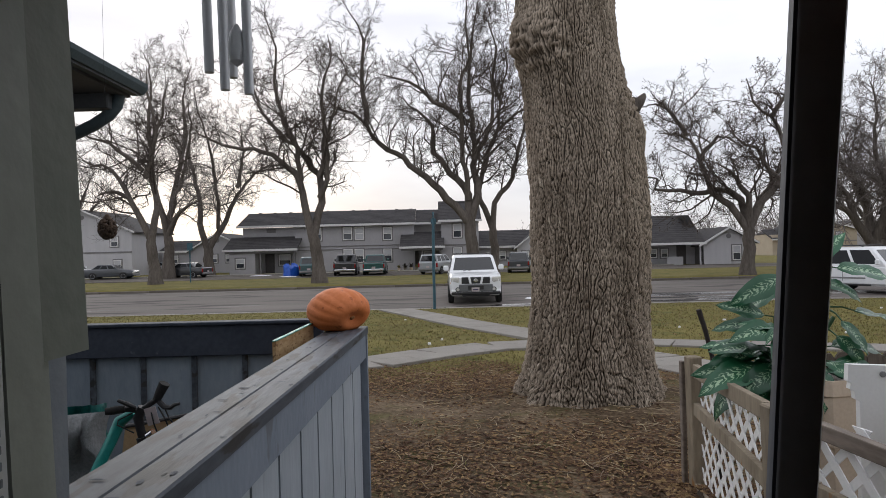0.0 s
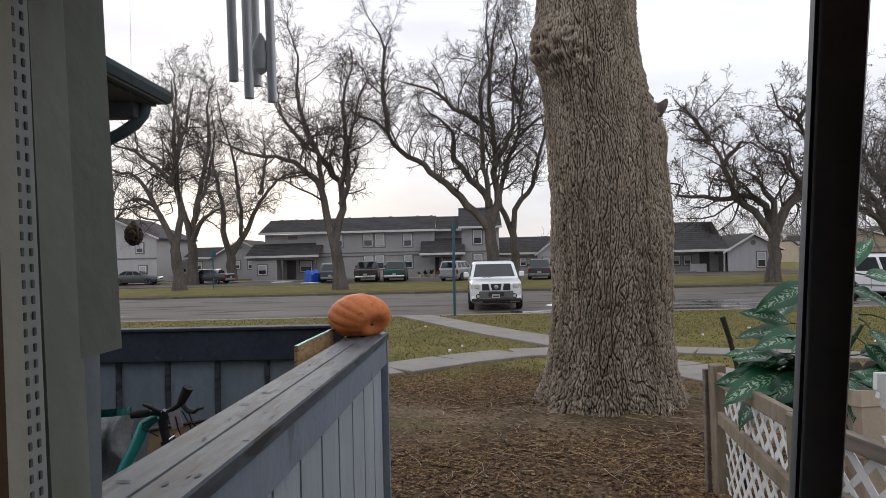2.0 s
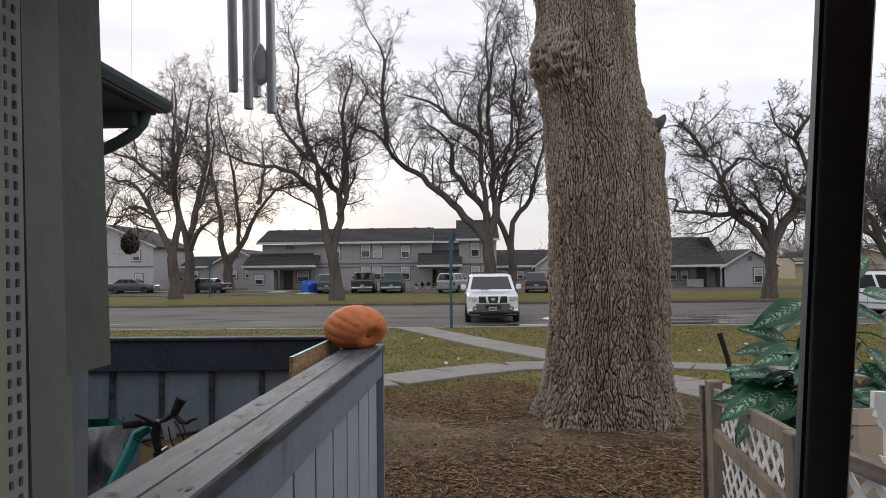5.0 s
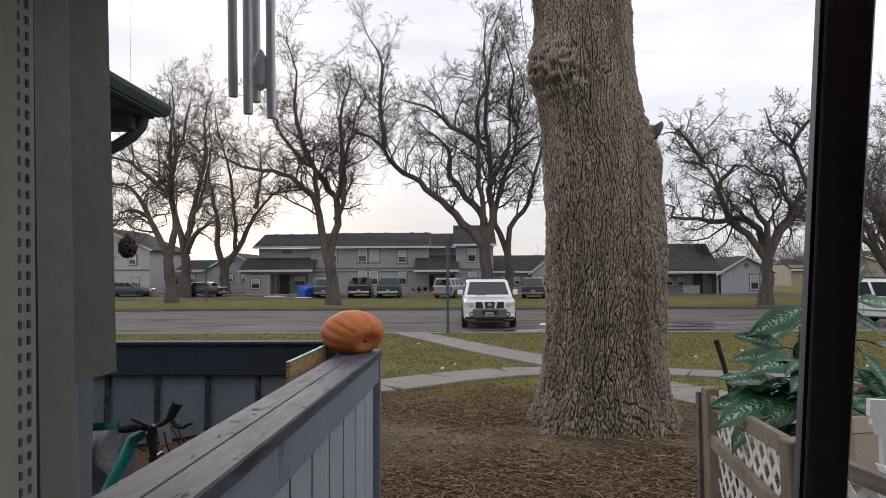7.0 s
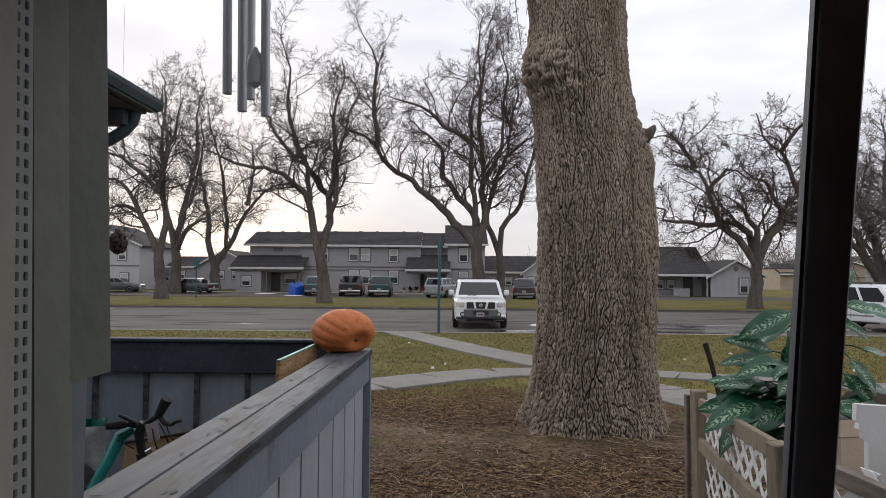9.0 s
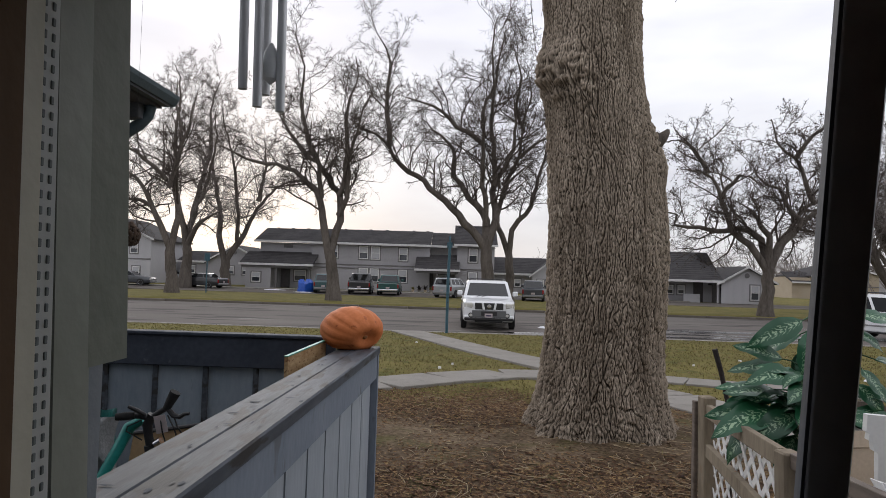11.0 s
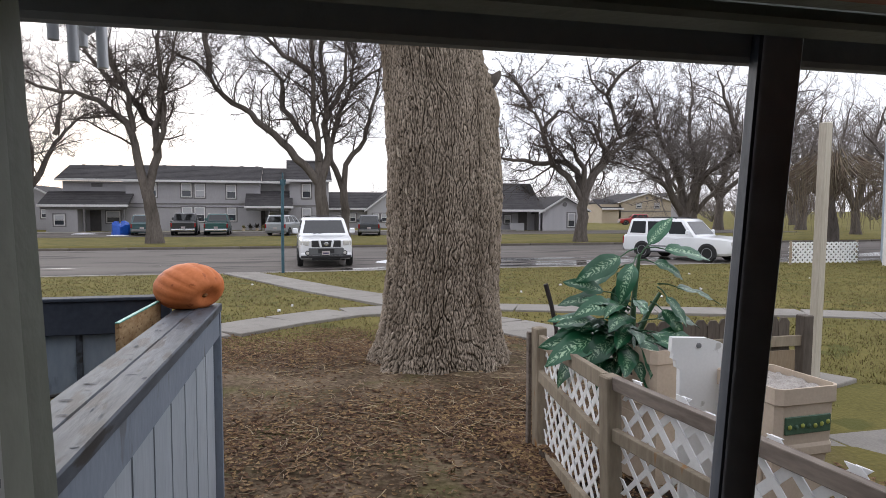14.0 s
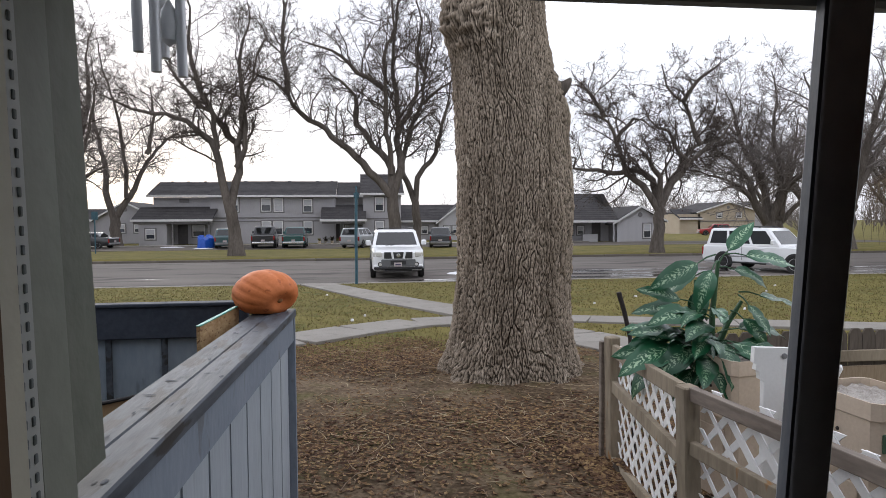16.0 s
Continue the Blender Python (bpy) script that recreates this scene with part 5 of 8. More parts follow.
# ---- pumpkin ----
def pumpkin_thing():
    top = thing("pumpkin", (-0.688, 3.85, RAIL_Z - 0.004), "large orange pumpkin lying on its side", "pumpkin")
    sh = Shape()
    n, mrows = 96, 48
    axis = Vector((0.70, -0.66, -0.40)).normalized()
    m = Matrix.Translation((0.004, 0, 0.118)) @ Matrix.Diagonal((1.10, 1, 0.80, 1)) @ axis.to_track_quat("Z", "Y").to_matrix().to_4x4()
    rows = []
    for i in range(1, mrows):
        ph = math.pi * i / mrows
        ring = []
        for j in range(n):
            th = 2 * math.pi * j / n
            lobe = abs(math.sin(7.5 * th + 0.5 * math.sin(2 * th) + 0.3 * math.sin(5 * th)))
            rr = math.sin(ph) ** 0.84 * (0.164 + 0.016 * lobe ** 0.26 * math.sin(ph))
            rr *= 1 + 0.04 * noise.noise(Vector((math.cos(th), math.sin(th), ph)))
            zz = 0.165 * math.cos(ph) * (1 - 0.24 * math.exp(-(math.sin(ph) / 0.30) ** 2))
            q = m @ Vector((rr * math.cos(th), rr * math.sin(th), zz))
            q.z = max(q.z, 0.004)
            ring.append(tuple(q))
        rows.append(ring)
    sh.loft(rows)
    part("skin", sh, M["pumpkin"], top, smooth=True, sharp=0)
    sh = Shape()
    sh.lathe([(0.020, 0.118), (0.017, 0.128), (0.010, 0.134), (0.004, 0.136)], 12, m)
    part("stem", sh, M["stem"], top, "dry broken stem", True)
    return top


pumpkin_thing()


# ---- bicycle behind the rail ----
def bicycle():
    """Only the front end shows above the rail; the rest leans down the wall."""
    o = Vector((-1.50, 3.0, 0.5))
    top = thing("bicycle", tuple(o), "teal bicycle with black handlebar grips leaning on the wall", "bicycle")

    def rod(name, pts, radii, material, label="", n=10):
        return part(name, Shape().tube([Vector(p) - o for p in pts], radii, n), M[material], top, label, True)

    rod("handlebar", [(-1.60, 2.965, 1.488), (-1.555, 2.98, 1.486), (-1.52, 3.0, 1.470), (-1.475, 3.0, 1.500), (-1.435, 3.01, 1.525)], 0.014, "black_plastic")
    rod("grip", [(-1.658, 2.95, 1.483), (-1.62, 2.958, 1.486), (-1.575, 2.97, 1.490)], [0.017, 0.020, 0.018], "tyre", "black rubber grip", 12)
    rod("grip", [(-1.437, 3.0, 1.520), (-1.418, 3.0, 1.560), (-1.396, 3.0, 1.602)], [0.019, 0.023, 0.027], "tyre", "black rubber grip", 12)
    rod("brake_lever", [(-1.43, 3.0, 1.52), (-1.395, 2.99, 1.490), (-1.36, 2.98, 1.488), (-1.335, 2.97, 1.505), (-1.312, 2.97, 1.508)], [0.012, 0.014, 0.011, 0.009, 0.007], "black_plastic", "", 8)
    rod("brake_lever", [(-1.53, 2.98, 1.49), (-1.56, 2.95, 1.520), (-1.595, 2.94, 1.538)], [0.010, 0.011, 0.008], "black_plastic", "", 8)
    rod("stem", [(-1.505, 3.0, 1.490), (-1.528, 3.0, 1.44), (-1.518, 3.0, 1.38), (-1.503, 3.0, 1.327)], [0.022, 0.024, 0.020, 0.022], "black_plastic")
    rod("headset", [(-1.508, 3.0, 1.345), (-1.495, 3.0, 1.285)], 0.030, "black_plastic", "", 12)
    rod("clamp", [(-1.475, 2.985, 1.352), (-1.445, 2.98, 1.372)], 0.020, "chrome", "chrome clamp")
    for pts in ([(-1.40, 2.99, 1.50), (-1.365, 2.97, 1.44), (-1.345, 2.98, 1.405)], [(-1.425, 2.99, 1.49), (-1.38, 2.96, 1.44), (-1.375, 2.98, 1.40)], [(-1.45, 2.97, 1.47), (-1.435, 2.96, 1.42), (-1.425, 2.98, 1.36)], [(-1.54, 2.97, 1.47), (-1.60, 2.95, 1.44), (-1.62, 2.98, 1.41), (-1.56, 3.02, 1.36)]):
        rod("cable", pts, 0.0038, "black_plastic", "", 6)
    part("tag", Shape().box((0.052, -0.03, 0.952), (0.058, 0.003, 0.085), pose(0, 0, 0, 0, -14, 0), bev=0.001), M["plate"], top, "pale card tag on the handlebar")
    rod("frame_tube", [(-1.575, 3.06, 1.452), (-1.655, 3.08, 1.405), (-1.69, 3.05, 1.31), (-1.722, 3.0, 1.215), (-1.80, 2.92, 1.0), (-1.88, 2.85, 0.80)], [0.020, 0.030, 0.028, 0.026, 0.022, 0.022], "teal")
    rod("frame_tube", [(-1.50, 3.0, 1.29), (-1.60, 2.96, 1.08), (-1.70, 2.90, 0.86)], 0.019, "teal")
    rod("fork", [(-1.495, 3.0, 1.285), (-1.46, 3.02, 1.05), (-1.42, 3.04, 0.84)], 0.016, "teal")
    for c in (Vector((-1.41, 3.045, 0.83)), Vector((-2.25, 2.70, 0.83))):
        rod("tyre", [(c.x + 0.28 * math.cos(t), c.y + 0.10 * math.cos(t), c.z + 0.30 * math.sin(t)) for t in [2 * math.pi * k / 28 for k in range(29)]], 0.022, "tyre", "black tyre", 8)
    return top


bicycle()

# a tan panel leaning on the wall behind the bicycle, with a dark edging strip
panel = thing("cardboard_panel", (0, 0, 0), "tan cardboard sheet with a dark edging strip behind the bicycle", "cardboard")
pa, pb = Vector((-1.70, 3.22, 0)), Vector((-1.28, 3.62, 0))
pn = Vector((-0.006, 0.006, 0))
sh = Shape()
sh.loft([[(pa.x - 0.10, pa.y - 0.03, 0.5), (pb.x, pb.y, 0.5), (pb.x + pn.x, pb.y + pn.y, 0.5), (pa.x - 0.10 + pn.x, pa.y - 0.03 + pn.y, 0.5)],
         [(pa.x, pa.y, 1.335), (pb.x, pb.y, 1.335), (pb.x + pn.x, pb.y + pn.y, 1.335), (pa.x + pn.x, pa.y + pn.y, 1.335)]])
part("sheet", sh, M["cardboard"], panel)
part("edging", Shape().tube([(pa.x, pa.y - 0.01, 1.342), (-1.49, 3.41, 1.338), (pb.x, pb.y - 0.01, 1.336)], 0.011, 8), M["black_plastic"], panel, "dark edging strip", True)


def crumpled(name, at, sx, sz, material, label, cat, seed, lean=20):
    sh = Shape()
    n = 16
    vs = []
    for j in range(n + 1):
        for i in range(n + 1):
            u, w = i / n - 0.5, j / n
            d = 0.14 * noise.noise(Vector((u * 5 + seed, w * 5, seed))) + 0.06 * noise.noise(Vector((u * 13, w * 13, seed + 3)))
            vs.append((u * sx + 0.05 * noise.noise(Vector((w * 4, u * 3, seed))), d, w * sz))
    fs = [(j * (n + 1) + i, j * (n + 1) + i + 1, (j + 1) * (n + 1) + i + 1, (j + 1) * (n + 1) + i) for j in range(n) for i in range(n)]
    k = len(vs)
    vs += [(x, y + 0.006, z) for x, y, z in vs]
    fs += [tuple(k + q for q in reversed(f)) for f in fs]
    sh.add(vs, fs, pose(0, 0, 0, -lean, 0, 0))
    ob = link(name, sh, material, True, 0)
    ob.matrix_world = pose(*at, 0, 0, 20)
    return tagged(ob, label, cat)


crumpled("plastic_sheet", (-1.93, 3.02, 0.5), 0.42, 0.93, M["tarp_grey"], "crumpled grey plastic sheet hung over the bicycle", "plastic sheet", 2, 12)
crumpled("plastic_sheet", (-1.98, 3.24, 0.5), 0.30, 0.93, M["teal_sheet"], "crumpled teal plastic sheet behind the bicycle", "plastic sheet", 7, 6)


# ---- porch roof corner and downspout ----
eave = thing("porch_roof", (0, 0, 0), "corner of a porch roof with dark fascia and gutter", "roof")
S0, S1 = Vector((-2.03, 4.2, 3.29)), Vector((-3.40, 4.2, 3.93))
up = Vector((0, 0, 0.06))
dp = Vector((0, -3.6, 0))
sh = Shape()
sh.loft([[S0, S0 + up, S1 + up, S1], [S0 + dp, S0 + up + dp, S1 + up + dp, S1 + dp]])
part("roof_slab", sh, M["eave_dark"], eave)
t = Vector((0, 0, 0.012))
sh = Shape()
sh.loft([[S0 + up + t * 0.4, S0 + up + t, S1 + up + t, S1 + up + t * 0.4], [S0 + up + dp + t * 0.4, S0 + up + dp + t, S1 + up + dp + t, S1 + up + dp + t * 0.4]])
part("shingles", sh, M["shingle"], eave)
# an open trough gutter, sloping inwards below, and the boxed eave behind it
gut = [(-1.985, 3.373), (-1.99, 3.345), (-2.015, 3.305), (-2.095, 3.300), (-2.095, 3.362), (-2.088, 3.362), (-2.088, 3.308), (-2.018, 3.312), (-1.998, 3.348), (-1.995, 3.373)]
part("gutter", Shape().prism(gut, 3.62, Matrix.Translation((0, 0.58, 0))), M["fascia"], eave, "dark gutter")
part("gutter_end", Shape().prism([(-1.985, 3.373), (-1.99, 3.345), (-2.015, 3.305), (-2.095, 3.300), (-2.095, 3.373)], 0.006, Matrix.Translation((0, 4.203, 0))), M["fascia"], eave)
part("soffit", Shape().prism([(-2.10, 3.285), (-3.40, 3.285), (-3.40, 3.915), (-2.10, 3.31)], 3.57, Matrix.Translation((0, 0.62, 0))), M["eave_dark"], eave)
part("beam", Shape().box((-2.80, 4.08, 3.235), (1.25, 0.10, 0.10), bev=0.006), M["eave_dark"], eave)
part("downspout", Shape().tube([(-2.150, 4.13, 3.36), (-2.150, 4.13, 3.28), (-2.165, 4.13, 3.22), (-2.215, 4.12, 3.155), (-2.31, 4.12, 3.095), (-2.42, 4.12, 3.045), (-2.62, 4.12, 2.97), (-2.70, 4.12, 2.88), (-2.72, 4.12, 2.7), (-2.72, 4.12, 0.6)], 0.040, 12), M["fascia"], eave, "dark downspout with a bend", True)
part("post", Shape().box((-2.95, 4.0, 1.845), (0.12, 0.12, 2.68), bev=0.008), M["wall_paint"], eave, "grey porch post")

# wind chime tubes and a hanging seed ball
chime = thing("wind_chime", (-0.585, 1.6, 3.0), "aluminium tube wind chime hanging outside the window", "wind chime")
for dx, dy, zb in ((-0.057, 0.0, 2.703), (-0.009, -0.02, 2.650), (0.046, 0.005, 2.644)):
    part("tube", Shape().tube([(dx - 0.010, dy, 0.30), (dx - 0.005, dy, 0.0), (dx, dy, zb - 3.0)], 0.0125, 14), M["chime"], chime, smooth=True)
    part("cord", Shape().tube([(dx - 0.010, dy, 0.30), (dx * 0.4 - 0.008, dy, 0.43)], 0.0015, 5), M["black_plastic"], chime)
part("tube", Shape().tube([(-0.016, 0.045, 0.30), (-0.012, 0.045, 0.0), (-0.008, 0.045, -0.30)], 0.0125, 14), M["chime"], chime, smooth=True)
part("clapper", Shape().lathe([(0.001, -0.06), (0.020, -0.045), (0.026, -0.01), (0.018, 0.03), (0.004, 0.055)], 14, pose(0.014, 0.012, -0.22)), M["sail"], chime, "pale hanging sail", True)
part("ring", Shape().lathe([(0.07, 0.42), (0.075, 0.43), (0.07, 0.445), (0.02, 0.45)], 20, pose(-0.008, 0.01, 0)), M["stick"], chime)
part("hanger", Shape().tube([(-0.008, 0.01, 0.45), (-0.008, 0.01, 0.785)], 0.002, 5), M["black_plastic"], chime)

ball = thing("suet_feeder", (-1.446, 2.6, 2.34), "brown seed feeder hanging on a thin wire", "bird feeder")
sh = Shape()
rr = random.Random(3)
for i in range(160):
    th, ph = rr.uniform(0, 6.283), math.acos(rr.uniform(-1, 1))
    q = Vector((0.032 * math.sin(ph) * math.cos(th), 0.032 * math.sin(ph) * math.sin(th), 0.042 * math.cos(ph)))
    sh.box(q, (0.014, 0.012, 0.012), Euler((th, ph, th)).to_matrix().to_4x4(), bev=0.003)
part("seed_ball", sh, M["suet"], ball)
part("wire", Shape().tube([(0, 0, 0.04), (0.002, 0, 0.5), (0, 0, 1.445)], 0.0006, 4), M["black_plastic"], ball)
part("cap", Shape().lathe([(0.012, 0.035), (0.02, 0.04), (0.006, 0.06)], 10), M["suet"], ball)
# the roof overhead from which they hang
over = thing("window_eave", (0, 0, 0), "overhanging eave above the window", "roof")
part("soffit", Shape().box((-0.60, 0.96, 3.80), (2.0, 1.6, 0.04), bev=0.004), M["soffit"], over)
part("roof_slab", Shape().box((-0.60, 1.0, 3.87), (2.1, 1.6, 0.08), bev=0.01), M["shingle"], over)
part("rafter", Shape().box((-1.446, 2.15, 3.83), (0.09, 1.20, 0.10), bev=0.006), M["soffit"], over)


# ---- lattice fence ----
fence = thing("lattice_fence", (0, 0, 0), "white lattice fence in a weathered pine frame", "fence")


def beam(a, b, w, h, m=None):
    """A straight board from a to b, w wide and h high."""
    a, b = Vector(a), Vector(b)
    d = (b - a).normalized()
    s = Vector((d.y, -d.x, 0)).normalized() * (w / 2)
    u = s.cross(d).normalized() * (h / 2)
    if u.z < 0:
        u = -u
    k = 0.006
    sh = Shape()
    ring = lambda p: [p - s - u * 0.9, p - s * 0.9 - u, p + s * 0.9 - u, p + s - u * 0.9, p + s + u * 0.9, p + s * 0.9 + u, p - s * 0.9 + u, p - s + u * 0.9]
    sh.loft([ring(a), ring(b)])
    return sh


P1, P2 = Vector((1.705, 4.40, 0)), Vector((1.51, 2.93, 0))
P3 = Vector((1.70, 1.25, 0))
part("post", Shape().box((1.715, 4.40, 0.89), (0.09, 0.09, 1.07), pose(0, 0, 0, 0, -1.0, 8), bev=0.008), M["fence_wood"], fence, "weathered pine post with a rust stain")
part("post", Shape().box((1.655, 4.47, 0.87), (0.03, 0.05, 1.02), bev=0.005), M["fence_dark"], fence)
part("post", Shape().box((1.525, 2.93, 0.95), (0.09, 0.09, 0.99), pose(0, 0, 0, 0, -1.5, 6), bev=0.008), M["fence_wood"], fence)
part("post", Shape().box((1.71, 1.25, 0.95), (0.09, 0.09, 0.97), bev=0.008), M["fence_wood"], fence)
part("top_rail", beam(P1 + Vector((0, -0.04, 1.33)), P2 + Vector((0, 0.04, 1.40)), 0.04, 0.09), M["fence_wood"], fence)
part("mid_rail", beam(P1 + Vector((0, -0.04, 1.065)), P2 + Vector((0, 0.04, 1.06)), 0.04, 0.085), M["fence_wood"], fence)
part("bottom_rail", beam(P1 + Vector((0, -0.04, 0.50)), P2 + Vector((0, 0.04, 0.62)), 0.04, 0.09), M["fence_wood"], fence)
part("top_rail", beam(P2 + Vector((0.01, -0.04, 1.412)), P3 + Vector((0.0, 0.0, 1.412)), 0.045, 0.068), M["fence_dark"], fence, "wet dark brown top rail")
part("mid_rail", beam(P2 + Vector((0.01, -0.04, 1.14)), P3 + Vector((0.0, 0.0, 1.14)), 0.04, 0.068), M["fence_wood"], fence)
part("bottom_rail", beam(P2 + Vector((0.01, -0.04, 0.60)), P3 + Vector((0.0, 0.0, 0.60)), 0.04, 0.09), M["fence_wood"], fence)


def lattice(parent, A, B, z0, z1, pitch, width, material, out=Vector((0, 0, 0)), tips=0.0, thick=0.006, name="slat"):
    """Two crossing layers of diagonal slats, cut to the panel between A and B."""
    A, B = Vector(A), Vector(B)
    L = (B - A).length
    d = (B - A) / L
    nrm = Vector((d.y, -d.x, 0))
    H = z1 - z0 + tips
    hw = width * 0.7071
    for layer, sgn in ((0, 1), (1, -1)):
        c = -H
        k = 0
        while c < L + H:
            # centre line u = c + s (sgn 1) or u = c + H - s
            def pt(u, s):
                return A + d * u + Vector((0, 0, z0 + s)) + out + nrm * (thick * (0.55 if layer else -0.55))
            lo, hi = (max(0, -c), min(H, L - c)) if sgn > 0 else (max(0, c + H - L), min(H, c + H))
            cap = H - (0.0 if not tips else tips * (0.15 + 0.85 * ((k * 7) % 5) / 4))
            hi = min(hi, cap)
            if hi - lo > 0.03:
                u0, u1 = (c + lo, c + hi) if sgn > 0 else (c + H - lo, c + H - hi)
                w = hw
                ring0 = [(u0 - w, lo), (u0 + w, lo)]
                ring1 = [(u1 - w, hi), (u1 + w, hi)]
                f = nrm * (thick / 2)
                q = [pt(min(max(u, 0), L), s) for u, s in (ring0[0], ring0[1], ring1[1], ring1[0])]
                sh = Shape()
                sh.loft([[p - f for p in q], [p + f for p in q]])
                part(name, sh, material, parent)
            c += pitch
            k += 1


nrm1 = Vector((0.03, -0.004, 0))
lattice(fence, P1 + Vector((0, -0.05, 0)), P2 + Vector((0, 0.05, 0)), 0.50, 1.375, 0.160, 0.040, M["lattice"], nrm1)
lattice(fence, P2 + Vector((0.0, -0.05, 0)), P3, 0.58, 1.43, 0.166, 0.043, M["lattice"], Vector((0.045, 0, 0)), tips=0.06)

# soil sheet added inside the fence, its colour dark in place of shade
sh = Shape()
nb = 30
sh.add([(1.62 + 1.12 * i / nb, 1.2 + 3.1 * j / nb, 0.585 - 0.02 * (j / nb) + 0.025 * noise.noise(Vector((i * 0.45, j * 0.6, 2))) + 0.015 * noise.noise(Vector((i * 1.3, j * 1.6, 5))) - (0.09 if i in (0, nb) or j in (0, nb) else 0)) for j in range(nb + 1) for i in range(nb + 1)],
       [(j * (nb + 1) + i, j * (nb + 1) + i + 1, (j + 1) * (nb + 1) + i + 1, (j + 1) * (nb + 1) + i) for j in range(nb) for i in range(nb)])
tagged(link("planting_bed", sh, M["soil_shade"], True, 0), "dark wet soil bed behind the lattice fence", "soil", kind="structure")

# ---- picket fence across the patio, tall post ----
pick = thing("picket_fence", (0, 0, 0), "dark weathered dog-ear picket fence", "fence")
pic_mesh = None
r = random.Random(21)
for i in range(13):
    x = 2.55 + i * 0.113
    if pic_mesh is None:
        ob = part("picket", Shape().prism([(-0.052, -0.28), (0.052, -0.28), (0.052, 0.62), (0.026, 0.66), (-0.026, 0.66), (-0.052, 0.62)], 0.018), M["picket"], pick)
        pic_mesh = ob.data
        ob.matrix_basis = pose(x, 4.42, 0.76)
    else:
        twin("picket", pic_mesh, pick, pose(x, 4.42, 0.76 + r.uniform(-0.008, 0.008), 0, r.uniform(-0.8, 0.8), 0))
part("rail", beam((2.5, 4.40, 1.22), (4.05, 4.40, 1.22), 0.035, 0.085), M["fence_wood"], pick)
part("rail", beam((2.5, 4.40, 0.70), (4.05, 4.40, 0.70), 0.035, 0.085), M["fence_wood"], pick)
part("panel", Shape().box((3.28, 4.408, 0.96), (1.45, 0.012, 0.36), bev=0.002), M["picket_tan"], pick, "tan inner boards")
part("post", Shape().box((4.09, 4.41, 0.94), (0.10, 0.10, 0.98), pose(0, 0, 0, 0, 0.6, 0), bev=0.008), M["picket"], pick)
pole = thing("tall_post", (5.33, 5.6, 0.40), "tall bleached timber post beside the path", "post")
part("post", Shape().box((0.03, 0, 1.40), (0.10, 0.09, 2.86), pose(0, 0, 0, 0, 1.1, 10), bev=0.008), M["post_pale"], pole)

patio = thing("patio", (0, 0, 0), "pale concrete patio inside the fence", "pavement", kind="structure")
for i in range(4):
    for j in range(3):
        part("slab", Shape().box((3.35 + i * 1.25, 0.95 + j * 1.25, 0.47), (1.235, 1.235, 0.12), bev=0.008), M["concrete"], patio)


# ---- planters ----
def planter(at, rz, L, W, H, band, label):
    top = thing("planter", at, label, "planter", "beige planters", rz=rz)
    sh = Shape()
    lo, mid = 0.80, 0.92
    def ring(k, z):
        a, b, c = L / 2 * k, W / 2 * k, 0.03
        return [(-a, -b + c, z), (-a + c, -b, z), (a - c, -b, z), (a, -b + c, z), (a, b - c, z), (a - c, b, z), (-a + c, b, z), (-a, b - c, z)]
    sh.loft([ring(lo, 0), ring(0.86, H * 0.55), ring(0.88, H * 0.60), ring(0.95, H * 0.615), ring(0.95, H * 0.66), ring(0.92, H * 0.68), ring(0.945, H * 0.90), ring(1.0, H * 0.91), ring(1.0, H), ring(0.955, H), ring(0.92, H * 0.88), ring(0.91, H * 0.875)])
    part("tub", sh, M["plastic"], top)
    sh = Shape()
    n = 24
    vs = [(-L / 2 * 0.9 + L * 0.9 * i / n, -W / 2 * 0.9 + W * 0.9 * j / n, H * 0.965 + 0.02 * noise.noise(Vector((i * 0.5, j * 0.5, L)))) for j in range(n + 1) for i in range(n + 1)]
    sh.add(vs, [(j * (n + 1) + i, j * (n + 1) + i + 1, (j + 1) * (n + 1) + i + 1, (j + 1) * (n + 1) + i) for j in range(n) for i in range(n)])
    part("potting_mix", sh, M["potsoil"], top, "pale gritty potting mix", True)
    for sx in (-1, 1):
        for sy in (-1, 1):
            part("foot", Shape().box((sx * L * 0.34, sy * W * 0.34, 0.012), (0.06, 0.06, 0.024), bev=0.004), M["plastic"], top)
    if band:
        plate = part("band", Shape().box((0, -W / 2 * 0.945, H * 0.79), (L * 0.74, 0.012, H * 0.10), bev=0.004), M["band"], top, "green relief band")
        r = random.Random(4)
        for i in range(7):
            x = -L * 0.31 + i * L * 0.103
            part("fruit", Shape().lathe([(0.002, 0.0), (0.011, 0.003), (0.013, 0.006), (0.006, 0.011)], 9, pose(x, -W / 2 * 0.945 - 0.004, H * 0.79 + r.uniform(-0.008, 0.008), 90, 0, 0)), M["fruit"] if i % 2 == 0 or i > 3 else M["band"], plate, smooth=True)
    for s in (-1, 1):
        part("side_panel", Shape().box((s * L / 2 * 0.905, 0, H * 0.40), (0.010, W * 0.5, H * 0.28), bev=0.004), M["plastic"], top)
        part("screw", Shape().lathe([(0.010, 0), (0.009, 0.004), (0.002, 0.005)], 10, pose(s * L / 2 * 0.94, 0, H * 0.80, 0, s * 90, 0)), M["stick"], top)
    return top


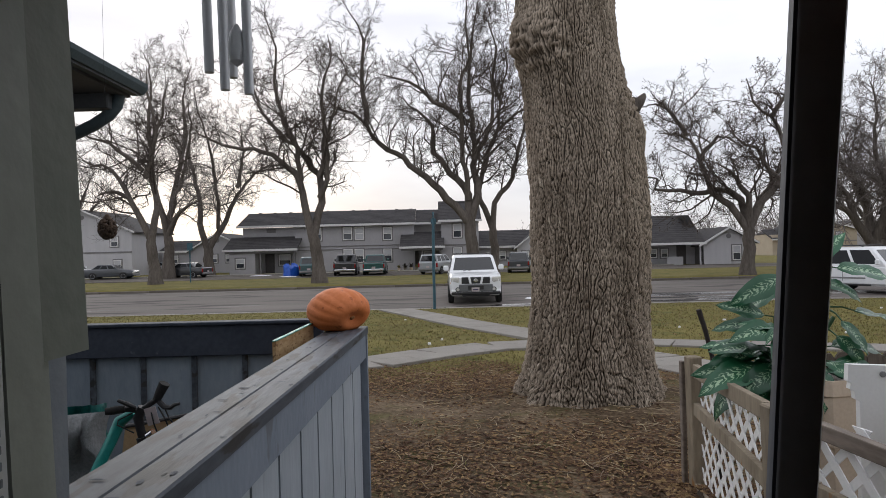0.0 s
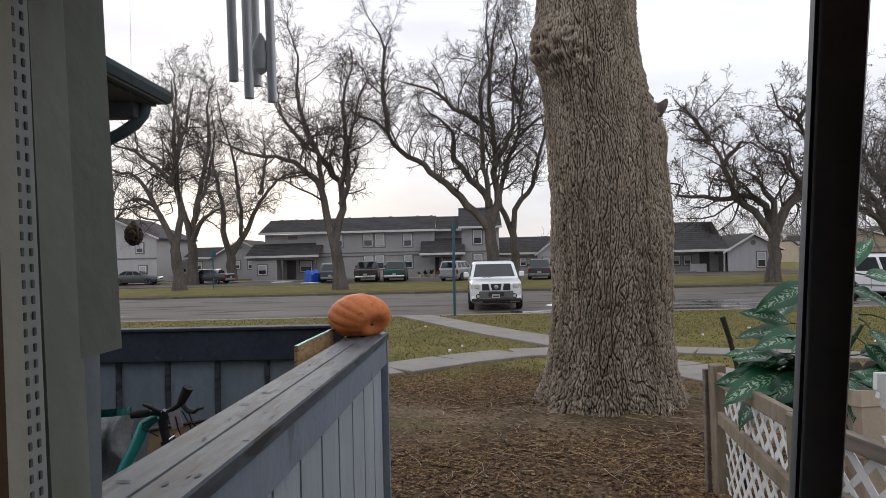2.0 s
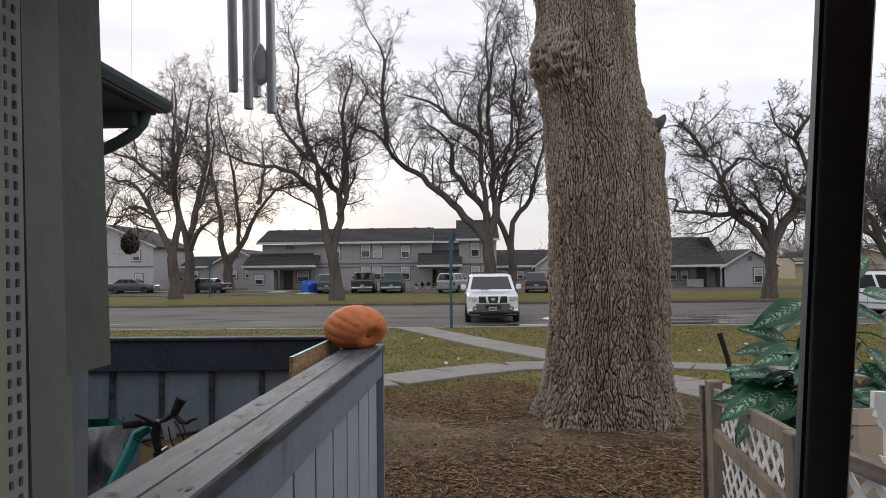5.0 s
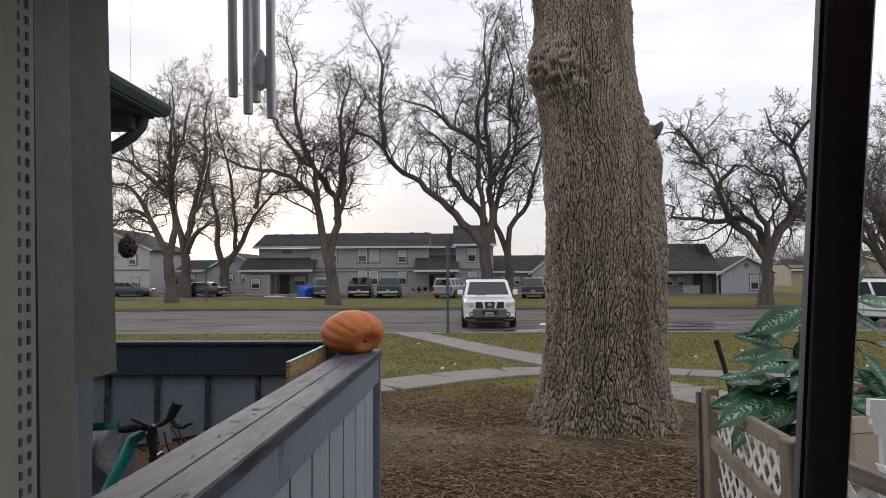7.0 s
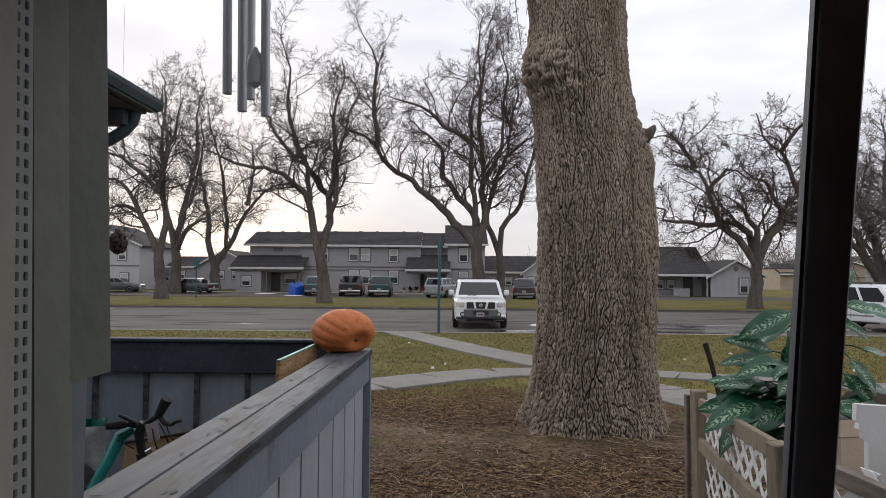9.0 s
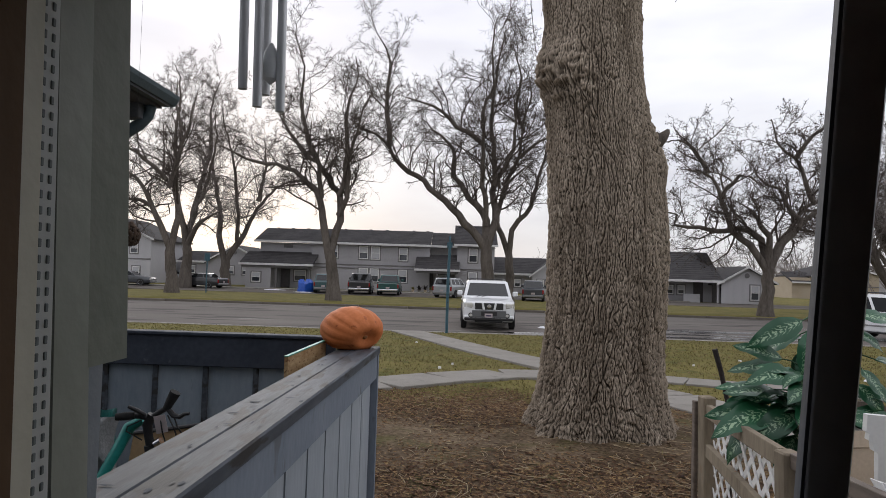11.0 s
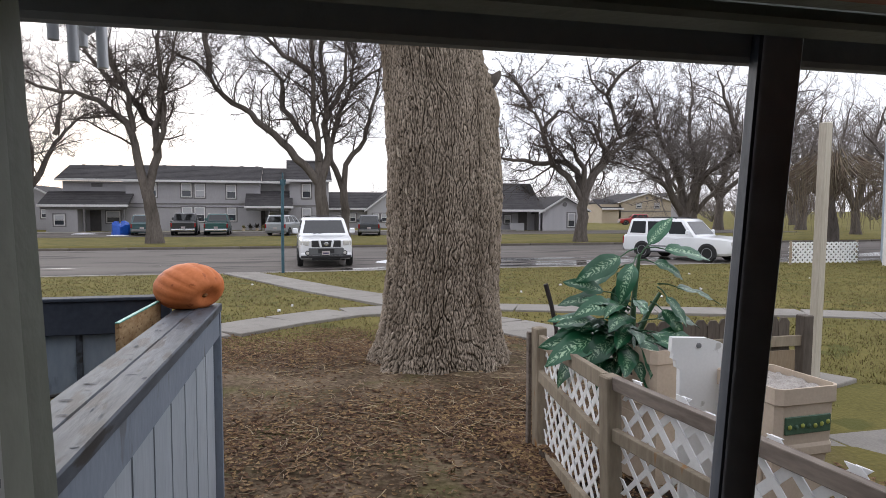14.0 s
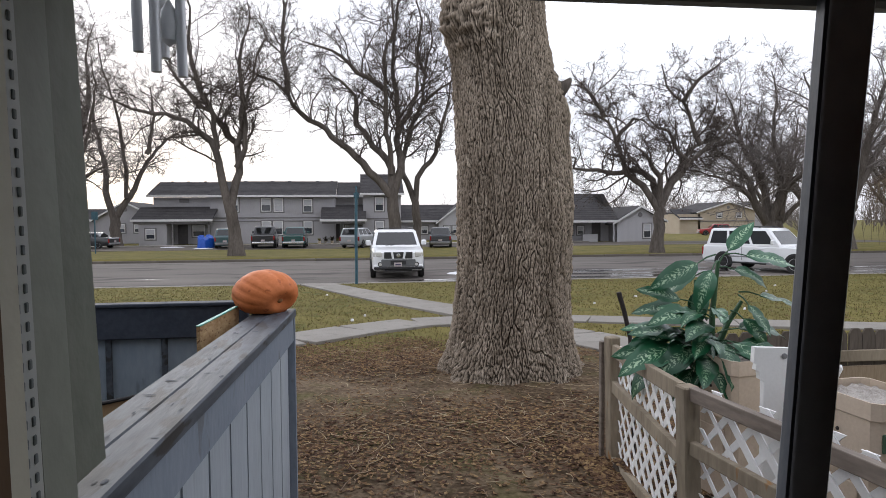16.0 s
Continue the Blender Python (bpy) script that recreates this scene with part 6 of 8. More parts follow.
planter((2.385, 2.77, 0.53), 3, 0.385, 0.47, 0.90, True, "big beige plastic planter with a green fruit band")
planter((2.17, 3.56, 0.53), 8, 0.40, 0.44, 0.93, False, "plain beige plastic planter with a leafy artificial plant")
lid = thing("cooler_lid", (2.085, 3.0, 0.53), "white plastic lid standing on edge by a planter", "lid", rz=-3)
part("panel", Shape().prism([(-0.11, 0.30), (0.27, 0.26), (0.275, 0.92), (0.23, 0.985), (0.13, 1.045), (0.05, 1.07), (-0.16, 1.08), (-0.165, 1.0), (-0.15, 0.99), (-0.155, 0.96), (-0.135, 0.95), (-0.13, 0.91), (-0.11, 0.90)], 0.035), M["whiteboard"], lid)
part("lip", Shape().box((0.25, 0.03, 0.95), (0.10, 0.13, 0.10), pose(0, 0, 0, 0, 28, 0), bev=0.015), M["whiteboard"], lid, "thick moulded lip")
part("bracket", Shape().box((0.06, 0.02, 0.14), (0.30, 0.03, 0.28), bev=0.005), M["whiteboard"], lid)
part("bolt", Shape().lathe([(0.016, 0), (0.014, 0.006), (0.004, 0.008)], 12, pose(0.0, -0.001, 1.03, 90, 0, 0)), M["grey_bumper"], lid, "grey bolt")

stick = thing("charred_stick", (1.80, 4.42, 0.5), "charred stick leaning up behind the fence", "stick")
part("stick", Shape().tube([(0.09, 0.0, 0.0), (0.05, -0.01, 0.9), (0.0, -0.02, 1.10), (-0.045, -0.02, 1.25)], [0.014, 0.016, 0.017, 0.019], 10), M["stick"], stick, smooth=True)


# ---- artificial plant ----
def leaf_material():
    """Dark green leaf with pale blotches along the side veins."""
    m = bpy.data.materials.new("variegated_leaf")
    m.use_nodes = True
    n, l = m.node_tree.nodes, m.node_tree.links
    p = n["Principled BSDF"]
    p.inputs["Roughness"].default_value = 0.33
    uv = n.new("ShaderNodeUVMap")
    sep = n.new("ShaderNodeSeparateXYZ"); l.new(uv.outputs[0], sep.inputs[0])
    ab = n.new("ShaderNodeMath"); ab.operation = "SUBTRACT"; ab.inputs[1].default_value = 0.5; l.new(sep.outputs[0], ab.inputs[0])
    aa = n.new("ShaderNodeMath"); aa.operation = "ABSOLUTE"; l.new(ab.outputs[0], aa.inputs[0])
    sl = n.new("ShaderNodeMath"); sl.operation = "MULTIPLY_ADD"; sl.inputs[1].default_value = -0.55; l.new(aa.outputs[0], sl.inputs[0]); l.new(sep.outputs[1], sl.inputs[2])
    nz = n.new("ShaderNodeTexNoise"); nz.inputs["Scale"].default_value, nz.inputs["Detail"].default_value = 9, 4; l.new(uv.outputs[0], nz.inputs[0])
    w = n.new("ShaderNodeMath"); w.operation = "MULTIPLY_ADD"; w.inputs[1].default_value = 0.26; l.new(nz.outputs[0], w.inputs[0]); l.new(sl.outputs[0], w.inputs[2])
    sc = n.new("ShaderNodeMath"); sc.operation = "MULTIPLY"; sc.inputs[1].default_value = 66.0; l.new(w.outputs[0], sc.inputs[0])
    sn = n.new("ShaderNodeMath"); sn.operation = "SINE"; l.new(sc.outputs[0], sn.inputs[0])
    fall = n.new("ShaderNodeMapRange"); fall.inputs[1].default_value, fall.inputs[2].default_value, fall.inputs[3].default_value, fall.inputs[4].default_value = 0.03, 0.42, 0.45, -1.0
    l.new(aa.outputs[0], fall.inputs[0])
    add = n.new("ShaderNodeMath"); add.operation = "ADD"; l.new(sn.outputs[0], add.inputs[0]); l.new(fall.outputs[0], add.inputs[1])
    cut = n.new("ShaderNodeMapRange"); cut.inputs[1].default_value, cut.inputs[2].default_value = 0.60, 0.95; l.new(add.outputs[0], cut.inputs[0])
    mix = n.new("ShaderNodeMix"); mix.data_type = "RGBA"
    mix.inputs[6].default_value, mix.inputs[7].default_value = (0.010, 0.078, 0.032, 1), (0.27, 0.40, 0.25, 1)
    l.new(cut.outputs[0], mix.inputs[0]); l.new(mix.outputs[2], p.inputs["Base Color"])
    info = n.new("ShaderNodeObjectInfo")
    tone = n.new("ShaderNodeMapRange"); tone.inputs[3].default_value, tone.inputs[4].default_value = 0.75, 1.3; l.new(info.outputs["Random"], tone.inputs[0])
    hsv = n.new("ShaderNodeHueSaturation"); l.new(tone.outputs[0], hsv.inputs["Value"]); l.new(mix.outputs[2], hsv.inputs["Color"]); l.new(hsv.outputs[0], p.inputs["Base Color"])
    return m


M["leaf_green"] = leaf_material()
M["stalk"] = mat("green_stalk", (0.02, 0.07, 0.025), (0.035, 0.10, 0.04), rough=0.5, scale=12, bump=0.1)


def leaf_mesh(L, W, droop, seed):
    """A pointed oval leaf, folded along its midrib, drooping towards the tip."""
    nu, nv = 8, 12
    vs, uvs = [], []
    r = random.Random(seed)
    ph = r.uniform(0, 6)
    for j in range(nv + 1):
        t = j / nv
        half = W / 2 * math.sin(math.pi * min(1, t ** 0.75 * 0.985 + 0.015)) ** 0.85
        bend = droop * t
        y = L * (math.sin(bend) / max(droop, 1e-3) if droop > 0.01 else t)
        z = -L * (1 - math.cos(bend)) / max(droop, 1e-3) if droop > 0.01 else 0
        for i in range(nu + 1):
            s = 2 * i / nu - 1
            vs.append((s * half, y, z + 0.22 * abs(s) * half - 0.14 * s * s * half + 0.022 * math.sin(13 * t + ph + 2.0 * s) * abs(s) + 0.012 * math.sin(29 * t - ph) * s * s))
            uvs.append((i / nu, t))
    fs = [(j * (nu + 1) + i, j * (nu + 1) + i + 1, (j + 1) * (nu + 1) + i + 1, (j + 1) * (nu + 1) + i) for j in range(nv) for i in range(nu)]
    me = bpy.data.meshes.new("leaf")
    me.from_pydata(vs, [], fs)
    lay = me.uv_layers.new(name="UVMap")
    for lp in me.loops:
        lay.data[lp.index].uv = uvs[lp.vertex_index]
    me.materials.append(M["leaf_green"])
    me.shade_smooth()
    return me


plant = thing("artificial_plant", (2.06, 3.70, 1.40), "artificial plant with dark green white-veined leaves", "plant")
LEAVES = [leaf_mesh(1.0, w, d, k) for k, (w, d) in enumerate(((0.44, 0.6), (0.47, 1.0), (0.42, 1.4), (0.40, 0.4)))]
r = random.Random(12)
stems = [[(0.02, 0.0, 0.0), (0.03, 0.01, 0.3), (0.06, 0.0, 0.62)], [(0.0, 0.02, 0.0), (-0.06, 0.0, 0.25), (-0.08, 0.02, 0.50)], [(0.04, 0.02, 0.0), (0.14, 0.02, 0.22), (0.22, 0.0, 0.36)]]
for s in stems:
    part("stem", Shape().tube(s, [0.022, 0.018, 0.012], 9), M["stalk"], plant, smooth=True)
# base point, heading (degrees from +x), rise, length
SPRAYS = [
    (0.06, 0.00, 0.60, 8, 48, 0.40, 3), (0.10, 0.00, 0.66, -6, -4, 0.50, 0), (0.03, -0.02, 0.66, 188, -22, 0.50, 1), (0.05, 0.0, 0.58, -25, -8, 0.36, 1),
    (0.04, -0.02, 0.62, 222, -30, 0.42, 2), (0.04, 0.05, 0.55, 160, -18, 0.36, 1), (-0.08, 0.02, 0.34, 183, 20, 0.40, 3), (0.20, 0.00, 0.40, 285, -35, 0.34, 2),
    (0.20, 0.00, 0.42, -8, -10, 0.48, 1), (0.16, 0.02, 0.30, 300, -28, 0.34, 2), (0.06, 0.00, 0.16, -14, 14, 0.46, 1), (0.08, 0.00, 0.10, -40, 4, 0.42, 2),
    (-0.04, 0.0, 0.24, 176, 22, 0.46, 1), (-0.02, -0.03, 0.26, 205, 14, 0.48, 1), (0.0, -0.03, 0.20, 228, 16, 0.44, 1), (-0.05, 0.0, 0.14, 190, 12, 0.52, 1),
    (-0.08, -0.03, 0.08, 196, 2, 0.60, 1), (-0.06, -0.05, 0.10, 215, -4, 0.50, 2), (-0.02, -0.05, 0.06, 238, -10, 0.46, 2), (0.02, -0.05, 0.10, 262, -6, 0.42, 2),
    (0.05, -0.04, 0.12, 290, 0, 0.38, 2), (-0.12, 0.02, 0.04, 184, -16, 0.52, 2), (-0.10, 0.0, 0.18, 170, 8, 0.46, 1), (0.02, -0.02, 0.30, 250, 6, 0.40, 1),
    (-0.10, -0.06, 0.02, 222, -28, 0.44, 2), (0.0, -0.08, 0.0, 265, -32, 0.40, 2), (0.05, 0.03, 0.46, 205, -40, 0.34, 2),
]
SPRAYS += [(bx + r.uniform(-0.06, 0.04), by + r.uniform(-0.06, 0.06), bz + r.uniform(-0.05, 0.07), hd + r.uniform(-24, 24), rise + r.uniform(-14, 10), ln * r.uniform(0.62, 0.85), r.randrange(3)) for bx, by, bz, hd, rise, ln, kind_ in SPRAYS[12:] * 2]
for bx, by, bz, hd, rise, ln, kind_ in SPRAYS:
    a = radians(hd)
    d = Vector((math.cos(a) * math.cos(radians(rise)), math.sin(a) * math.cos(radians(rise)), math.sin(radians(rise))))
    stalk_len = ln * 0.28
    tip = Vector((bx, by, bz)) + d * stalk_len
    part("leaf_stalk", Shape().tube([(bx, by, bz), tuple(Vector((bx, by, bz)).lerp(tip, 0.5) + Vector((0, 0, 0.01))), tuple(tip)], [0.006, 0.005, 0.004], 6), M["stalk"], plant, smooth=True)
    q = Matrix.Translation(tip) @ Matrix.Rotation(a - math.pi / 2, 4, "Z") @ Matrix.Rotation(radians(rise), 4, "X") @ Matrix.Rotation(radians(38 * math.cos(a) + r.uniform(-22, 22)), 4, "Y") @ Matrix.Diagonal((ln * 0.70, ln * 0.72, ln * 0.74, 1))
    twin("leaf", LEAVES[kind_ if r.random() < 0.7 else 3], plant, q)
# small ferny leaves round the foot
for i in range(56):
    a = r.uniform(0, 6.283)
    rise = radians(r.uniform(-35, 50))
    p = Vector((r.uniform(-0.22, 0.10), r.uniform(-0.18, 0.12), r.uniform(-0.10, 0.16)))
    q = Matrix.Translation(p) @ Matrix.Rotation(a, 4, "Z") @ Matrix.Rotation(rise, 4, "X") @ Matrix.Rotation(r.uniform(-0.6, 0.6), 4, "Y") @ Matrix.Diagonal((0.11, 0.20, 0.16, 1))
    twin("leaf", LEAVES[r.randrange(3)], plant, q)


# ---- vehicles ----
def ring_xz(y, w, zb, zt, r=0.10):
    r = min(r, (zt - zb) * 0.4)
    return [(-w + r, y, zb), (w - r, y, zb), (w - 0.02, y, zb + r), (w, y, zb + (zt - zb) * 0.5), (w - 0.02, y, zt - r * 0.8), (w - r * 0.8, y, zt), (-w + r * 0.8, y, zt), (-w + 0.02, y, zt - r * 0.8), (-w, y, zb + (zt - zb) * 0.5), (-w + 0.02, y, zb + r)]


def quad_plate(a, b, c, d, out, t=0.012):
    """A thin plate on four corners, pushed out from the body."""
    n = ((Vector(b) - Vector(a)).cross(Vector(d) - Vector(a))).normalized()
    if n.dot(Vector(out)) < 0:
        n = -n
    sh = Shape()
    q = [Vector(p) for p in (a, b, c, d)]
    sh.loft([[p - n * 0.01 for p in q], [p + n * t * 0.6 for p in q]])
    return sh


def lerp3(a, b, t):
    return tuple(Vector(a).lerp(Vector(b), t))


def vehicle(name, at, rz, paint_m, label, category, L=5.2, W=1.95, H=1.9, hood=1.12, belt=1.12, cab=(1.25, 0.65, -2.1, -2.35), nose=0.98, wheel=0.38, base=1.5, bed=False, front=True, detail=1, group="parked vehicles", roof_rack=False, tail_h=None):
    """x across, y forward. cab: foot of the windscreen, its top, top of the back window, its foot."""
    top = thing(name, at, label, category, group, rz=rz)
    w, f, b = W / 2, L / 2, -L / 2
    zb = wheel * 0.85
    y_fb, y_ft, y_rt, y_rb = cab
    tail = tail_h or belt
    sh = Shape()
    sh.loft([ring_xz(b, w * 0.93, zb + 0.10, tail - 0.10), ring_xz(b + 0.10, w * 0.985, zb, tail - 0.01), ring_xz(y_rb, w, zb - 0.02, tail if bed else belt), ring_xz(y_fb, w, zb - 0.02, belt),
             ring_xz(y_fb + 0.12, w, zb - 0.02, hood), ring_xz(f - 0.35, w * 0.975, zb - 0.02, nose + 0.05), ring_xz(f - 0.10, w * 0.94, zb + 0.02, nose), ring_xz(f, w * 0.88, zb + 0.10, nose - 0.10)])
    body = part("body", sh, paint_m, top, smooth=True, sharp=32)
    # cabin
    w1, w2 = w - 0.05, w - 0.22
    lev = []
    for t in (0.0, 0.5, 0.9, 1.0):
        ww = w1 + (w2 - w1) * t - (0.06 if t == 1.0 else 0)
        z = belt - 0.02 + (H - belt + 0.02) * t
        yf, yr = y_fb + (y_ft - y_fb) * t - (0.08 if t == 1.0 else 0), y_rb + (y_rt - y_rb) * t + (0.06 if t == 1.0 else 0)
        c = 0.07
        lev.append([(-ww + c, yr, z), (ww - c, yr, z), (ww, yr + c, z), (ww, yf - c, z), (ww - c, yf, z), (-ww + c, yf, z), (-ww, yf - c, z), (-ww, yr + c, z)])
    sh = Shape()
    sh.loft(lev)
    part("cabin", sh, paint_m, top, smooth=True, sharp=35)

    def wall(x_sign, t, y_frac_point):
        ww = w1 + (w2 - w1) * t
        return (x_sign * ww, y_frac_point, belt - 0.02 + (H - belt + 0.02) * t)

    tl, th = 0.12, 0.84
    yl = lambda t, k: (y_rb + (y_rt - y_rb) * t) * (1 - k) + (y_fb + (y_ft - y_fb) * t) * k
    zz = lambda t: belt - 0.02 + (H - belt + 0.02) * t
    wx = lambda t: w1 + (w2 - w1) * t
    for y_a, nm, out in ((1, "windscreen", (0, 1, 0.5)), (0, "rear_window", (0, -1, 0.3))):
        pts = [(-(wx(tl) - 0.13), yl(tl, y_a), zz(tl)), (wx(tl) - 0.13, yl(tl, y_a), zz(tl)), (wx(th) - 0.13, yl(th, y_a), zz(th)), (-(wx(th) - 0.13), yl(th, y_a), zz(th))]
        part(nm, quad_plate(*pts, out), M["car_glass"], top, "dark tinted glass")
    cuts = ((0.05, 0.30), (0.33, 0.62), (0.65, 0.93)) if not bed else ((0.08, 0.45), (0.49, 0.92))
    for s in (-1, 1):
        for k0, k1 in cuts:
            pts = [(s * wx(tl), yl(tl, k0) + 0.03, zz(tl)), (s * wx(tl), yl(tl, k1), zz(tl)), (s * wx(th), yl(th, k1), zz(th)), (s * wx(th), yl(th, k0) + 0.03, zz(th))]
            part("side_window", quad_plate(*pts, (s, 0, 0)), M["car_side_glass"], top, "dark tinted glass")
        # mirror, sill, arches
        part("mirror", Shape().box((s * (w + 0.10), y_fb - 0.30, belt + 0.16), (0.22, 0.12, 0.22), bev=0.04), paint_m, top)
        part("sill", Shape().box((s * (w - 0.02), (y_fb + y_rb) / 2, zb + 0.02), (0.08, base * 2 - wheel * 2.4, 0.07), bev=0.02), M["black_plastic"], top, "dark sill")
        if detail > 1:
            part("door_seam", Shape().box((s * (w + 0.001), (y_fb + y_rb) / 2 + 0.05, (zb + belt) / 2 + 0.06), (0.012, 0.012, belt - zb - 0.2), bev=0.002), M["black_plastic"], top)
            for q in (0.15, -0.95):
                part("door_handle", Shape().box((s * (w + 0.012), q, belt - 0.14), (0.03, 0.17, 0.035), bev=0.01), paint_m, top)
            part("trim_strip", Shape().box((s * (w + 0.004), (y_fb + y_rb) / 2, zb + 0.30), (0.02, base * 1.2, 0.06), bev=0.005), M["grey_bumper"], top)
        for yy in (base, -base):
            well = [((wheel + 0.06) * math.cos(t), (wheel + 0.06) * math.sin(t)) for t in [-0.35 + (math.pi + 0.7) * k / 14 for k in range(15)]]
            part("wheel_arch", Shape().prism(well, 0.026, pose(s * w + 0.013, yy, wheel, 0, 0, 90)), M["black_plastic"], top, "dark wheel arch")
            wh = thing("wheel", (0, 0, 0), "", "")
            for key in ("label", "category"):
                if key in wh:
                    del wh[key]
            wh.parent = top
            wh.matrix_world = Matrix.Identity(4)
            wh.matrix_basis = pose(s * (w - 0.085), yy, wheel, 0, s * 90, 0)
            part("tyre", Shape().lathe([(wheel * 0.62, -0.10), (wheel * 0.93, -0.115), (wheel, -0.07), (wheel, 0.07), (wheel * 0.93, 0.115), (wheel * 0.62, 0.10)], 28), M["tyre"], wh, smooth=True)
            rim = Shape().lathe([(wheel * 0.63, 0.03), (wheel * 0.63, 0.108), (wheel * 0.58, 0.108), (wheel * 0.55, 0.05), (0.05, 0.06), (0.04, 0.09)], 24)
            for k in range(5):
                a = 2 * math.pi * k / 5
                rim.box((math.cos(a) * wheel * 0.33, math.sin(a) * wheel * 0.33, 0.085), (wheel * 0.5, 0.06, 0.025), Matrix.Rotation(a, 4, "Z"), bev=0.006)
            part("rim", rim, M["rim"], wh, "alloy rim", True)
    # ends
    part("front_bumper", Shape().box((0, f - 0.06, zb + 0.16), (W * 0.93, 0.20, 0.22), bev=0.05), paint_m if detail > 1 else M["grey_bumper"], top)
    part("rear_bumper", Shape().box((0, b + 0.02, zb + 0.15), (W * 0.92, 0.18, 0.20), bev=0.05), M["chrome"] if bed else M["grey_bumper"], top)
    for s in (-1, 1):
        part("headlight", Shape().box((s * w * 0.76, f - 0.06, nose - 0.17), (0.34, 0.16, 0.20), pose(0, 0, 0, 0, 0, -s * 14), bev=0.035), M["headlight"], top, "clear headlight")
        part("tail_light", Shape().box((s * (w - 0.10), b + 0.05, tail - 0.28), (0.14, 0.12, 0.36), bev=0.025), M["taillight"], top, "red tail light")
    part("rear_plate", Shape().box((0, b - 0.012 - 0.05, zb + 0.36), (0.31, 0.012, 0.16), bev=0.003), M["plate"], top)
    if bed:
        part("tailgate", Shape().box((0, b + 0.005, (zb + tail) / 2 + 0.12), (W * 0.72, 0.05, (tail - zb) * 0.55), bev=0.02), paint_m, top)
        part("bed_floor", Shape().box((0, (b + y_rb) / 2, tail + 0.004), (W - 0.30, abs(y_rb - b) - 0.30, 0.012), bev=0.003), M["black_plastic"], top, "dark open load bed")
        for s in (-1, 1):
            part("bed_rail", Shape().box((s * (w - 0.08), (b + y_rb) / 2, tail + 0.02), (0.13, abs(y_rb - b) - 0.1, 0.06), bev=0.02), M["black_plastic"], top)
    if roof_rack:
        for s in (-1, 1):
            part("roof_rail", Shape().tube([(s * (w2 - 0.08), y_rt + 0.25, H + 0.0), (s * (w2 - 0.08), y_rt + 0.35, H + 0.06), (s * (w2 - 0.08), y_ft - 0.5, H + 0.06), (s * (w2 - 0.08), y_ft - 0.38, H)], 0.022, 8), M["black_plastic"], top, smooth=True)
        for yy in (y_rt + 0.6, (y_rt + y_ft) / 2, y_ft - 0.7):
            part("cross_bar", Shape().box((0, yy, H + 0.055), (w2 * 2 - 0.2, 0.05, 0.025), bev=0.008), M["black_plastic"], top)
    return top, (w, f, b, zb, nose)


# white sport utility vehicle facing the house
suv, (w, f, b, zb, nose) = vehicle("suv", (1.25, 28.05, 0.0), 180, M["suv_white"], "white sport utility vehicle parked nose-in at the lawn", "car", L=5.25, W=2.14, H=1.96, hood=1.26, belt=1.26, nose=1.16,
                                   cab=(1.22, 0.52, -2.25, -2.45), wheel=0.40, base=1.56, detail=2, roof_rack=True)
part("grille", Shape().box((0, f - 0.035, 0.95), (1.16, 0.10, 0.28), bev=0.03), M["black_plastic"], suv, "black grille")
for s in (-1, 1):
    part("grille_bar", Shape().box((s * 0.235, f + 0.006, 0.95), (0.085, 0.06, 0.275), pose(0, 0, 0, 0, s * 12, 0), bev=0.015), M["suv_white"], suv)
    part("fog_light", Shape().lathe([(0.065, 0), (0.06, 0.03), (0.045, 0.035), (0.01, 0.03)], 14, pose(s * 0.72, f + 0.03, 0.60, -90, 0, 0)), M["headlight"], suv, "round fog light", True)
    part("fog_bezel", Shape().lathe([(0.10, 0), (0.10, 0.02), (0.066, 0.025)], 14, pose(s * 0.72, f + 0.02, 0.60, -90, 0, 0)), M["black_plastic"], suv)
    part("corner_lamp", Shape().box((s * 0.91, f - 0.16, 0.86), (0.16, 0.18, 0.09), pose(0, 0, 0, 0, 0, -s * 25), bev=0.02), M["amber"], suv, "amber corner lamp")
    part("tow_hook", Shape().box((s * 0.40, f + 0.01, 0.45), (0.07, 0.10, 0.06), bev=0.015), M["black_plastic"], suv)
part("badge", Shape().lathe([(0.078, 0), (0.078, 0.02), (0.058, 0.024), (0.056, 0.014)], 20, pose(0, f + 0.012, 0.955, -90, 0, 0)), M["chrome"], suv, "round chrome badge", True)
part("badge_bar", Shape().box((0, f + 0.035, 0.955), (0.18, 0.015, 0.032), bev=0.004), M["chrome"], suv)
part("bumper_insert", Shape().box((0, f + 0.025, 0.655), (1.36, 0.07, 0.30), bev=0.03), M["bumper_dark"], suv, "dark grey bumper insert")
part("air_intake", Shape().box((0, f + 0.058, 0.675), (0.62, 0.03, 0.17), bev=0.012), M["black_plastic"], suv, "dark air intake")
plate = part("front_plate", Shape().box((0.02, f + 0.082, 0.60), (0.31, 0.014, 0.155), bev=0.003), M["plate"], suv, "licence plate with plain bars")
part("plate_bar", Shape().box((0.02, f + 0.092, 0.595), (0.22, 0.004, 0.055), bev=0.001), M["plate_ink"], plate)
part("lower_valance", Shape().box((0, f - 0.02, 0.455), (1.96, 0.20, 0.11), bev=0.03), M["black_plastic"], suv, "black lower valance")
part("skid_plate", Shape().box((0, f - 0.10, 0.37), (1.1, 0.22, 0.10), bev=0.03), M["black_plastic"], suv, "dark skid plate")
for s in (-1, 1):
    part("wiper", Shape().tube([(s * 0.1 + 0.35, 1.18, 1.30), (s * 0.1 - 0.1, 1.05, 1.38)], 0.012, 6), M["black_plastic"], suv)
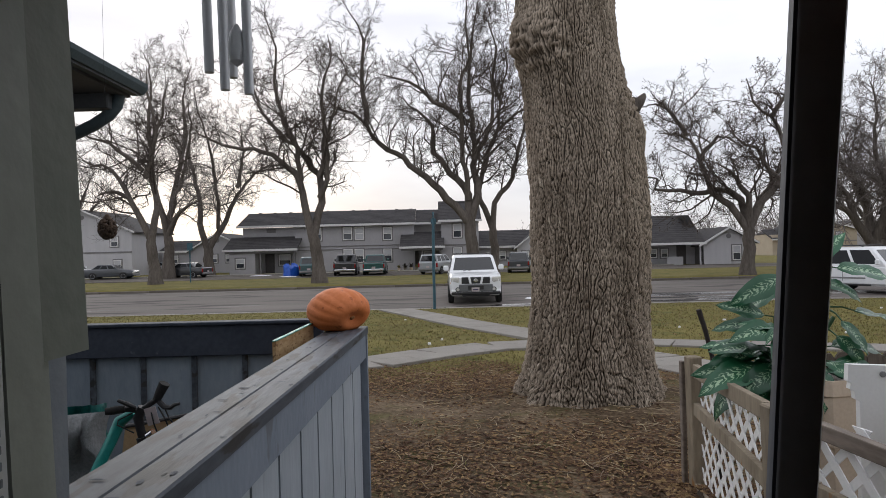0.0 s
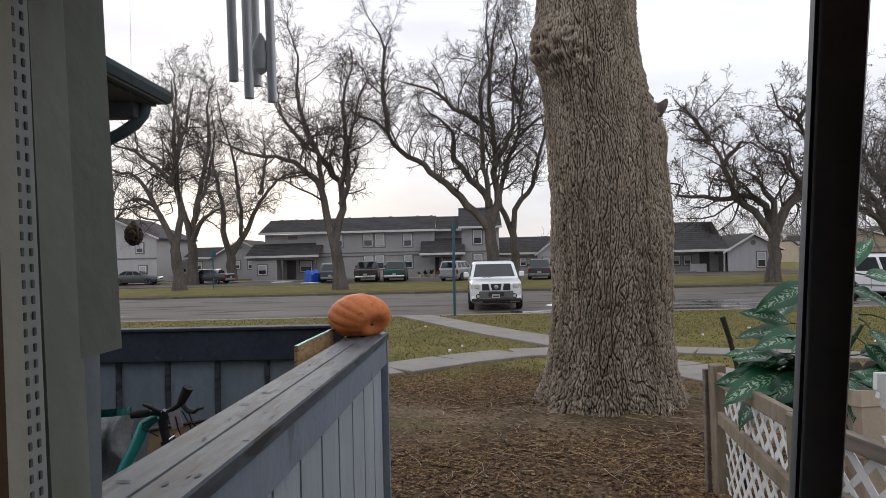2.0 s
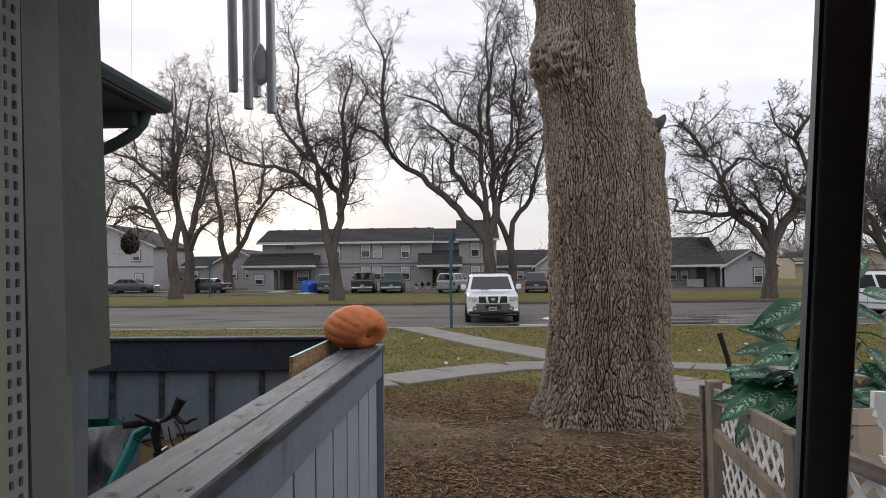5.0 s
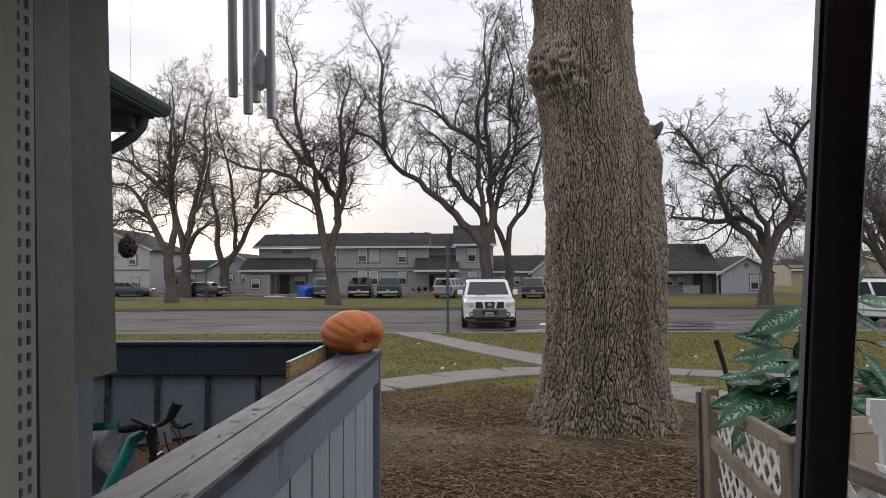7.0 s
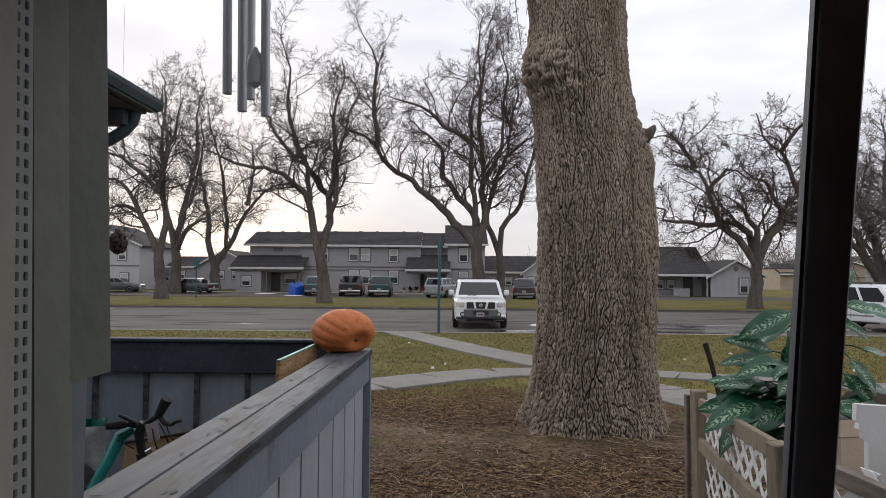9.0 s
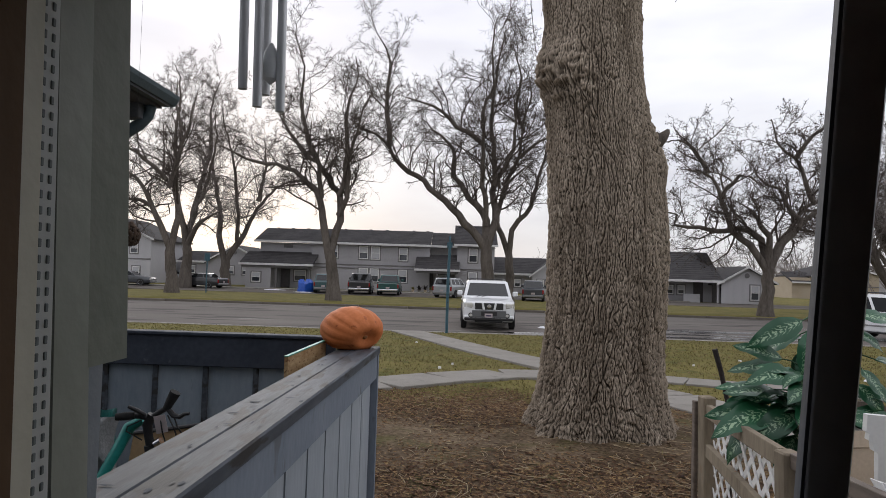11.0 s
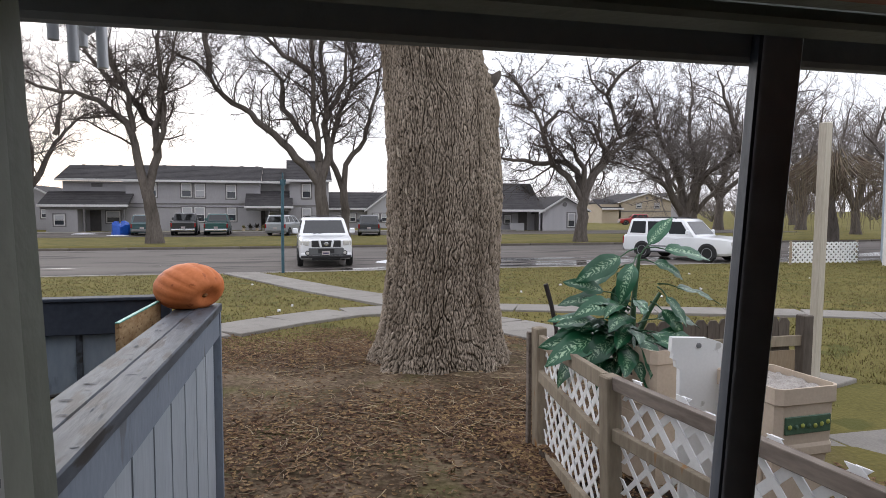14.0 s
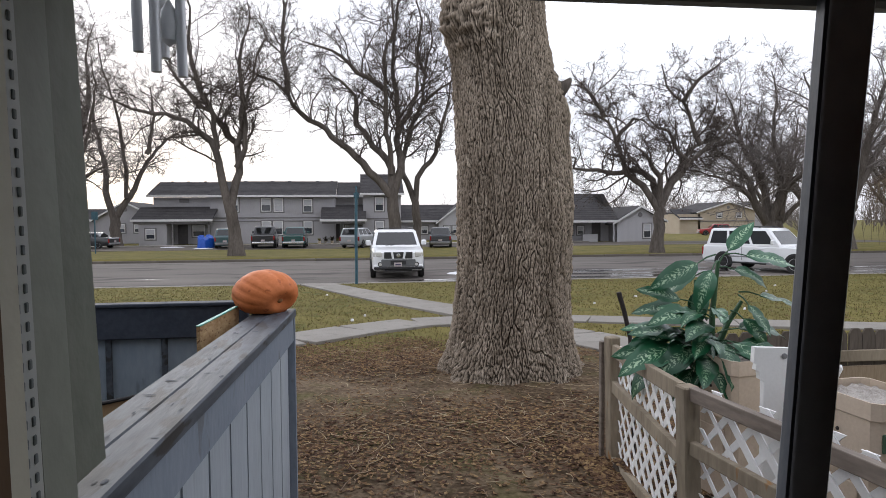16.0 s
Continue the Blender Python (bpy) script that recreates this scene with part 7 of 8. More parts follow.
part("hood_scoop", Shape().box((0, 1.9, 1.205), (0.9, 1.0, 0.03), pose(0, 0, 0, -4.5, 0, 0), bev=0.012), M["suv_white"], suv)

# long white wagon seen from the side
suv2, (w, f, b, zb, nose) = vehicle("suv", (17.9, 26.5, 0.0), 205, M["suv_white"], "long white sport utility wagon parked along the street", "car", L=5.6, W=2.0, H=1.90, hood=1.14, belt=1.13, nose=1.02,
                                    cab=(1.05, 0.35, -2.45, -2.62), wheel=0.39, base=1.65, detail=2, roof_rack=True)
part("grille", Shape().box((0, f - 0.03, 0.88), (1.15, 0.08, 0.22), bev=0.03), M["chrome"], suv2, "chrome grille")
part("bumper_insert", Shape().box((0, f + 0.02, 0.56), (1.1, 0.06, 0.10), bev=0.02), M["black_plastic"], suv2)
part("front_plate", Shape().box((0, f + 0.055, 0.60), (0.31, 0.012, 0.15), bev=0.003), M["plate"], suv2)

# cars by the far building
vehicle("pickup_truck", (-8.8, 58.3, 0.12), 4, M["car_black"], "black pickup truck parked by the building", "truck", L=5.4, W=2.0, H=1.86, hood=1.15, belt=1.2, nose=1.05, cab=(1.3, 0.7, -0.75, -0.85), bed=True, tail_h=1.16, wheel=0.39)
vehicle("pickup_truck", (-6.15, 58.0, 0.12), 2, M["car_green"], "dark green pickup truck with a white tailgate edge", "truck", L=5.3, W=1.95, H=1.80, hood=1.1, belt=1.15, nose=1.02, cab=(1.3, 0.7, -0.5, -0.6), bed=True, tail_h=1.10, wheel=0.38)
vehicle("van", (-12.1, 58.5, 0.12), 6, M["car_teal"], "small dark teal van behind a tree", "car", L=4.4, W=1.75, H=1.72, hood=1.05, belt=1.08, nose=0.92, cab=(1.2, 0.4, -2.0, -2.1), wheel=0.33, base=1.3)
vehicle("minivan", (-0.55, 56.2, 0.12), -20, M["car_silver"], "silver minivan parked by the building", "car", L=4.6, W=1.8, H=1.70, hood=1.05, belt=1.08, nose=0.92, cab=(1.3, 0.4, -2.0, -2.2), wheel=0.33, base=1.35)
vehicle("suv", (6.45, 54.6, 0.12), -8, M["car_grey"], "dark grey sport utility vehicle on the far side", "car", L=4.5, W=1.8, H=1.72, hood=1.05, belt=1.08, nose=0.95, cab=(1.1, 0.5, -1.95, -2.1), wheel=0.35, base=1.3)
for at, rz, pm, lab in (((-32.2, 62.0, 0.12), -82, M["car_grey"], "dark grey sedan parked side-on"), ((-24.6, 61.0, 0.12), 78, M["car_black"], "black sedan parked side-on"),
                        ((-38.0, 66.0, 0.12), -85, M["suv_white"], "white pickup half hidden behind a building"), ((-33.5, 76.0, 0.12), 80, M["car_silver"], "grey sedan far down the lane")):
    vehicle("sedan", at, rz, pm, lab, "car", L=4.7, W=1.8, H=1.42, hood=0.98, belt=0.98, nose=0.80, cab=(0.95, 0.25, -0.95, -1.6), wheel=0.32, base=1.38)
vehicle("sedan", (48.5, 84.0, 0.12), 70, M["red_paint"], "red car parked far across the green", "car", L=4.6, W=1.8, H=1.6, hood=0.98, belt=1.0, nose=0.85, cab=(0.95, 0.25, -1.6, -1.9), wheel=0.34, base=1.38)

tarp = thing("tarpaulin_heap", (-14.1, 58.9, 0.12), "heap covered with a bright blue tarpaulin", "tarpaulin")
sh = Shape()
rings = []
for k, (s, h) in enumerate(((1.0, 0.0), (0.96, 0.45), (0.85, 0.85), (0.55, 1.02), (0.15, 0.98))):
    rings.append([(0.72 * s * math.cos(a) * (1 + 0.16 * math.sin(3 * a + k)), 0.7 * s * math.sin(a) * (1 + 0.12 * math.cos(5 * a)), h + (0.12 * math.sin(2 * a + 1) + 0.07 * math.sin(7 * a)) * (k > 0)) for a in [2 * math.pi * j / 28 for j in range(28)]])
sh.loft(rings)
part("cover", sh, M["tarp"], tarp, smooth=True, sharp=25)


# ---- street sign and far sign ----
sign = thing("street_sign", (-0.39, 24.0 - 0.25, 0.0), "blue-green steel street sign post seen edge-on", "sign")
part("pole", Shape().tube([(0, 0, -0.1), (0.0, 0, 1.8), (0.03, 0, 3.4)], 0.055, 10), M["sign_post"], sign, smooth=True)
part("blade", Shape().box((0.03, 0.0, 3.50), (0.05, 0.75, 0.20), bev=0.006), M["sign_post"], sign, "street name blade seen edge-on")
part("blade", Shape().box((0.03, 0.0, 3.27), (0.20, 0.02, 0.20), bev=0.004), M["sign_post"], sign)
part("bracket", Shape().box((0.03, 0, 3.38), (0.07, 0.07, 0.08), bev=0.01), M["sign_post"], sign)
for i in range(9):
    part("punch_hole", Shape().lathe([(0.012, 0), (0.012, 0.006)], 8, pose(0.002, -0.053, 0.3 + i * 0.28, 90, 0, 0)), M["black_plastic"], sign)
sign2 = thing("street_sign", (-19.8, 50.0, 0.12), "green sign post beside the far parking strip", "sign")
part("pole", Shape().tube([(0, 0, -0.1), (0, 0, 2.9)], 0.05, 8), M["sign_post"], sign2, smooth=True)
part("blade", Shape().box((0, 0, 2.8), (0.45, 0.03, 0.6), bev=0.01), M["sign_post"], sign2)


# ---- houses ----
def window_unit(parent, x, y, z, w, h, blind=False, rz=0, sashes=True):
    """A framed window proud of the wall that looks towards -y."""
    e = new("window")
    e.parent = parent
    e.matrix_basis = pose(x, y, z, 0, 0, rz)
    t = 0.09
    for c, s in (((0, -0.03, h / 2 - t / 2), (w, 0.08, t)), ((0, -0.03, -h / 2 + t / 2), (w, 0.08, t)), ((-w / 2 + t / 2, -0.03, 0), (t, 0.08, h - 2 * t)), ((w / 2 - t / 2, -0.03, 0), (t, 0.08, h - 2 * t))):
        part("frame", Shape().box(c, s, bev=0.012), M["white_trim"], e)
    part("casing", Shape().box((0, -0.008, 0), (w + 0.22, 0.03, h + 0.22), bev=0.01), M["house_trim"], e, "dark casing")
    part("pane", Shape().box((0, -0.028, 0), (w - 2 * t, 0.02, h - 2 * t)), M["pane"], e)
    if blind:
        part("blind", Shape().box((0, -0.042, h * 0.02), (w - 2 * t, 0.008, h - 2 * t)), M["pane_blind"], e, "pale blind behind the glass")
    else:
        part("blind", Shape().box((0, -0.042, h * 0.25), (w - 2 * t, 0.008, h * 0.5 - t)), M["pane_blind"], e, "pale blind behind the glass")
    if sashes:
        part("sash_bar", Shape().box((0, -0.05, 0), (w - 2 * t, 0.05, 0.06), bev=0.01), M["white_trim"], e)
    return e


def slope(parent, x0, x1, ya, za, yb, zb_, t=0.16, name="roof", over=0.0):
    """A roof sheet from the eave line (ya, za) to the ridge line (yb, zb_)."""
    sh = Shape()
    sh.loft([[(x0 - over, ya, za), (x1 + over, ya, za), (x1 + over, yb, zb_), (x0 - over, yb, zb_)], [(x0 - over, ya, za + t), (x1 + over, ya, za + t), (x1 + over, yb, zb_ + t), (x0 - over, yb, zb_ + t)]])
    rf = part(name, sh, M["shingle"], parent, "charcoal shingle roof")
    n = max(2, int(math.hypot(yb - ya, zb_ - za) / 0.42))
    for i in range(1, n):
        k = i / n
        yy, zz = ya + (yb - ya) * k, za + (zb_ - za) * k + t
        part("shingle_course", Shape().box(((x0 + x1) / 2, yy, zz + 0.004), (x1 - x0 + 2 * over, 0.10, 0.03), Matrix.Rotation(math.atan2(zb_ - za, yb - ya), 4, "X"), bev=0.005), M["shingle"], rf)
    part("fascia", Shape().box(((x0 + x1) / 2, ya - 0.02, za + t / 2 - 0.02), (x1 - x0 + 2 * over + 0.1, 0.05, 0.22), bev=0.01), M["white_trim"], parent, "white fascia")
    return rf


def gable_end(parent, pts, y0, y1, material, peak_over=0.35):
    """A gable-fronted block; pts: left eave, peak, right eave as (x, z)."""
    (xl, zl), (xp, zp), (xr, zr) = pts
    part("wall", Shape().prism([(xl, 0.05), (xr, 0.05), (xr, zr), (xp, zp), (xl, zl)], y1 - y0, pose(0, y0, 0)), material, parent)
    for (xa, za) in ((xl, zl), (xr, zr)):
        d = Vector((xa - xp, 0, za - zp)).normalized()
        a, b = Vector((xp, 0, zp)), Vector((xa, 0, za)) + d * 0.5
        up = Vector((0, 0, 0.16))
        sh = Shape()
        sh.loft([[p + Vector((0, y0 - peak_over, 0)) for p in (a, b, b + up, a + up)], [p + Vector((0, y1, 0)) for p in (a, b, b + up, a + up)]])
        part("roof", sh, M["shingle"], parent, "charcoal shingle roof")
        sh = Shape()
        o = Vector((0, y0 - peak_over - 0.05, -0.02))
        sh.loft([[p + o for p in (a, b, b + up * 1.2, a + up * 1.2)], [p + o + Vector((0, 0.05, 0)) for p in (a, b, b + up * 1.2, a + up * 1.2)]])
        part("rake_board", sh, M["white_trim"], parent, "white rake board")
    part("gable_vent", Shape().lathe([(0.24, 0), (0.24, 0.05), (0.15, 0.06)], 16, pose(xp, y0 - 0.005, zp - 0.75, 90, 0, 0)), M["house_trim"], parent, "round gable vent")


YB = 69.4
main = thing("apartment_building", (0, 0, 0), "two-storey grey apartment building with charcoal roofs", "building")
part("wall", Shape().box((-18.9, YB + 4.6, 2.55), (5.8, 8.2, 5.0)), M["house_wall"], main)
part("wall", Shape().box((-9.55, YB + 4.4, 2.55), (12.9, 8.8, 5.02)), M["house_wall"], main)
part("wall", Shape().box((-1.6, YB + 5.0, 2.55), (3.0, 7.6, 5.0)), M["house_wall"], main)
part("wall", Shape().box((1.85, YB + 3.9, 2.65), (4.0, 9.4, 5.2)), M["house_wall"], main)
slope(main, -22.0, -16.0, YB - 0.1, 5.10, YB + 4.5, 6.72, over=0.3)
slope(main, -16.0, -3.1, YB - 0.5, 5.05, YB + 4.4, 6.80, over=0.1)
slope(main, -3.0, -0.2, YB + 0.3, 5.05, YB + 4.6, 6.70, over=0.0)
slope(main, -0.2, 3.9, YB - 1.4, 5.20, YB + 3.6, 7.55, over=0.25)
part("roof", Shape().prism([(-0.45, 5.2), (4.15, 5.2), (2.7, 7.5), (-0.1, 7.5)], 3.0, pose(0, YB + 3.0, 0)), M["shingle"], main)
for x in (-20.9, -19.2, -17.4, -13.1, -10.2, -8.3, -5.2, -3.6):
    part("roof_vent", Shape().box((x, YB + 4.3, 6.93 if x > -16 else 6.85), (0.35, 0.3, 0.16), bev=0.03), M["house_trim"], main)
for z, h in ((2.86, 0.10), (2.50, 0.10)):
    part("belt_course", Shape().box((-9.55, YB - 0.03, z), (12.9, 0.08, h), bev=0.01), M["house_trim"], main, "dark belt course")
part("belt_course", Shape().box((1.85, YB - 0.83, 2.7), (4.0, 0.08, 0.12), bev=0.01), M["house_trim"], main, "dark belt course")
for x, z, w, h, bl in ((-10.33, 4.21, 1.0, 1.43, False), (-9.04, 4.18, 1.0, 1.43, True), (-6.0, 4.1, 0.95, 1.43, False), (-10.3, 1.75, 1.0, 1.5, False), (-9.1, 1.75, 1.0, 1.5, False), (-13.6, 4.2, 0.95, 1.4, False), (-6.0, 1.75, 0.95, 1.4, False)):
    window_unit(main, x, YB - 0.01, z, w, h, bl)
window_unit(main, 1.56, YB - 0.81, 4.2, 0.95, 1.5)
window_unit(main, 1.56, YB - 0.81, 1.7, 0.95, 1.4)
part("wall_vent", Shape().box((-18.7, YB + 0.46, 4.68), (1.0, 0.08, 0.36), bev=0.02), M["house_trim"], main, "louvred wall vent")
# porches
for nm, x0, x1, ze, zt, dp in (("a", -22.9, -15.4, 2.55, 3.9, 2.6), ("b", -4.4, 0.0, 2.45, 4.05, 2.4)):
    slope(main, x0, x1, YB - dp, ze, YB + 0.5, zt, over=0.15)
    part("porch_beam", Shape().box(((x0 + x1) / 2, YB - dp + 0.3, ze - 0.16), (x1 - x0, 0.14, 0.26), bev=0.02), M["house_trim"], main)
    for x in (x1 - 0.25, x0 + (x1 - x0) * 0.5):
        part("porch_post", Shape().box((x, YB - dp + 0.3, ze / 2), (0.14, 0.14, ze - 0.1), bev=0.02), M["house_trim"], main)
part("wall", Shape().box((-21.1, YB - 1.1, 1.3), (2.7, 2.3, 2.5)), M["house_wall"], main)
window_unit(main, -21.3, YB - 2.26, 1.25, 0.95, 1.05)
part("door", Shape().box((-18.9, YB + 0.44, 1.15), (1.0, 0.08, 2.05), bev=0.02), M["door_dark"], main, "shaded entrance door")
part("door", Shape().box((-3.2, YB + 1.15, 1.15), (1.0, 0.08, 2.05), bev=0.02), M["door_dark"], main, "shaded entrance door")
window_unit(main, -17.3, YB + 0.48, 1.5, 1.3, 1.2)
window_unit(main, -1.6, YB + 1.17, 1.4, 1.1, 1.3)

# low wing joining on the right, and its gable
wing = thing("house", (0, 0, 0), "single-storey grey house with a pale gable end", "house")
part("wall", Shape().box((8.0, 79.0, 1.2), (9.0, 7.0, 2.4)), M["house_wall"], wing)
slope(wing, 3.5, 12.4, 74.9, 2.30, 79, 4.25, over=0.2)
gable_end(wing, ((8.6, 2.3), (11.5, 4.5), (14.5, 2.3)), 74.6, 80.0, M["house_light"])
for x in (6.1, 7.0, 9.6, 10.6):
    window_unit(wing, x, 75.45 if x < 8.6 else 74.58, 1.35, 0.75, 0.95)

right = thing("house", (0, 0, 0), "single-storey grey house with a covered porch and pale gable", "house")
part("wall", Shape().box((20.4, 68.3, 1.15), (12.0, 8.0, 2.3)), M["house_wall"], right)
slope(right, 14.3, 25.6, 62.2, 2.15, 67.5, 5.05, over=0.0)
part("roof", Shape().prism([(25.6, 2.2), (26.6, 2.2), (25.0, 5.1), (24.6, 5.1)], 5.0, pose(0, 65.0, 0)), M["shingle"], right)
gable_end(right, ((25.3, 2.10), (27.9, 3.62), (30.3, 2.30)), 62.5, 70.0, M["house_light"])
part("wall_return", Shape().box((25.35, 65.0, 1.1), (0.16, 5.0, 2.2)), M["house_trim"], right)
window_unit(right, 28.65, 62.48, 1.22, 0.85, 1.45)
for x in (21.1, 22.2):
    window_unit(right, x, 64.28, 1.3, 0.7, 0.9)
part("porch_post", Shape().box((25.15, 62.6, 1.1), (0.15, 0.15, 2.1), bev=0.02), M["house_light"], right)
part("low_wall", Shape().box((22.9, 63.3, 0.5), (1.6, 0.15, 0.85), bev=0.02), M["house_light"], right)
part("door", Shape().box((23.9, 64.27, 1.1), (0.95, 0.08, 2.0), bev=0.02), M["door_dark"], right, "shaded entrance door")

left = thing("house", (0, 0, 0), "grey house with two front gables behind trees", "house")
gable_end(left, ((-29.6, 2.8), (-26.4, 4.65), (-23.0, 2.9)), 75.0, 84.0, M["house_wall"])
part("wall", Shape().box((-31.3, 79.0, 1.4), (3.6, 7.0, 2.6)), M["house_wall"], left)
slope(left, -33.2, -29.0, 75.2, 2.65, 79.0, 3.9, over=0.2)
for x in (-26.8, -25.1, -31.6):
    window_unit(left, x, 74.98 if x > -29 else 75.48, 1.8, 0.75, 0.95)

tall = thing("house", (0, 0, 0), "two-storey grey house with a plain gable end", "house")
gable_end(tall, ((-45.0, 5.0), (-39.4, 7.4), (-34.0, 5.05)), 70.0, 80.0, M["house_light"])
part("belt_course", Shape().box((-39.5, 69.97, 2.8), (11.0, 0.08, 0.14), bev=0.01), M["house_trim"], tall)
window_unit(tall, -35.9, 69.98, 3.95, 0.85, 1.1)
window_unit(tall, -35.6, 69.98, 1.4, 0.85, 1.1)

tan = thing("house", (0, 0, 0), "two-storey tan house across the green", "house")
gable_end(tan, ((52.0, 3.5), (57.0, 5.0), (61.5, 3.7)), 95.0, 105.0, M["tan_house"])
part("wall", Shape().box((50.6, 98, 1.6), (3.4, 6, 3.2)), M["tan_house"], tan)
slope(tan, 48.8, 52.4, 94.5, 2.4, 98, 3.9, over=0.1)
window_unit(tan, 55.5, 94.97, 3.0, 0.9, 0.8)
window_unit(tan, 58.8, 94.97, 3.0, 0.9, 0.8)
part("belt_course", Shape().box((56.7, 94.95, 2.1), (9.4, 0.08, 0.14), bev=0.01), M["house_trim"], tan)

blue = thing("house", (23.25, 21.0, 0), "blue-grey two-storey house corner with a white corner board", "house", rz=-47)
part("wall", Shape().box((4.0, 3.5, 3.0), (8.0, 7.0, 6.0)), M["blue_house"], blue)
slope(blue, 0.0, 8.4, -0.35, 5.95, 3.5, 7.6, over=0.05)
part("corner_board", Shape().box((0.06, -0.03, 3.0), (0.16, 0.10, 6.0), bev=0.02), M["white_trim"], blue)
part("belt_course", Shape().box((4.0, -0.04, 2.9), (8.0, 0.08, 0.18), bev=0.01), M["house_trim"], blue)
window_unit(blue, 2.4, -0.02, 4.4, 1.0, 1.2)

far = thing("house", (0, 0, 0), "low house far behind the trees", "house")
gable_end(far, ((70, 3.0), (76, 5.6), (82, 3.0)), 118.0, 130.0, M["house_wall"])
window_unit(far, 74, 117.98, 1.6, 1.0, 1.2)

# low lattice screen by the blue house
screen = thing("lattice_screen", (0, 0, 0), "low white lattice screen across the lawn", "fence")
lattice(screen, (20.15, 22.6, 0), (23.4, 22.3, 0), 0.10, 0.98, 0.22, 0.075, M["lattice"], thick=0.02)
for x in (20.12, 21.8, 23.45):
    part("post", Shape().box((x, 22.45, 0.52), (0.08, 0.08, 1.04), bev=0.01), M["fence_wood"], screen)

# clutter by the far porch
r = random.Random(31)
for i in range(9):
    x = -4.6 + i * 0.62
    pt = thing("potted_plant", (x, YB - 3.0 + r.uniform(-0.4, 0.4), 0.12), "small potted plant by the far porch", "plant", "pots by the porch")
    h = r.uniform(0.3, 0.6)
    part("pot", Shape().lathe([(0.12, 0), (0.17, 0.3), (0.18, 0.32), (0.15, 0.32)], 12), M["kerb"] if i % 2 else M["plastic"], pt)
    sh = Shape()
    for k in range(40):
        a, e = r.uniform(0, 6.283), r.uniform(0.1, 1.4)
        d = Vector((math.cos(a) * math.cos(e), math.sin(a) * math.cos(e), math.sin(e))) * h * r.uniform(0.6, 1.2)
        s = Vector((-d.y, d.x, 0)).normalized() * 0.03
        o = Vector((0, 0, 0.3))
        sh.add([o - s, o + s, o + d * 0.7 + s * 1.4, o + d, o + d * 0.7 - s * 1.4], [(0, 1, 2, 3, 4)])
    part("foliage", sh, M["stick"] if i % 3 else M["blade"], pt)

# distant tree belt
sh_far = Paths()
rr = np.random.default_rng(77)
for i in range(170):
    x = rr.uniform(-190, 190) if i < 90 else rr.uniform(45, 230)
    yv = rr.uniform(125, 210) if i < 90 else rr.uniform(100, 160)
    hgt = rr.uniform(4, 9) * (1.25 if x > 30 else 0.8)
    for k in range(16):
        d = unit(np.array([rr.normal(0, 0.55), rr.normal(0, 0.55), 1.0]))
        p = np.array([x, yv, rr.uniform(0, hgt * 0.35)])
        ln = hgt * rr.uniform(0.4, 0.9)
        pts = [p, p + d * ln * 0.33, p + (d + rr.normal(0, 0.15, 3)) * ln * 0.66, p + (d + rr.normal(0, 0.25, 3)) * ln]
        sh_far.add(pts, [0.12, 0.08, 0.05, 0.02], 3)
        for q in range(7):
            b0 = pts[rr.integers(1, 4)]
            e = unit(rr.normal(0, 1, 3) + np.array([0, 0, 0.5]))
            sh_far.add([b0, b0 + e * ln * 0.12, b0 + e * ln * 0.25 + rr.normal(0, 0.1, 3)], [0.04, 0.03, 0.015], 3)
tagged(link("distant_trees", sh_far.shape(), M["twig_haze"]), "belt of bare trees on the horizon", "trees", kind="stuff")

# weeping willow
will = thing("willow_tree", (29.6, 30.0, 0.0), "weeping willow with bare tan hanging strands", "tree")
part("trunk", Shape().tube([(0, 0, -0.2), (0.05, 0, 1.2), (-0.1, 0.1, 2.4), (-0.3, 0.1, 3.6)], [0.42, 0.33, 0.30, 0.2], 10), M["trunk"], will, smooth=True)
pw = Paths()
for i in range(420):
    a, e = rr.uniform(0, 6.283), rr.uniform(0.2, 1.0)
    R = 3.3 * math.sqrt(rr.uniform(0, 1))
    tz = 5.2 - 0.10 * R * R + rr.normal(0, 0.3)
    p0 = np.array([0, 0, 2.6 + rr.uniform(0, 1)])
    p1 = np.array([R * 0.6 * math.cos(a), R * 0.6 * math.sin(a), tz + 0.3])
    p2 = np.array([R * math.cos(a), R * math.sin(a), tz - 0.3])
    drop = rr.uniform(0.8, 3.0)
    if i % 6 == 0:
        pw.add([p0, (p0 + p1) / 2 + np.array([0, 0, 0.4]), p1, p2], [0.03, 0.025, 0.02, 0.012], 3)
    pw.add([p1, p2, p2 + np.array([rr.normal(0, 0.12), rr.normal(0, 0.12), -drop * 0.5]), p2 + np.array([rr.normal(0, 0.2), rr.normal(0, 0.2), -drop])], [0.016, 0.014, 0.012, 0.008], 3)
part("crown", pw.shape(), M["willow"], will, "hanging tan strands")


# ---- loose cover on the ground ----
r = np.random.default_rng(9)


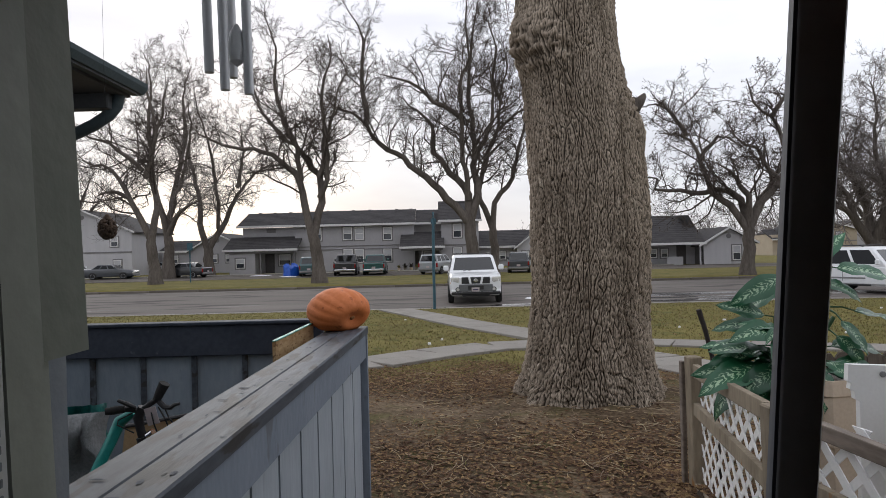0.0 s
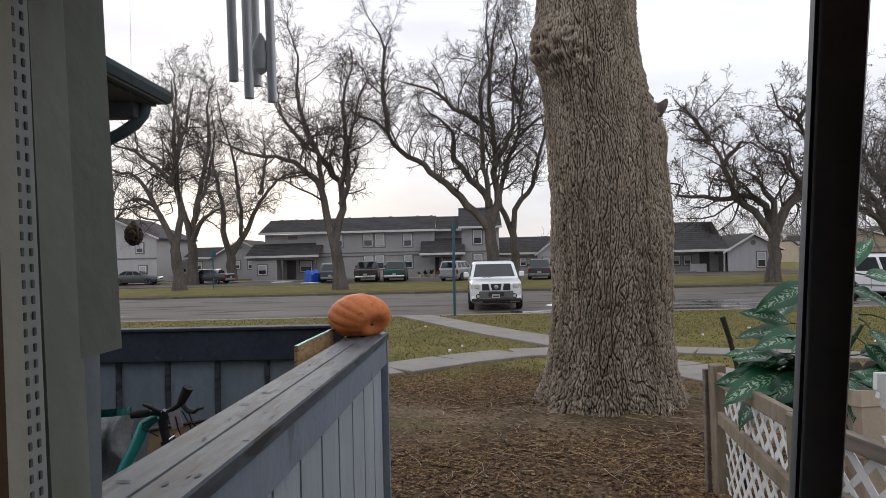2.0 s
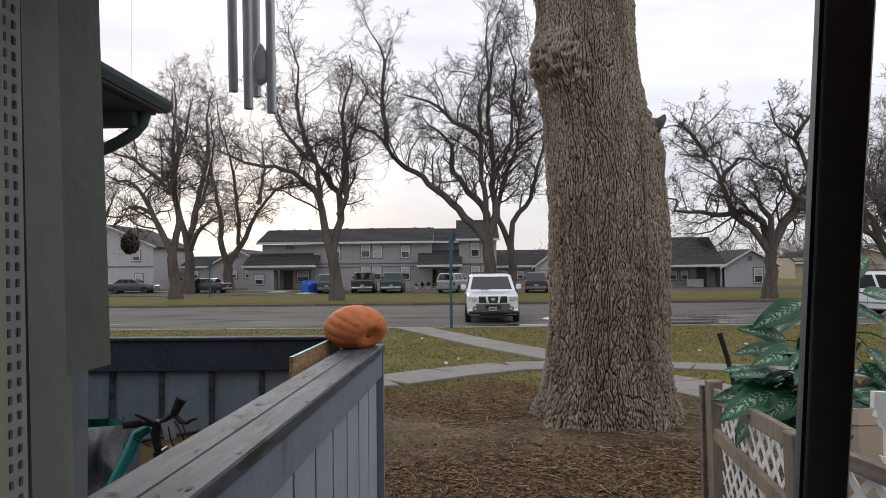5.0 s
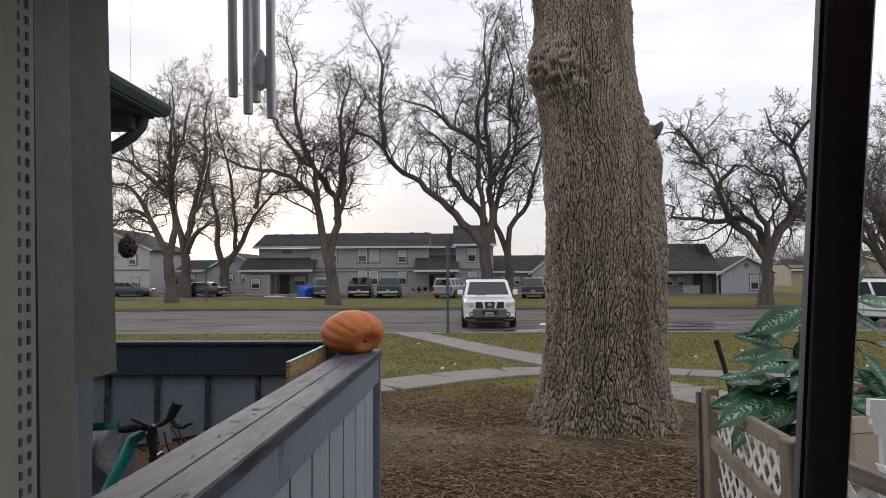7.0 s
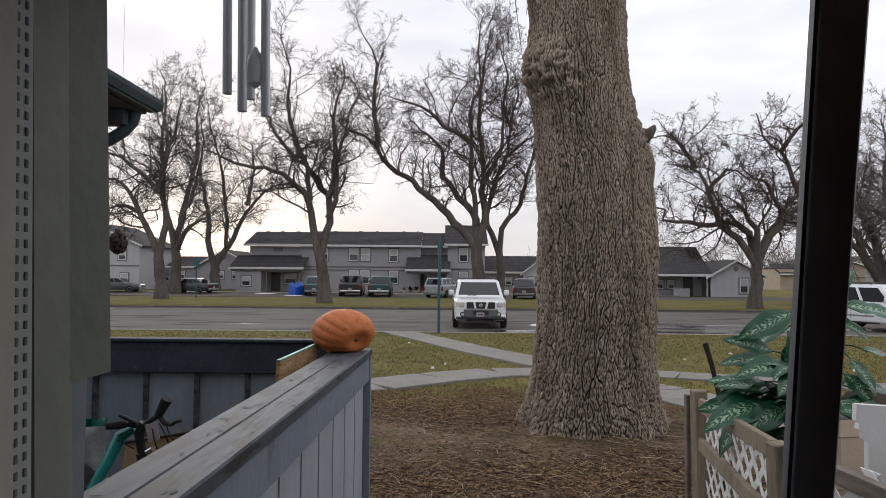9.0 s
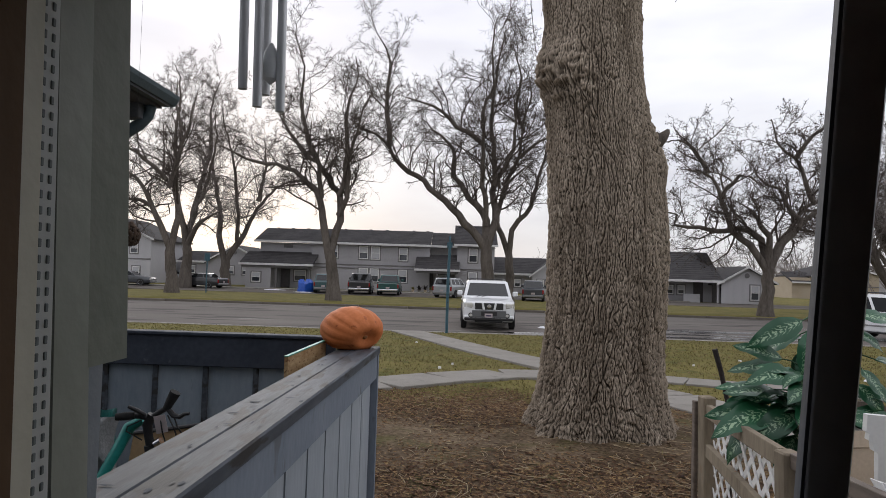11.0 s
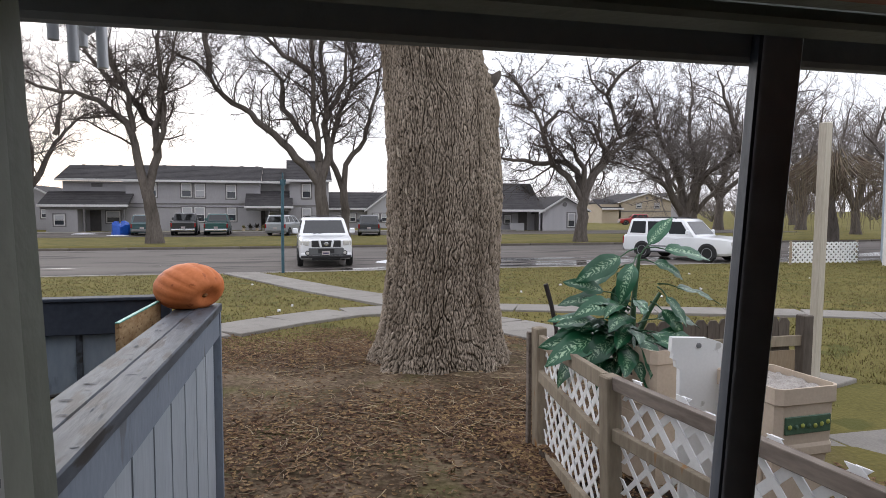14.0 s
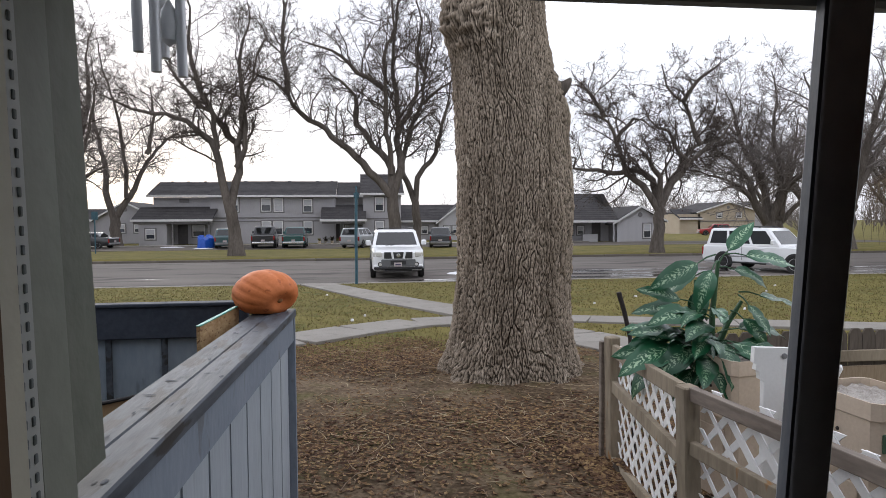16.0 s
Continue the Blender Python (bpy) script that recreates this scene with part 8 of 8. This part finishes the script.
def scatter_leaves(count, area, name, size, material, label, keep):
    sh = Shape()
    V, F = [], []
    made = 0
    while made < count:
        x, y = r.uniform(area[0], area[1]), r.uniform(area[2], area[3])
        if r.uniform() > keep(x, y):
            continue
        s = r.uniform(*size)
        a = r.uniform(0, 6.283)
        c, d = math.cos(a), math.sin(a)
        z = ground_z(x, y) + 0.006 + r.uniform(0, 0.014) + (0.055 if 1.66 < x < 2.70 and 1.3 < y < 4.25 else 0.0)
        tilt, curl = r.normal(0, 0.35), r.uniform(0.1, 0.5)
        w = s * r.uniform(0.35, 0.6)
        pts = ((-s, 0, curl * s * 0.6), (-s * 0.2, w, 0), (s * 0.5, w * 0.8, 0.1 * s), (s, 0, curl * s), (s * 0.4, -w * 0.8, tilt * w), (-s * 0.3, -w, tilt * w))
        k = len(V)
        V += [(x + px * c - py * d, y + px * d + py * c, z + pz + tilt * py * 0.5) for px, py, pz in pts]
        F += [(k, k + 1, k + 2, k + 3), (k, k + 3, k + 4, k + 5)]
        made += 1
    sh.v, sh.f = V, F
    return tagged(link(name, sh, material), label, "leaves", kind="stuff")


def near_trunk(x, y):
    return math.hypot(x - TRUNK_X, y - TRUNK_Y) < 0.78


def litter_keep(x, y):
    if near_trunk(x, y) or (y < 4.05 and x < -0.5):
        return 0.0
    n = noise.noise(Vector((x * 0.8, y * 0.8, 3.0)))
    front = math.exp(-((y - 4.9) / 1.1) ** 2)
    backleft = math.exp(-((y - 8.6) / 1.3) ** 2) * (1.0 if x < 1.0 else 0.35)
    return min(1.0, max(0.03, 0.85 * max(front, backleft) + 0.5 * n))


scatter_leaves(34000, (-1.7, 3.6, 2.8, 10.6), "leaf_litter", (0.010, 0.030), M["leaf"], "brown dead leaves strewn over the soil", litter_keep)
scatter_leaves(2600, (1.45, 2.1, 3.6, 4.9), "leaf_litter", (0.02, 0.04), M["leaf"], "brown leaves drifted against the fence", lambda x, y: math.exp(-((x - 1.62) / 0.22) ** 2 - ((y - 4.2) / 0.6) ** 2))
scatter_leaves(1800, (1.6, 2.75, 1.3, 4.35), "leaf_litter", (0.015, 0.035), M["leaf"], "brown leaves lying behind the lattice fence", lambda x, y: 0.6 if x > 1.62 + 0.05 * abs(y - 2.9) else 0.0)
scatter_leaves(5000, (-8, 12, 9.5, 23.5), "leaf_litter", (0.015, 0.035), M["leaf"], "scattered leaves on the lawn", lambda x, y: 0.25)

pt = Paths()
for i in range(1150):
    x, y = r.uniform(-0.6, 3.4), r.uniform(3.0, 9.6)
    if near_trunk(x, y) or r.uniform() > 0.35 + 0.65 * math.exp(-((y - 5.6) / 1.2) ** 2):
        continue
    a, ln = r.uniform(0, 6.283), r.uniform(0.06, 0.28) * (1.8 if r.uniform() < 0.12 else 1)
    bend = r.normal(0, 0.35)
    pts = []
    for k in range(4):
        t = k / 3
        aa = a + bend * t
        px, py = x + ln * t * math.cos(aa), y + ln * t * math.sin(aa)
        pts.append(np.array([px, py, ground_z(px, py) + 0.018 + 0.01 * r.uniform()]))
    pt.add(pts, np.linspace(r.uniform(0.0024, 0.0050), 0.0014, 4), 4)
tagged(link("fallen_twigs", pt.shape(), M["straw"]), "pale dry twigs and straw lying on the soil", "twigs", kind="stuff")


def on_path(x, y):
    for line in PATHS:
        for (ax, ay), (bx, by) in zip(line, line[1:]):
            dx, dy = bx - ax, by - ay
            t = max(0, min(1, ((x - ax) * dx + (y - ay) * dy) / (dx * dx + dy * dy)))
            if math.hypot(x - ax - dx * t, y - ay - dy * t) < 0.60:
                return True
    return False


V, F = [], []
made = 0
while made < 40000:
    y = 4.0 + 20.0 * r.uniform() ** 1.25
    x = r.uniform(-0.75 * y - 1.5, 1.25 * y + 2)
    soil = y < 9.2 and x < 3.2
    if y < 9.2 and (x < -0.7 or (2.0 < x < 6 and y < 4.7)) or on_path(x, y) or near_trunk(x, y):
        continue
    if soil and (r.uniform() > 0.05 or noise.noise(Vector((x * 1.3, y * 1.3, 8))) < 0.15):
        continue
    z = ground_z(x, y)
    for _ in range(3):
        a = r.uniform(0, 6.283)
        h = r.uniform(0.02, 0.055)
        lean = r.uniform(0.2, 1.1) * h
        w = r.uniform(0.003, 0.006) * (1 + y * 0.05)
        bx, by = x + r.normal(0, 0.02), y + r.normal(0, 0.02)
        c, s = math.cos(a), math.sin(a)
        k = len(V)
        V += [(bx - w * s, by + w * c, z - 0.005), (bx + w * s, by - w * c, z - 0.005), (bx + lean * c, by + lean * s, z + h)]
        F.append((k, k + 1, k + 2))
    made += 1
sh = Shape()
sh.v, sh.f = V, F
tagged(link("grass_blades", sh, M["blade"]), "short dry winter grass on the lawn", "grass", kind="stuff")

# scraps of paper on the lawn
rs = random.Random(6)
for x, y in ((-0.35, 12.9), (-0.1, 13.6), (-1.2, 19.0), (5.5, 15.0), (8.3, 13.2), (7.2, 16.5), (11.5, 17.2), (10.2, 14.4), (13.0, 19.0), (15.5, 16.5), (-3.0, 14.5), (-6, 17)):
    sh = Shape()
    sc = rs.uniform(0.025, 0.055)
    ring = [(sc * math.cos(a) * rs.uniform(0.6, 1.2), sc * 0.8 * math.sin(a) * rs.uniform(0.6, 1.2), rs.uniform(0.0, 0.03)) for a in [2 * math.pi * j / 7 for j in range(7)]]
    sh.loft([[(px, py, 0) for px, py, pz in ring], [(px * 0.9, py * 0.9, pz + 0.02) for px, py, pz in ring]])
    ob = link("paper_scrap", sh, M["litter_white"])
    ob.matrix_world = pose(x, y, ground_z(x, y) + 0.01, 0, 0, rs.uniform(0, 360))
    tagged(ob, "crumpled white scrap lying on the grass", "litter", "litter on the lawn")

# upper limbs of the old tree, with hanging twigs
up_main, up_twigs, up_ends = Paths(), Paths(), []
r2 = np.random.default_rng(55)
for k, (ang, rise, ln, r0) in enumerate(((2.7, 1.15, 6.5, 0.34), (0.3, 1.1, 7.0, 0.34), (4.3, 1.3, 6.0, 0.26), (1.5, 1.2, 7.0, 0.3))):
    p = np.array([-0.33, 0.0, 5.5])
    d = np.array([math.cos(ang) * math.cos(rise), math.sin(ang) * math.cos(rise), math.sin(rise)])
    pts = [p]
    for i in range(8):
        d = unit(d + r2.normal(0, 0.12, 3))
        pts.append(pts[-1] + d * ln / 8)
    rad = np.linspace(r0, 0.06, 9)
    up_main.add(pts, rad, 9)
    for i in range(5, 9):
        for _ in range(3):
            sd = unit(np.cross(d, r2.normal(0, 1, 3)) + d * 0.6)
            sprout(r2, pts[i], sd, r2.uniform(1.5, 3.0), 0.05, 1, 3, up_twigs, up_ends, 0.35, 0.12)
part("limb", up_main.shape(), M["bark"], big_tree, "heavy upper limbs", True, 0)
for x0, z0, pts in ((0, 0, [(0.9, -0.3, 7.6), (0.75, -0.5, 6.6), (1.05, -0.6, 5.7), (1.7, -0.6, 5.25), (2.3, -0.6, 5.12)]), (0, 0, [(-0.7, 0.3, 7.4), (-0.95, 0.2, 6.2), (-0.92, 0.15, 5.1), (-0.85, 0.1, 4.5)]), (0, 0, [(-0.6, 0.3, 7.4), (-0.72, 0.3, 6.0), (-0.78, 0.2, 5.0)]), (0, 0, [(0.9, -0.3, 7.6), (1.1, -0.4, 6.2), (0.8, -0.5, 5.3), (0.62, -0.5, 4.9)])):
    P = [np.array(p) for p in pts]
    up_twigs.add(P, np.linspace(0.010, 0.003, len(P)), 4)
part("crown", up_twigs.shape(), M["twig"], big_tree, "bare upper twigs")
